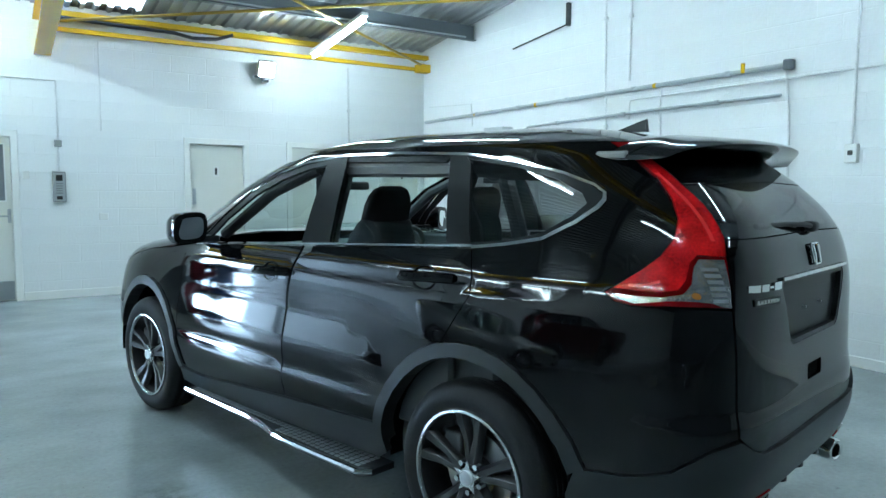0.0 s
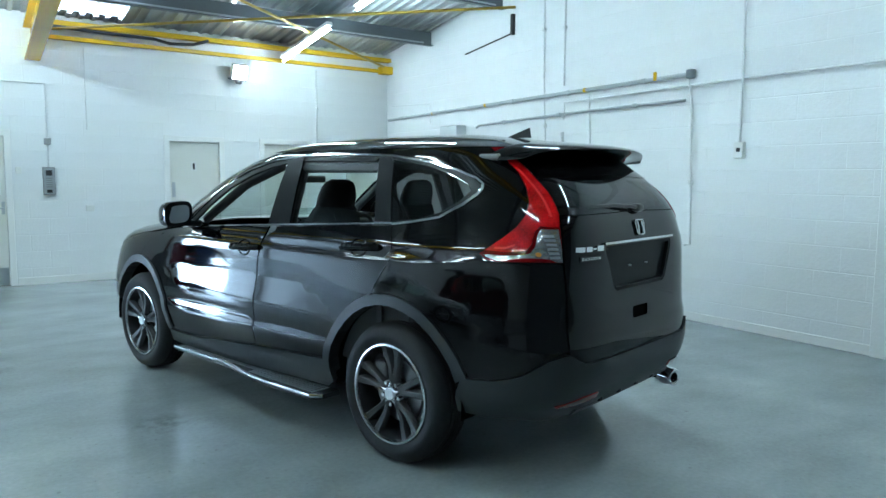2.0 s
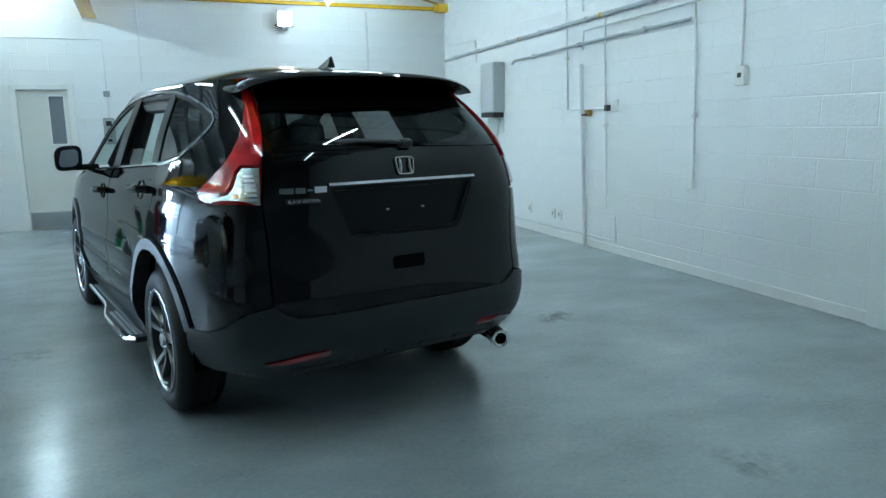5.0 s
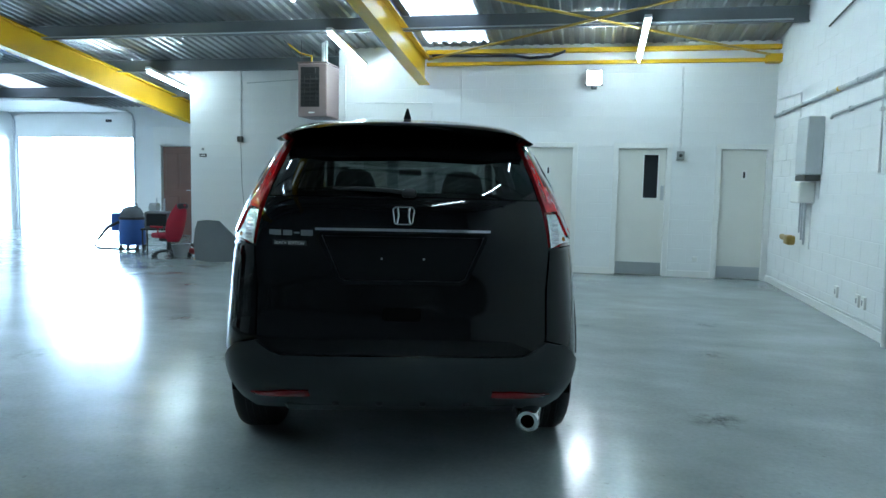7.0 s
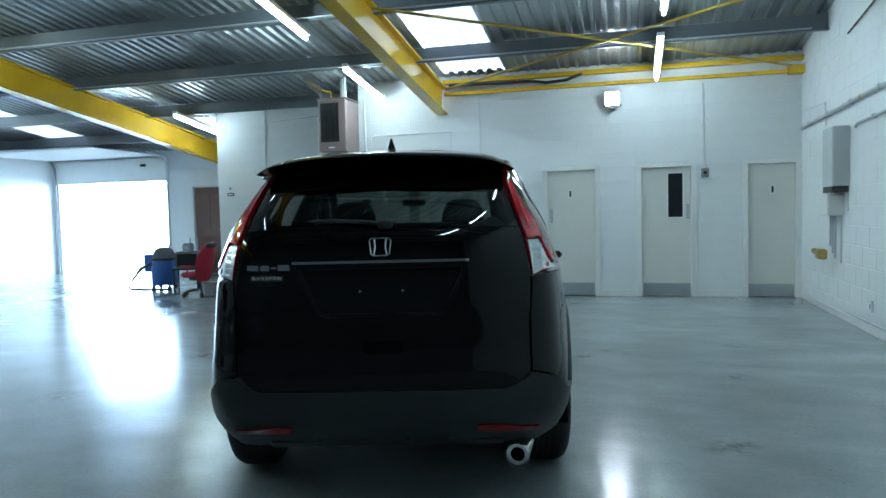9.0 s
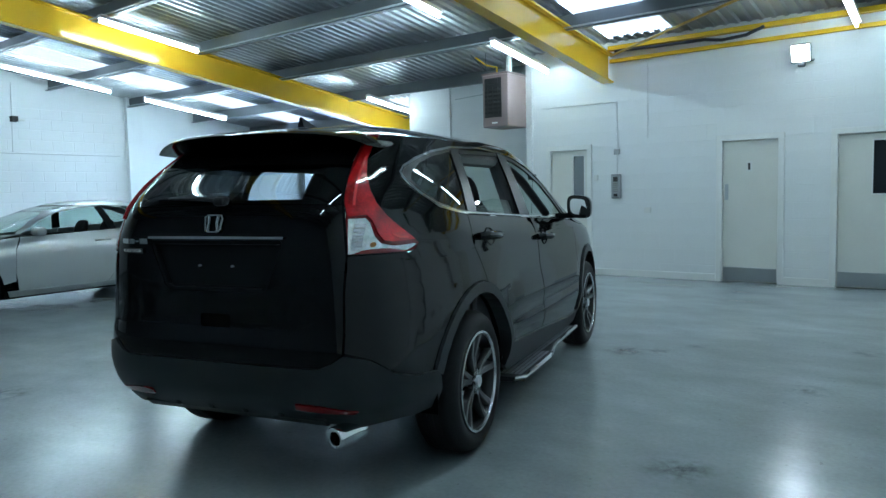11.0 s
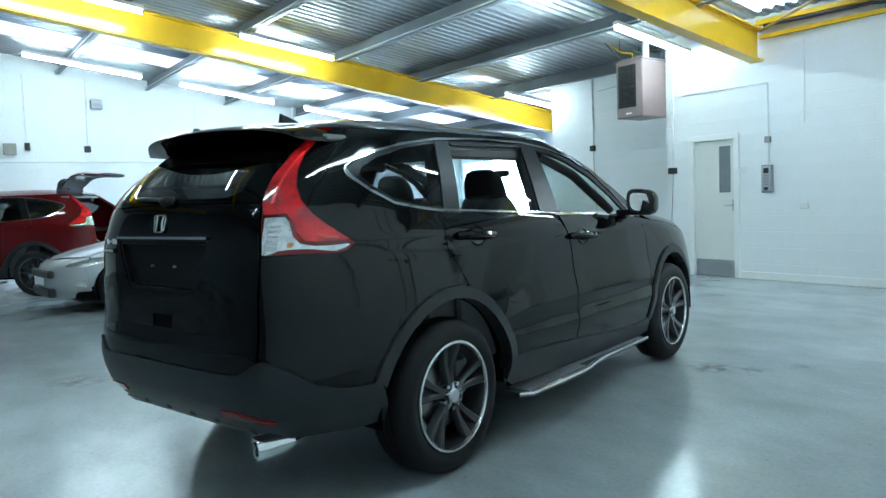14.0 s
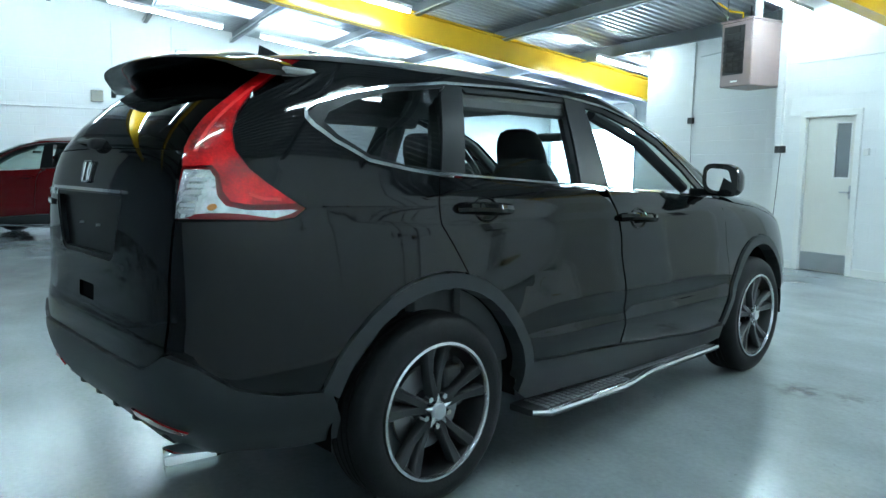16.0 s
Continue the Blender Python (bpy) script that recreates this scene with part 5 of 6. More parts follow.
# daylight outside
SKYGLOW = mat("bright_overcast_distance", (0.8, 0.8, 0.8), 0.9, emit=(0.56, 0.79, 1.0), power=52)
struct("ground", box(-45, 35, FAR + 0.25, 24, -0.3, -0.004), mat("pale_concrete_yard", (0.42, 0.42, 0.41), 0.8, vary=0.1, scale=0.6), "pale concrete yard outside the vehicle opening", "ground")
struct("backdrop", box(-40, 30, 24, 24.1, 0, 9), SKYGLOW, "plain bright daylight distance outside the vehicle opening", "backdrop")

# ---- heater ----
HEATERCASE = mat("pinkish_brown_enamel", (0.23, 0.17, 0.165), 0.42, vary=0.06)
DARKMETAL = mat("dark_metal", (0.022, 0.021, 0.021), 0.5, metal=0.2)
h = thing("unit_heater", pose(-2.405, 6.93, 2.32) @ Matrix.Diagonal((1, 0.9, 1.07, 1)), "pinkish brown gas unit heater hung from the roof", "heater")
part("case", box(-0.235, 0.235, 0, 0.63, 0, 0.76, 0.012), HEATERCASE, h)
part("case_rim", box(-0.25, 0.25, -0.012, 0.66, 0.76, 0.785, 0.005), HEATERCASE, h)
part("grille_back", box(-0.19, 0.12, -0.006, 0.004, 0.14, 0.71), BLACK, h, "dark louvred air outlet")
for k in range(7):
    bm = bmesh.new()
    bmesh.ops.create_cube(bm, size=1, matrix=pose(-0.035, -0.012, 0.18 + 0.06 * k, -32, 0, 0) @ Matrix.Diagonal((0.3, 0.004, 0.05, 1)))
    part("louvre", bm, DARKMETAL, h)
for x in (-0.13, -0.035, 0.06):
    part("louvre_bar", box(x - 0.005, x + 0.005, -0.022, -0.012, 0.16, 0.58), DARKMETAL, h)
part("control_panel", box(-0.13, 0.06, -0.02, -0.006, 0.62, 0.70, 0.004), DARKMETAL, h)
part("maker_strip", box(-0.06, 0.04, -0.005, 0.0, 0.05, 0.07), PLASTICWHITE, h)
for x in (-0.2, 0.2):
    for y in (0.06, 0.56):
        part("hanger_rod", rod((x, y, 0.78), (x, y, (roof_z(6.93 + y) - 2.34) / 1.07), 0.006), STEEL, h)
part("flue", rod((0.1, 0.3, 0.78), (0.1, 0.3, 1.15), 0.05, sides=16), PLASTICWHITE, h, "white flue pipe", smooth=True)
part("gas_pipe", tube([(-0.1, 0.25, 0.78), (-0.1, 0.25, 0.9), (-0.3, 0.25, 0.95), (-0.55, 0.25, 1.12)], 0.014), YELLOW, h, "thin yellow gas pipe", smooth=True)
part("cable_bracket", tube([(-0.6, 0.1, 1.2), (-0.25, 0.1, 0.86), (-0.2, 0.1, 0.78)], 0.01), STEEL, h)

# ---- wall fittings, back wall ----
f = thing("floodlight", pose(1.875, 7.43, 2.84, 22, 0, 0), "lit white floodlight on a bracket on the wall", "light")
part("flood_body", box(-0.11, 0.11, -0.1, -0.02, 0.02, 0.24, 0.012), PLASTICGREY, f)
part("flood_lens", box(-0.1, 0.1, -0.108, -0.1, 0.035, 0.228, 0.003), FLOODLENS, f, "glowing lens")
part("flood_bracket", box(-0.13, 0.13, -0.03, 0.038, -0.005, 0.015, 0.003), STEEL, f)
part("sensor", blob((0.0, -0.07, -0.02), (0.09, 0.07, 0.05), 0.015), STEEL, f)
CONDUIT = mat("white_painted_conduit", (0.68, 0.69, 0.69), 0.4, vary=0.04)
GREYPIPE = mat("grey_painted_pipe", (0.42, 0.45, 0.46), 0.4, vary=0.08, scale=5)
BRASS = mat("aged_brass", (0.42, 0.29, 0.1), 0.4, metal=0.9, vary=0.2, scale=25)


def conduit(points, r, label, material=None, clips=True, name="conduit"):
    c = thing(name, pose(0, 0, 0), label, "pipe", "wall conduits")
    part("pipe", tube(points, r, sides=10), material or CONDUIT, c, smooth=True)
    a, b = Vector(points[0]), Vector(points[-1])
    if clips:
        for p, q in zip(points, points[1:]):
            p, q = Vector(p), Vector(q)
            n = int((q - p).length / 0.9)
            for k in range(n):
                s = p + (q - p) * (k + 0.5) / n
                part("saddle_clip", blob(s, (0.03 + r, 0.03 + r, 0.03 + r), 0.006, seg=1), material or CONDUIT, c)
    return c


def small_box(name, x0, x1, y0, y1, z0, z1, material, label, category, extra=None):
    b = thing(name, pose((x0 + x1) / 2, (y0 + y1) / 2, z0), label, category)
    w, dd, hh = (x1 - x0) / 2, (y1 - y0) / 2, z1 - z0
    part("body", box(-w, w, -dd, dd, 0, hh, min(0.006, w * 0.3, dd * 0.3)), material, b)
    if extra:
        extra(b, w, dd, hh)
    return b


WY = BACK - 0.012
conduit([(3.148, WY, 3.097), (3.163, WY, 1.862)], 0.014, "white painted conduit down to an alarm box")
small_box("isolator_box", 3.113, 3.218, 7.41, BACK, 1.741, 1.871, PLASTICGREY, "small grey isolator box on the wall", "switch box", lambda b, w, dd, hh: part("knob", rod((0, -dd, hh / 2), (0, -dd - 0.02, hh / 2), 0.025, sides=14), BLACK, b))
conduit([(-1.881, WY, 2.591), (-0.615, WY, 2.586), (-0.612, WY, 1.903)], 0.009, "thin white conduit over the door to a small box", clips=False)
small_box("junction_box", -0.655, -0.575, 7.44, BACK, 1.812, 1.892, PLASTICGREY, "small grey junction box on the wall", "switch box")
conduit([(-0.612, WY, 1.811), (-0.612, WY, 1.518)], 0.009, "short thin white conduit above the door entry unit", clips=False)


def keypad_parts(b, w, dd, hh):
    part("face_plate", box(-w + 0.008, w - 0.008, -dd - 0.004, -dd, 0.015, hh - 0.015, 0.002), ALU, b, "brushed metal face")
    part("screen", box(-0.035, 0.035, -dd - 0.006, -dd - 0.004, hh - 0.11, hh - 0.04), BLACK, b)
    for k in range(5):
        part("button_row", box(-0.035, 0.035, -dd - 0.007, -dd - 0.004, 0.1 + k * 0.028, 0.112 + k * 0.028), PLASTICGREY, b)
    part("speaker", box(-0.03, 0.03, -dd - 0.006, -dd - 0.004, 0.03, 0.07), BLACK, b)


small_box("door_entry_unit", -0.688, -0.548, 7.42, BACK, 1.161, 1.521, PLASTICGREY, "grey metal door entry unit with buttons on the wall", "entry phone", keypad_parts)
small_box("push_button", -0.985, -0.92, 7.45, BACK, 1.432, 1.517, PLASTICWHITE, "small white push button box beside the door", "switch")
small_box("thermostat", -0.196, -0.096, 7.45, BACK, 0.942, 1.022, PLASTICWHITE, "small white thermostat on the wall", "thermostat")
small_box("wall_socket", 3.409, 3.479, 7.455, BACK, 0.243, 0.313, PLASTICWHITE, "small white socket plate low on the wall", "socket")
conduit([(-0.146, WY, 3.087), (-0.146, WY, 2.024)], 0.008, "thin white painted conduit on the wall", clips=False)
conduit([(-2.06, WY, 3.188), (-2.06, WY, 1.569)], 0.016, "white conduit down to a double switch")
for x in (-2.095, -2.025):
    small_box("switch_box", x - 0.032, x + 0.032, 7.43, BACK, 1.478, 1.568, DARKMETAL, "small dark switch box at the end of the wall", "switch")
conduit([(-2.06, WY, 1.478), (-2.071, WY - 0.01, 1.113), (-2.104, WY - 0.01, 0.607)], 0.004, "thin loose black cable hanging from a switch", DARKMETAL, clips=False, name="cable")
RY = RECESS - 0.012
conduit([(-4.392, RY, 3.425), (-4.403, RY, 2.097)], 0.012, "white conduit down the recessed wall")
small_box("switch_box", -4.453, -4.353, 8.38, RECESS, 2.005, 2.105, DARKMETAL, "small dark switch box on the recessed wall", "switch")
conduit([(-4.403, RY, 2.003), (-4.381, RY, 1.246), (-4.328, RY, 0.727)], 0.004, "thin black cable hanging down the recessed wall", DARKMETAL, clips=False, name="cable")
small_box("warning_sign", -5.235, -5.095, 8.43, RECESS, 1.724, 1.784, BLACK, "small dark sign on the recessed wall", "sign", lambda b, w, dd, hh: part("sign_mark", box(-w * 0.7, w * 0.7, -dd - 0.002, -dd, hh * 0.3, hh * 0.7), PLASTICWHITE, b))
small_box("round_sign", -5.205, -5.125, 8.43, RECESS, 1.828, 1.908, PLASTICWHITE, "small white sign on the recessed wall", "sign", lambda b, w, dd, hh: part("sign_mark", rod((0, -dd - 0.002, hh / 2), (0, -dd, hh / 2), 0.025, sides=16), PLASTICGREY, b))
conduit([(-4.274, RY, 3.062), (-2.878, RY, 3.135)], 0.007, "thin dark cable across the recessed wall", GREYPIPE, clips=False, name="cable")

# ---- wall fittings, right-hand wall ----
WX = RIGHT - 0.03
mp = conduit([(WX, 7.368, 2.373), (WX, 3.726, 2.424), (WX, 1.472, 2.454)], 0.024, "grey painted gas pipe along the side wall", GREYPIPE, name="gas_pipe")
part("pipe_end", blob((WX - 0.01, 1.45, 2.455), (0.07, 0.08, 0.09), 0.015), STEEL, mp)
for y, z in ((6.03, 2.39), (4.74, 2.41), (2.88, 2.436)):
    part("label_band", rod((WX, y - 0.02, z), (WX, y + 0.02, z), 0.026, sides=14), YELLOW, mp, "yellow marker tape")
part("isolating_tap", blob((WX - 0.03, 1.87, 2.475), (0.03, 0.03, 0.09), 0.008), YELLOW, mp, "yellow tap lever")
conduit([(WX, 4.943, 2.121), (WX, 4.873, 2.151), (WX, 2.78, 2.197), (WX, 1.512, 2.207)], 0.016, "grey painted water pipe along the side wall", GREYPIPE, name="water_pipe")
conduit([(WX, 3.605, 3.825), (WX, 3.585, 2.652), (WX, 3.514, 1.49), (WX, 2.76, 1.49)], 0.012, "white conduit down the side wall to a valve")
v = thing("valve", pose(4.40, 3.06, 1.42), "red and brass valve on a thin pipe", "valve")
part("body", blob((0, 0, 0.03), (0.06, 0.08, 0.07), 0.015), BRASS, v, smooth=True)
part("lever", box(-0.05, -0.03, -0.03, 0.06, 0.0, 0.02, 0.004), LENSRED, v, "red lever")
part("stem", rod((0.03, 0, 0.03), (0.03, 0, 0.08), 0.012), BRASS, v)
conduit([(WX, 3.233, 3.876), (WX, 3.233, 2.525)], 0.012, "white conduit high on the side wall")
conduit([(WX - 0.02, 3.223, 1.97), (WX - 0.02, 3.082, 0)], 0.022, "thicker white pipe down to the floor", name="pipe")
conduit([(WX, 3.223, 2.121), (WX, 3.213, 2.323), (WX, 2.83, 2.328), (WX, 1.17, 2.348), (WX, -0.47, 2.353)], 0.009, "thin white conduit running along the side wall", clips=False)
conduit([(WX, 2.81, 2.414), (WX, 2.81, 2.192), (WX, 2.699, 0.455)], 0.010, "thin white pipe drop on the side wall")
conduit([(WX, 1.482, 2.454), (WX, 1.431, 2.02), (WX, 1.391, 0.768), (WX - 0.04, 1.431, 0.758)], 0.011, "thin white pipe drop ending in a small tap")
conduit([(WX, 7.195, 0.101), (WX, 2.518, 0.131), (WX, 2.533, 0.394)], 0.010, "low white pipe along the skirting", clips=False)
conduit([(WX, 7.253, 2.596), (WX, 6.135, 2.545), (WX, 6.112, 2.242)], 0.008, "thin white pipe in the corner", clips=False)
small_box("wall_plate", 4.42, RIGHT, 2.569, 2.639, 1.455, 1.575, PLASTICWHITE, "small white plate on the side wall", "switch")
small_box("black_tap_box", 4.40, RIGHT, 2.71, 2.77, 1.465, 1.525, BLACK, "small black box beside a thin pipe", "switch")
conduit([(WX, 0.918, 4.182), (WX, 0.898, 3.009), (WX - 0.015, 0.888, 2.652), (WX, 0.893, 1.757)], 0.011, "white conduit drop to a wall switch")
small_box("wall_switch", 4.40, RIGHT, 0.843, 0.943, 1.617, 1.767, PLASTICWHITE, "white metal-clad switch on the side wall", "switch", lambda b, w, dd, hh: part("rocker", box(-w - 0.006, -w, -0.02, 0.02, hh * 0.4, hh * 0.65, 0.002), BLACK, b))
for y in (4.45, 3.85, 3.7):
    small_box("wall_socket", 4.425, RIGHT, y - 0.045, y + 0.045, 0.223, 0.343, PLASTICWHITE, "white socket plate low on the side wall", "socket", lambda b, w, dd, hh: part("rocker", box(-w - 0.004, -w, -0.012, 0.012, hh * 0.3, hh * 0.7), PLASTICGREY, b))
bo = thing("boiler", pose(4.33, 5.42, 1.44), "pale grey wall boiler with pipes below", "boiler")
BOILERGREY = mat("pale_grey_enamel", (0.5, 0.52, 0.53), 0.35, vary=0.03)
part("case", box(-0.06, 0.12, -0.2, 0.22, 0.07, 0.73, 0.012), BOILERGREY, bo)
part("control_strip", box(-0.055, 0.11, -0.19, 0.21, 0.0, 0.068, 0.006), DARKMETAL, bo, "dark control strip")
part("under_case", box(-0.06, 0.12, 0.0, 0.36, -0.26, -0.01, 0.015), PLASTICWHITE, bo, "white pump cover")
for y, z in ((0.1, -0.75), (0.2, -0.7), (0.3, -0.62)):
    part("tail_pipe", rod((0.05, y, -0.25), (0.05, y, z), 0.012), ALU, bo)
part("gas_meter_cock", blob((-0.02, 0.42, -0.72), (0.1, 0.2, 0.12), 0.03), BRASS, bo, "brass cock", smooth=True)
part("filter", rod((-0.02, 0.5, -0.72), (-0.02, 0.75, -0.7), 0.035, sides=14), BRASS, bo, smooth=True)
part("drip_pipe", tube([(0.1, -0.2, 0.0), (0.1, -0.2, -0.2), (0.1, 0.05, -0.22), (0.1, 0.05, -0.8)], 0.008), CONDUIT, bo, smooth=True)
hk = thing("roof_brace_hook", pose(4.42, 4.2, 3.15), "black steel bracket and rod on the side wall", "bracket")
part("plate", box(-0.02, 0.03, -0.02, 0.02, 0.12, 0.38), DARKMETAL, hk)
part("rod", tube([(0.0, 0, 0.14), (0.0, 1.02, 0.01)], 0.01), DARKMETAL, hk)

# ---- left-hand wall fittings ----
LX = LEFT + 0.015
small_box("wall_panel_box", LEFT, LEFT + 0.1, -0.042, 0.178, 2.446, 2.666, mat("beige_box", (0.3, 0.29, 0.25), 0.5), "beige metal control box on the far wall", "switch box")
small_box("switch_box", LEFT, LEFT + 0.06, 0.326, 0.416, 2.538, 2.688, DARKMETAL, "dark switch box on the far wall", "switch")
small_box("switch_box", LEFT, LEFT + 0.06, 1.395, 1.515, 2.507, 2.637, DARKMETAL, "dark switch box on the far wall", "switch")
small_box("security_sensor", LEFT, LEFT + 0.16, 1.561, 1.781, 3.398, 3.578, PLASTICGREY, "grey security floodlight on the far wall", "light", lambda b, w, dd, hh: part("lens", box(w, w + 0.006, -dd * 0.8, dd * 0.8, hh * 0.3, hh * 0.9), GREYGLASS, b))
conduit([(LX, 1.496, 4.036), (LX, 1.466, 2.639)], 0.012, "white conduit down the far wall")
conduit([(LX, 0.366, 4.036), (LX, 0.366, 2.691)], 0.012, "white conduit down the far wall")
conduit([(LX, -3.95, 2.308), (LX, 5.915, 2.313)], 0.014, "long white pipe along the far wall", clips=False, name="pipe")
conduit([(LX, 3.716, 3.726), (LX, 3.675, 2.318)], 0.01, "thin white conduit on the far wall")
small_box("camera_box", LEFT, LEFT + 0.12, 3.656, 3.776, 2.941, 3.051, DARKMETAL, "small dark camera box on the far wall", "camera", lambda b, w, dd, hh: part("mount", box(-0.02, 0.02, dd, dd + 0.14, hh * 0.2, hh * 0.6), PLASTICWHITE, b))

# ---- roof bracing, cable ----
MUSTARD = mat("dull_mustard_paint", (0.4, 0.26, 0.03), 0.35, vary=0.15, scale=6)
for a, b in (((-0.66, 7.36, 3.24), (4.4, 4.12, 3.6)), ((4.38, 7.36, 3.22), (-0.66, 4.12, 3.62))):
    struct("wind_brace", tube([a, b], 0.018, sides=6), MUSTARD, "yellow painted steel wind brace rod under the roof", "brace")
struct("brace_plate", box(4.25, 4.45, 7.28, 7.44, 3.12, 3.24, 0.006), YELLOW, "yellow steel corner plate", "brace")
conduit([(-0.6, 7.36, 3.3), (0.1, 7.34, 3.28), (0.7, 7.33, 3.27), (0.92, 7.32, 3.23), (1.22, 7.32, 3.25), (1.44, 7.34, 3.33)], 0.022, "slack black cable tied along the eaves beam", BLACK, clips=False, name="cable")
for y in PURLINS:
    if -2 < y < 7:
        conduit([(LEFT + 0.2, y - 0.1, roof_z(y) - 0.19), (RIGHT - 0.2, y - 0.1, roof_z(y) - 0.19)], 0.011, "grey conduit fixed along a roof purlin", GREYPIPE, clips=False)

# ---- clutter by the recessed wall ----
BLUE = mat("blue_plastic", (0.03, 0.10, 0.35), 0.4, vary=0.1)
REDCLOTH = mat("red_seat_cloth", (0.32, 0.01, 0.03), 0.8, vary=0.15, fine=100)
GREYCARD = mat("dark_grey_board", (0.10, 0.11, 0.12), 0.7, vary=0.1)
GREEN = mat("green_plastic", (0.02, 0.28, 0.12), 0.4)
ch = thing("low_chair", pose(-5.05, 7.12, 0, 0, 0, 76), "small red bucket-shaped office chair with a black base", "chair")
part("seat", blob((0, 0.04, 0.36), (0.36, 0.36, 0.09), 0.035), REDCLOTH, ch, smooth=True)
bm = bmesh.new()
rows = []
for z, w, y in ((0.26, 0.11, -0.17), (0.34, 0.17, -0.19), (0.48, 0.2, -0.22), (0.62, 0.2, -0.26), (0.74, 0.17, -0.3), (0.83, 0.125, -0.33), (0.89, 0.08, -0.345)):
    rows.append([bm.verts.new((w * math.cos(a), y - 0.05 * math.sin(a) + 0.07 * math.cos(a) ** 2, z)) for a in [2 * math.pi * k / 16 for k in range(16)]])
for a, b in zip(rows, rows[1:]):
    for k in range(16):
        bm.faces.new((a[k], a[(k + 1) % 16], b[(k + 1) % 16], b[k]))
bm.faces.new(rows[0]), bm.faces.new(rows[-1])
part("backrest", bm, REDCLOTH, ch, smooth=True)
part("headrest", blob((0, -0.335, 0.86), (0.2, 0.1, 0.1), 0.04), BLACK, ch, "black headrest patch", smooth=True)
part("column", rod((0, 0, 0.08), (0, 0, 0.33), 0.028), BLACK, ch)
part("mechanism", blob((0, 0.0, 0.29), (0.2, 0.24, 0.06), 0.02), BLACK, ch)
for x in (-0.22, 0.22):
    part("armrest", tube([(x * 0.8, -0.02, 0.33), (x, 0.0, 0.36), (x, 0.0, 0.5), (x, 0.16, 0.51), (x, -0.1, 0.51)], 0.018), REDCLOTH if x < 0 else BLACK, ch, smooth=True)
for k in range(5):
    a = 2 * math.pi * k / 5 + 0.4
    part("leg", tube([(0, 0, 0.1), (0.14 * math.cos(a), 0.14 * math.sin(a), 0.095), (0.27 * math.cos(a), 0.27 * math.sin(a), 0.06)], 0.018), BLACK, ch, smooth=True)
    part("castor", rod((0.27 * math.cos(a), 0.27 * math.sin(a) - 0.02, 0.028), (0.27 * math.cos(a), 0.27 * math.sin(a) + 0.02, 0.028), 0.028, sides=12), BLACK, ch)
va = thing("vacuum_cleaner", pose(-6.36, 8.0, 0, 0, 0, 12) @ Matrix.Scale(1.1, 4), "blue wet vacuum cleaner with a black head and hose", "vacuum")
part("tank", lathe([(0.08, 0.001), (0.08, 0.2), (0.11, 0.215), (0.3, 0.21), (0.52, 0.19), (0.53, 0.17), (0.53, 0.001)], 28), BLUE, va, smooth=True).matrix_basis = pose(0, 0, 0, 0, -90, 0)
part("clamp_ring", lathe([(0.5, 0.19), (0.5, 0.205), (0.54, 0.205), (0.54, 0.18)], 28), DARKMETAL, va, smooth=True).matrix_basis = pose(0, 0, 0, 0, -90, 0)
part("motor_head", lathe([(0.53, 0.001), (0.53, 0.185), (0.6, 0.18), (0.68, 0.14), (0.72, 0.08), (0.73, 0.001)], 24), GREYCARD, va, smooth=True).matrix_basis = pose(0, 0, 0, 0, -90, 0)
part("carry_handle", tube([(-0.1, 0, 0.68), (-0.08, 0, 0.76), (0.08, 0, 0.76), (0.1, 0, 0.68)], 0.014), BLACK, va, smooth=True)
part("hose", tube([(-0.15, -0.14, 0.46), (-0.3, -0.22, 0.38), (-0.44, -0.24, 0.2), (-0.52, -0.22, 0.06), (-0.45, -0.26, 0.03), (-0.2, -0.34, 0.03), (0.1, -0.36, 0.03), (0.25, -0.3, 0.03)], 0.024), BLACK, va, smooth=True)
part("side_caddy", blob((-0.3, 0.12, 0.45), (0.14, 0.2, 0.3), 0.03), BLUE, va, smooth=True)
for k in range(4):
    a = math.pi / 4 + k * math.pi / 2
    part("castor", rod((0.19 * math.cos(a) - 0.02, 0.19 * math.sin(a), 0.04), (0.19 * math.cos(a) + 0.02, 0.19 * math.sin(a), 0.04), 0.04, sides=14), BLACK, va)
mo = thing("old_monitor", pose(-5.62, 7.7, 0, 0, 0, 22), "dark grey old monitor on a low trolley", "monitor")
part("case", blob((0, 0, 0.58), (0.42, 0.3, 0.3), 0.04), GREYCARD, mo, smooth=True)
part("screen", box(-0.17, 0.17, -0.158, -0.148, 0.47, 0.69, 0.004), DARKGLASS, mo, "dark glass screen")
part("trolley_top", box(-0.26, 0.26, -0.2, 0.2, 0.4, 0.43, 0.005), BLACK, mo)
for x in (-0.23, 0.23):
    for y in (-0.17, 0.17):
        part("trolley_leg", rod((x, y, 0), (x, y, 0.4), 0.014), BLACK, mo)
st = thing("pressure_washer", pose(-7.7, 10.7, 0), "pale upright washer with a thin handle beside the brown door", "machine")
part("body", blob((0.12, 0, 0.2), (0.3, 0.26, 0.34), 0.04), PLASTICWHITE, st, smooth=True)
part("push_handle", tube([(-0.02, 0.1, 0.2), (-0.04, 0.12, 0.86), (0.16, 0.12, 0.86), (0.16, 0.1, 0.2)], 0.016), ALU, st, smooth=True)
part("hose_reel", rod((-0.06, -0.06, 0.66), (0.12, -0.06, 0.66), 0.1, sides=18), PLASTICGREY, st, smooth=True)
for x in (-0.02, 0.26):
    part("wheel", rod((x - 0.02, 0.06, 0.09), (x + 0.02, 0.06, 0.09), 0.09, sides=16), BLACK, st)
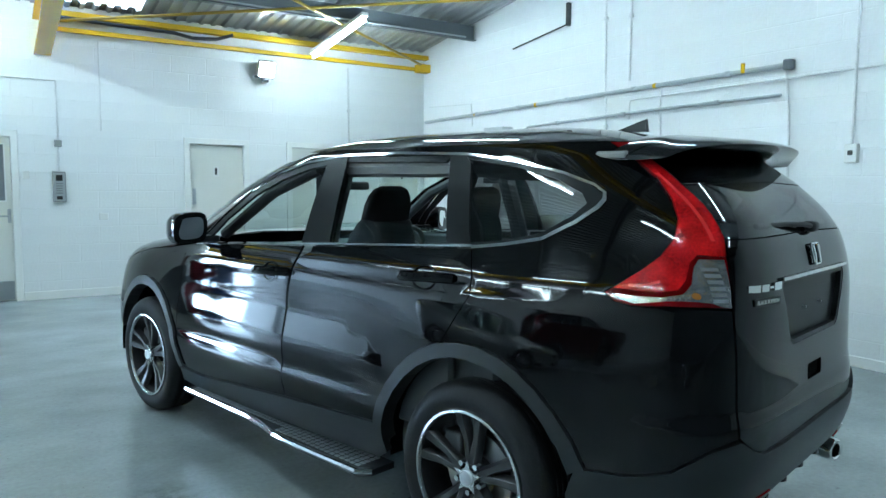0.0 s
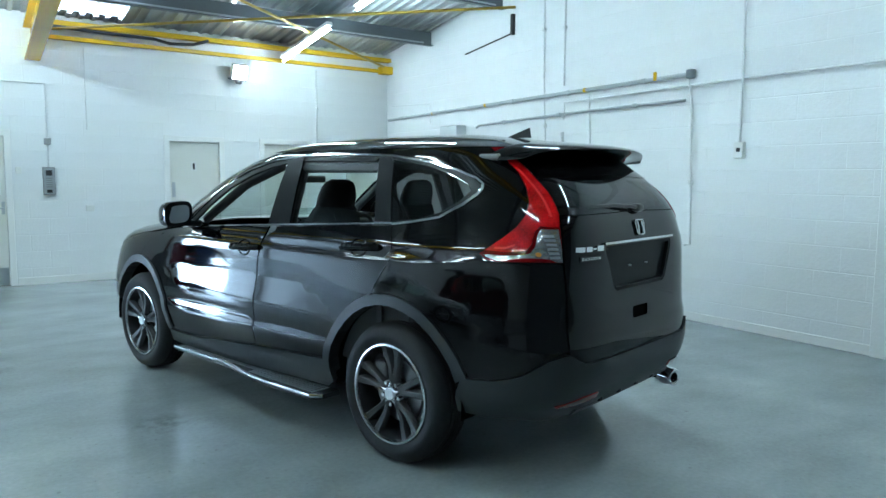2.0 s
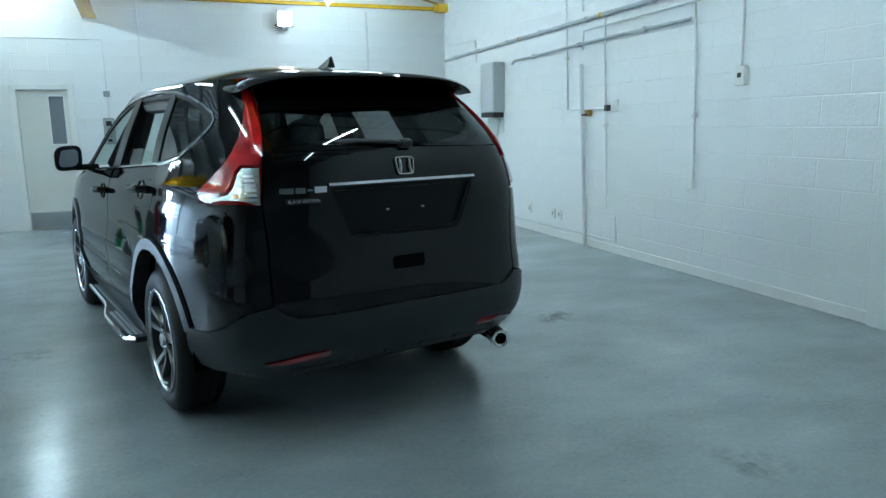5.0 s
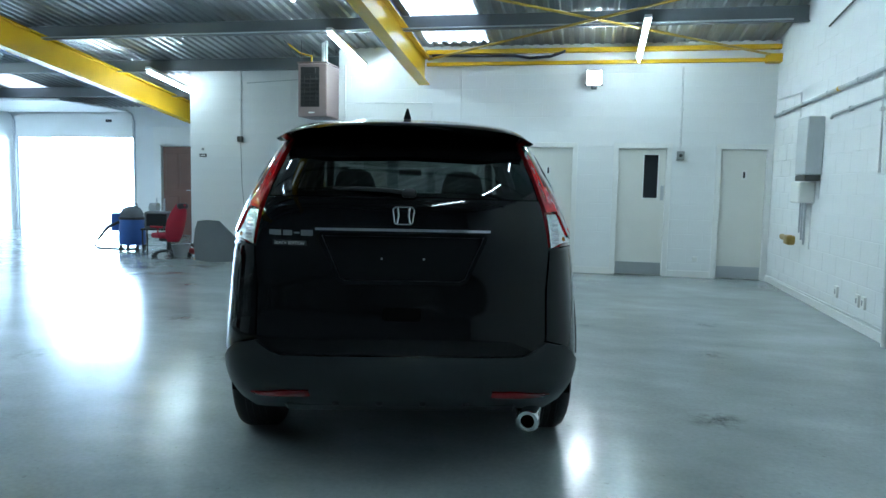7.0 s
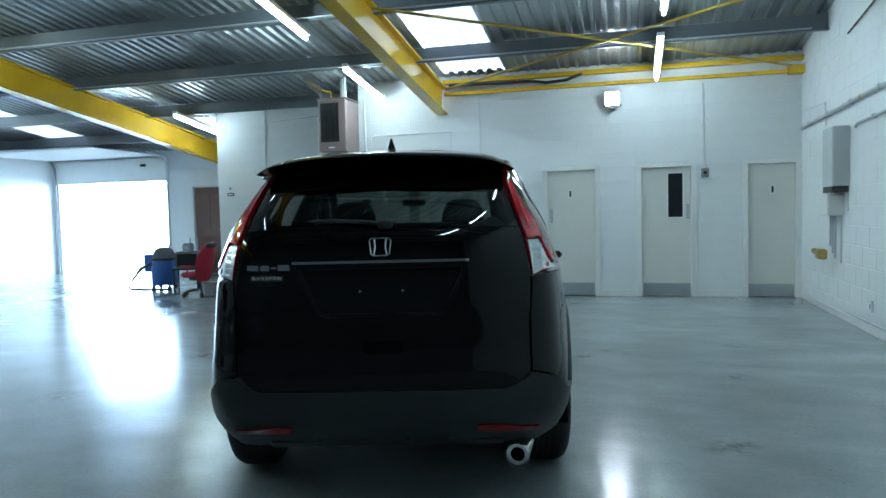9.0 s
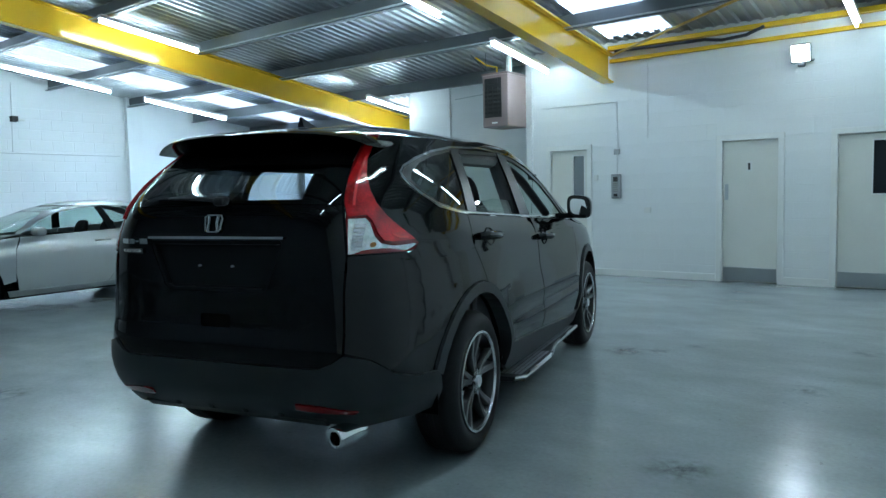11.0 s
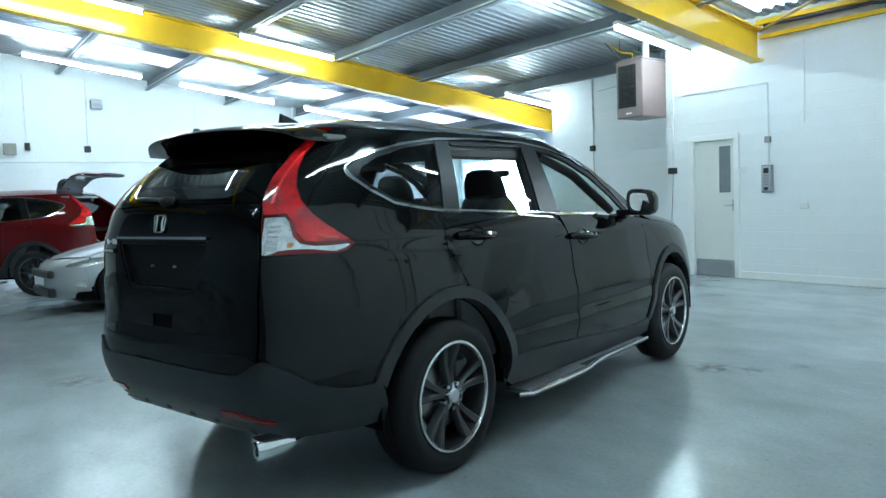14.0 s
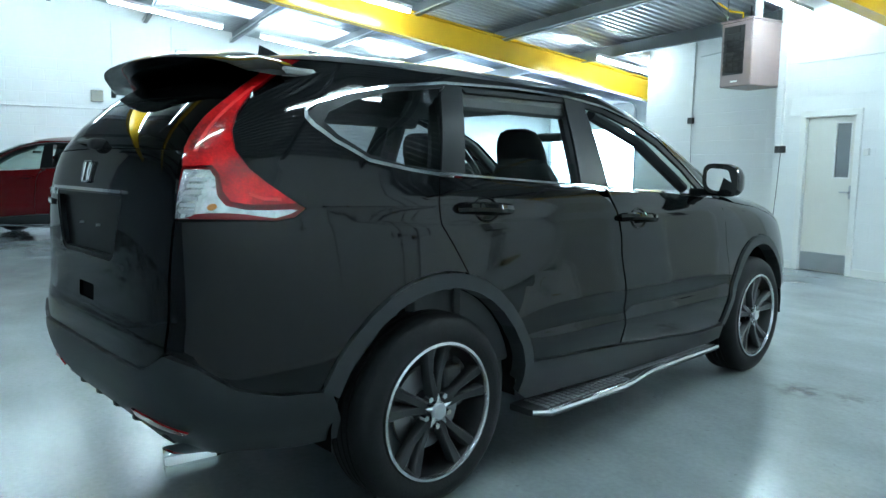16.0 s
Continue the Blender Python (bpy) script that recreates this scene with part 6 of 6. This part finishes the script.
bd = thing("leaning_board", pose(-3.95, 6.64, 0, 0, 0, 8), "dark grey board with cut corners propped on the floor", "board")
bm = bmesh.new()
out = [(-0.29, 0.03), (-0.36, 0.3), (-0.36, 0.5), (-0.33, 0.64), (-0.18, 0.66), (0.02, 0.65), (0.29, 0.42), (0.40, 0.2), (0.36, 0.02), (-0.03, 0.0)]
fr = [bm.verts.new((x, 0.3 * z + 0.02 * math.sin(9 * x), z)) for x, z in out]
bk = [bm.verts.new((x, 0.03 + 0.3 * z + 0.02 * math.sin(9 * x), z)) for x, z in out]
bm.faces.new(fr), bm.faces.new(list(reversed(bk)))
for i in range(len(out)):
    bm.faces.new((fr[i], fr[(i + 1) % len(out)], bk[(i + 1) % len(out)], bk[i]))
part("board", bm, GREYCARD, bd)
part("prop", rod((0, 0.45, 0.0), (0, 0.2, 0.52), 0.012), STEEL, bd)
bk = thing("bucket", pose(-4.855, 7.19, 0), "pale grey plastic bucket on the floor", "bucket")
part("pail", lathe([(0.0, 0.001), (0.0, 0.125), (0.2, 0.15), (0.212, 0.158), (0.2, 0.142), (0.02, 0.115)], 28), PLASTICGREY, bk, smooth=True).matrix_basis = pose(0, 0, 0, 0, -90, 0)
part("bail", tube([(0.15 * math.cos(math.pi * k / 8), 0, 0.2 - 0.09 * math.sin(math.pi * k / 8)) for k in range(9)], 0.004), ALU, bk)
tj = thing("trolley_jack", pose(-4.53, 7.19, 0, 0, 0, 60), "low red trolley jack on the floor", "jack")
part("body", blob((0, 0, 0.1), (0.16, 0.4, 0.1), 0.03), mat("red_enamel", (0.3, 0.012, 0.012), 0.4), tj, smooth=True)
part("arm", blob((0, 0.08, 0.17), (0.07, 0.28, 0.05), 0.015, turn=pose(0, 0, 0, 14, 0, 0)), DARKMETAL, tj)
for x in (-0.1, 0.1):
    for y in (-0.15, 0.15):
        part("wheel", rod((x - 0.015, y, 0.04), (x + 0.015, y, 0.04), 0.04, sides=14), DARKMETAL, tj)
CARD = mat("brown_cardboard", (0.34, 0.24, 0.15), 0.8, vary=0.1, scale=8)
bx = thing("flat_carton", pose(-4.3, 6.99, 0, 0, 0, 20), "flattened brown carton on the floor", "carton")
part("lower_flap", box(-0.16, 0.16, -0.11, 0.11, 0, 0.03, 0.004), CARD, bx)
part("upper_flap", box(-0.13, 0.15, -0.09, 0.1, 0.031, 0.06, 0.004), CARD, bx)
gm = thing("round_vacuum", pose(-3.585, 7.56, 0, 0, 0, 10), "small round green vacuum cleaner with a black head", "vacuum")
part("drum", lathe([(0.03, 0.001), (0.03, 0.12), (0.05, 0.14), (0.16, 0.15), (0.27, 0.15), (0.27, 0.001)], 28), GREEN, gm, smooth=True).matrix_basis = pose(0, 0, 0, 0, -90, 0)
part("head", lathe([(0.27, 0.001), (0.27, 0.158), (0.3, 0.16), (0.36, 0.15), (0.42, 0.11), (0.44, 0.06), (0.44, 0.001)], 28), BLACK, gm, smooth=True).matrix_basis = pose(0, 0, 0, 0, -90, 0)
part("carry_handle", tube([(-0.09, 0, 0.42), (-0.07, 0, 0.49), (0.07, 0, 0.49), (0.09, 0, 0.42)], 0.012), BLACK, gm, smooth=True)
for k in range(4):
    a = math.pi / 4 + k * math.pi / 2
    part("castor", rod((0.11 * math.cos(a) - 0.015, 0.11 * math.sin(a), 0.02), (0.11 * math.cos(a) + 0.015, 0.11 * math.sin(a), 0.02), 0.02, sides=12), BLACK, gm)


def crumpled(m, w, d, h, seed, label):
    """A loose cloth or sheet lying in folds."""
    rng = random.Random(seed)
    n = 9
    bm = bmesh.new()
    grid = [[bm.verts.new((w * (i / n - 0.5) + rng.uniform(-0.01, 0.01), d * (j / n - 0.5) + rng.uniform(-0.01, 0.01), 0.004 + h * rng.random() ** 2 * (1 if 0 < i < n and 0 < j < n else 0.15))) for j in range(n + 1)] for i in range(n + 1)]
    for i in range(n):
        for j in range(n):
            bm.faces.new((grid[i][j], grid[i + 1][j], grid[i + 1][j + 1], grid[i][j + 1]))
    ob = part("cloth", bm, PLASTICWHITE, None, smooth=True)
    ob.matrix_world = m
    tagged(ob, label, "cloth")
    return ob


crumpled(pose(-3.335, 6.95, 0, 0, 0, 15), 0.42, 0.3, 0.03, 3, "white paper sheet lying flat on the floor")
crumpled(pose(-3.59, 7.2, 0, 0, 0, 50), 0.3, 0.22, 0.14, 5, "crumpled white cloth heaped on the floor")

# ---- silver hatchback ----
HATCH = Shell(
    ((0.16, 0.72), (0.3, 0.8), (0.5, 0.835), (0.7, 0.84), (0.83, 0.828), (0.92, 0.795), (1.05, 0.735), (1.2, 0.65), (1.33, 0.555), (1.38, 0.5)),
    ((0.16, -0.58), (0.35, -0.7), (0.6, -0.735), (0.85, -0.72), (0.95, -0.68), (1.05, -0.6), (1.15, -0.46), (1.3, -0.1), (1.38, 0.15)),
    ((0.16, 3.36), (0.35, 3.47), (0.55, 3.48), (0.68, 3.42), (0.78, 3.2), (0.86, 2.9), (0.93, 2.55), (0.98, 2.34), (1.1, 2.02), (1.25, 1.58), (1.33, 1.3), (1.38, 1.05)),
    1.1, 4.2, 3.6)


def hatchback(m):
    S = HATCH
    car = thing("silver_hatchback", m, "silver metallic hatchback car with bright alloy wheels", "car")
    side = lambda pts, **k: [S.side(y, z) for y, z in dense(pts, **k)]
    tail = lambda pts, **k: [S.rear(x, z) for x, z in dense(pts, **k)]
    glass = [(1.98, 0.985), (1.72, 1.14), (1.45, 1.245), (1.15, 1.3), (0.8, 1.325), (0.35, 1.305), (0.0, 1.235), (-0.22, 1.15), (-0.3, 1.09), (-0.2, 1.06), (0.5, 1.02), (1.2, 0.98)]
    for flip in (False, True):
        sx = -1 if flip else 1

        def put(nm, loop, material, holes=(), lift=0.0, label="", parent=car, **k):
            return sheet_part(nm, sheet_on(S, loop, holes, lift, flip=flip, grid=0.06, **k), material, parent, label)

        door = put("door", side([(0.75, 1.0), (2.02, 0.955), (2.12, 0.8), (2.14, 0.5), (2.1, 0.27), (0.9, 0.27), (0.75, 0.5)], closed=True), PAINTSILVER)
        put("rear_quarter", side([(0.75, 1.0), (-0.2, 1.06), (-0.31, 1.09), (-0.23, 1.16), (0.0, 1.245), (0.35, 1.315), (0.35, 1.36), (-0.05, 1.3), (-0.3, 1.2)]) + tail([(0.5, 1.1), (0.6, 0.95), (0.62, 0.5)]) + side([(-0.55, 0.3), (-0.36, 0.3)]) + side(arc(0, 0.32, 0.36, 178, 5)) + side([(0.36, 0.27), (0.9, 0.27), (0.75, 0.5)])[1:-1], PAINTSILVER)
        put("front_wing", side([(2.02, 0.955), (2.35, 0.93), (2.7, 0.86), (3.0, 0.76), (3.1, 0.6), (3.03, 0.35)]) + side(arc(2.64, 0.32, 0.36, 8, 172)) + side([(2.14, 0.4), (2.14, 0.5), (2.12, 0.8)]), PAINTSILVER)
        put("roof_side", side([(0.35, 1.36), (0.35, 1.315), (0.8, 1.337), (1.15, 1.312), (1.45, 1.257), (1.72, 1.152), (2.0, 0.985), (2.06, 0.99), (1.8, 1.15), (1.5, 1.275), (1.2, 1.335), (0.8, 1.375)], closed=True), PAINTSILVER, gap=0)
        put("side_glass", side(glass, closed=True), GLASS, gap=0, lift=-0.004, rim=0)
        put("door_post", side([(0.72, 1.005), (0.84, 1.0), (0.92, 1.318), (0.82, 1.326)], closed=True), SATIN, gap=0, lift=0.0)
        put("headlamp", side([(2.75, 0.70), (2.78, 0.74), (3.0, 0.735), (3.25, 0.68), (3.3, 0.64), (3.1, 0.63)], closed=True), LENSCLEAR, lift=0.006, gap=0, label="clear slanted headlamp")
        put("fog_lamp", side([(3.2, 0.4), (3.12, 0.47), (3.08, 0.36)], closed=True), LENSCLEAR, lift=0.008, gap=0)
        put("sill_trim", side([(0.38, 0.28), (2.24, 0.28), (2.2, 0.2), (0.42, 0.2)], closed=True), PAINTSILVER, lift=0.006)
        put("tail_lamp", tail([(0.42, 0.93), (0.6, 0.93)]) + side([(-0.5, 0.95), (-0.45, 1.0)]) + tail([(0.55, 1.02), (0.42, 1.0)]), LENSRED, lift=0.006, gap=0)
        part("door_handle", tube([(sx * 0.825, 0.86, 0.86), (sx * 0.86, 0.9, 0.865), (sx * 0.86, 1.05, 0.86), (sx * 0.83, 1.09, 0.855)], 0.016), PAINTSILVER, door, smooth=True)
        mi = part("door_mirror", blob((sx * 0.88, 1.86, 1.02), (0.2, 0.13, 0.12), 0.045), PAINTSILVER, car, smooth=True)
        part("mirror_arm", box(min(sx * 0.74, sx * 0.82), max(sx * 0.74, sx * 0.82), 1.83, 1.9, 0.965, 0.99), BLACK, mi)
        for y in (0.0, 2.64):
            wheel(car, sx, y, False, 0.318, 0.21, 0.226, 0.815, "wide")
            bm = bmesh.new()
            ring = [[bm.verts.new((sx * x, y + 0.365 * math.cos(a), 0.32 + 0.365 * math.sin(a))) for a in [radians(-20 + 220 * k / 16) for k in range(17)]] for x in (0.79, 0.5)]
            for k in range(16):
                bm.faces.new((ring[0][k], ring[0][k + 1], ring[1][k + 1], ring[1][k]))
            cap = bm.verts.new((sx * 0.5, y, 0.35))
            for k in range(16):
                bm.faces.new((ring[1][k], ring[1][k + 1], cap))
            part("wheel_arch_liner", bm, LINER, car)
        seat(car, sx * 0.34, 0.85, 0.38, 18, 0.46, 0.55)
    qc = S.rear(0.0, 0.8)[0]
    full = lambda pts: pts + [(2 * qc - q, z) for q, z in reversed(pts)][1:-1]
    sheet_part("rear_bumper", sheet_on(S, full(tail([(0.0, 0.26), (0.5, 0.26)]) + side([(-0.55, 0.3), (-0.58, 0.5)]) + tail([(0.6, 0.62), (0.0, 0.62)])), lift=0.008, grid=0.07), PAINTSILVER, car)
    sheet_part("hatch", sheet_on(S, full(tail([(0.0, 0.625), (0.6, 0.625), (0.58, 0.95), (0.5, 1.1), (0.0, 1.1)])), grid=0.07), PAINTSILVER, car)
    sheet_part("rear_glass", sheet_on(S, full(tail([(0.0, 1.1), (0.49, 1.1), (0.4, 1.3), (0.0, 1.34)])), grid=0.07, gap=0, rim=0), PRIVACY, car)
    part("rear_spoiler", blob((0, -0.42, 1.13), (1.0, 0.12, 0.035), 0.012), DARKMETAL, car, smooth=True)
    sheet_part("bonnet", sheet_on(S, [(0.0, 0.72)] + side([(3.02, 0.757), (2.7, 0.862), (2.35, 0.932), (2.06, 0.985)]) + [(0.0, 0.985)], both=True, grid=0.07, gap=0.001), PAINTSILVER, car)
    fb = sheet_part("front_bumper", sheet_on(S, dense([(0.0, 0.2), S.side(3.0, 0.22)], 0.1) + side([(3.03, 0.35), (3.1, 0.6), (3.02, 0.752)]) + [(0.0, 0.715)], both=True, grid=0.07, gap=0.001), PAINTSILVER, car)
    part("grille", box(-0.5, 0.5, 3.42, 3.5, 0.5, 0.6, 0.02), BLACK, fb)
    part("lower_intake", box(-0.45, 0.45, 3.4, 3.5, 0.24, 0.36, 0.02), BLACK, fb)
    part("blank_plate", box(-0.26, 0.26, 3.5, 3.512, 0.4, 0.5, 0.003), PLASTICWHITE, fb)
    sheet_part("windscreen", sheet_on(S, [(0.0, 0.99)] + side([(2.06, 0.99), (1.8, 1.15), (1.5, 1.275), (1.2, 1.335)]) + [(0.0, 1.365)], both=True, grid=0.07, gap=0, rim=0), GLASS, car)
    bm = bmesh.new()
    rim_pts = [S.at(S.q[-1] * k / 64, 1.345) for k in range(64)]
    rings = [[bm.verts.new((s * p.x, 0.62 + s * (p.y - 0.62), 1.345 + 0.07 * (1 - s ** 2.4))) for p in rim_pts] for s in (1.0, 0.93, 0.8, 0.6, 0.3)]
    for a, b in zip(rings, rings[1:]):
        for k in range(64):
            bm.faces.new((a[k], a[(k + 1) % 64], b[(k + 1) % 64], b[k]))
    bm.faces.new(rings[-1])
    part("roof", bm, PAINTSILVER, car, smooth=True)
    part("underbody", box(-0.7, 0.7, -0.55, 3.2, 0.17, 0.3, 0.03), LINER, car)
    part("cabin_tub", box(-0.72, 0.72, -0.45, 2.1, 0.3, 0.93, 0.02), LINER, car)
    part("engine_block", box(-0.6, 0.6, 2.1, 3.2, 0.3, 0.68, 0.02), LINER, car)
    return car


hatchback(pose(-6.175, 2.93, 0, 0, 0, 184) @ Matrix.Scale(0.93, 4))
estate_car("red_estate_car", pose(-8.88, 0.375, 0, 0, 0, 146.3), PAINTRED, "glossy red five-door estate car with its tailgate raised", open_tail=True, open_windows=False)


# ---- painted blockwork, laid last ----
def block_mesh(name, w, h, d=0.0017, b=0.0045):
    """One painted block's face: a shallow slab with worn edges, lying in x and z, facing -y."""
    x, z = w / 2, h / 2
    vs = [(-x, 0, -z), (x, 0, -z), (x, 0, z), (-x, 0, z), (-x + b, -d, -z + b), (x - b, -d, -z + b), (x - b, -d, z - b), (-x + b, -d, z - b)]
    me = bpy.data.meshes.new(name)
    me.from_pydata(vs, [], [(4, 5, 6, 7), (0, 1, 5, 4), (1, 2, 6, 5), (2, 3, 7, 6), (3, 0, 4, 7)])
    me.materials.append(WHITE)
    return me


COURSE, LONG, JOINT = 0.2155, 0.44, 0.005
BLOCKS = {}


def block_runs(a0, a1, z1, holes):
    """Blocks (start, end, low, high) in stretcher bond between a0 and a1, cut at the openings."""
    rng = random.Random(7)
    for c in range(int(z1 / COURSE)):
        lo, hi = c * COURSE + JOINT, (c + 1) * COURSE
        spans = [(a0, a1)]
        for ha, hb, h0, h1 in holes:
            if h0 < hi and h1 > lo:
                spans = [s for p, q in spans for s in ((p, min(q, ha)), (max(p, hb), q)) if s[1] - s[0] > 0.03]
        for p, q in spans:
            x = a0 - LONG * (0.5 if c % 2 else 0.0)
            while x < q:
                s, e = max(x, p), min(x + LONG - JOINT, q)
                if e - s > 0.04:
                    yield s, e, lo, hi
                x += LONG


def lay(wall, runs, place, near):
    """Lays blocks as parts of a wall, joining those that are not near."""
    rest, rn = [], []
    made = 0
    for s, e, lo, hi in runs:
        w = round(e - s, 2)
        if near(s, e) and made < 300:
            me = BLOCKS.setdefault((w, round(hi - lo, 3)), None) or block_mesh("block", e - s, hi - lo)
            BLOCKS[(w, round(hi - lo, 3))] = me
            ob = new("block", me)
            ob.matrix_world = place((s + e) / 2, (lo + hi) / 2)
            ob.parent = wall
            made += 1
        else:
            m = place((s + e) / 2, (lo + hi) / 2)
            x, z, d, b = (e - s) / 2, (hi - lo) / 2, 0.0024, 0.0045
            base = len(rest)
            rest += [m @ Vector(v) for v in ((-x, 0, -z), (x, 0, -z), (x, 0, z), (-x, 0, z), (-x + b, -d, -z + b), (x - b, -d, -z + b), (x - b, -d, z - b), (-x + b, -d, z - b))]
            rn += [[base + i for i in f] for f in ((4, 5, 6, 7), (0, 1, 5, 4), (1, 2, 6, 5), (2, 3, 7, 6), (3, 0, 4, 7))]
    if rest:
        me = bpy.data.meshes.new("far_blocks")
        me.from_pydata(rest, [], rn)
        me.materials.append(WHITE)
        ob = new("far_blocks", me)
        ob.parent = wall
        tagged(ob, kind="stuff")


frames = [(a - 0.06, b + 0.06, 0, 1.99) for a, b in DOORS.values()]
lay(bpy.data.objects["wall_back"], block_runs(STEPX, RIGHT, 3.25, frames), lambda a, z: pose(a, BACK, z), lambda s, e: True)
lay(bpy.data.objects["wall_right"], block_runs(-6.0, BACK - 0.02, 4.6, []), lambda a, z: pose(RIGHT, a, z, 0, 0, -90), lambda s, e: -1.0 < s < 6.5)
lay(bpy.data.objects["wall_recess"], block_runs(BLOCKX, STEPX, 3.2, []), lambda a, z: pose(a, RECESS, z), lambda s, e: True)
lay(bpy.data.objects["wall_left"], block_runs(-5.0, 12.6, 3.4, []), lambda a, z: pose(LEFT, a, z, 0, 0, 90), lambda s, e: False)
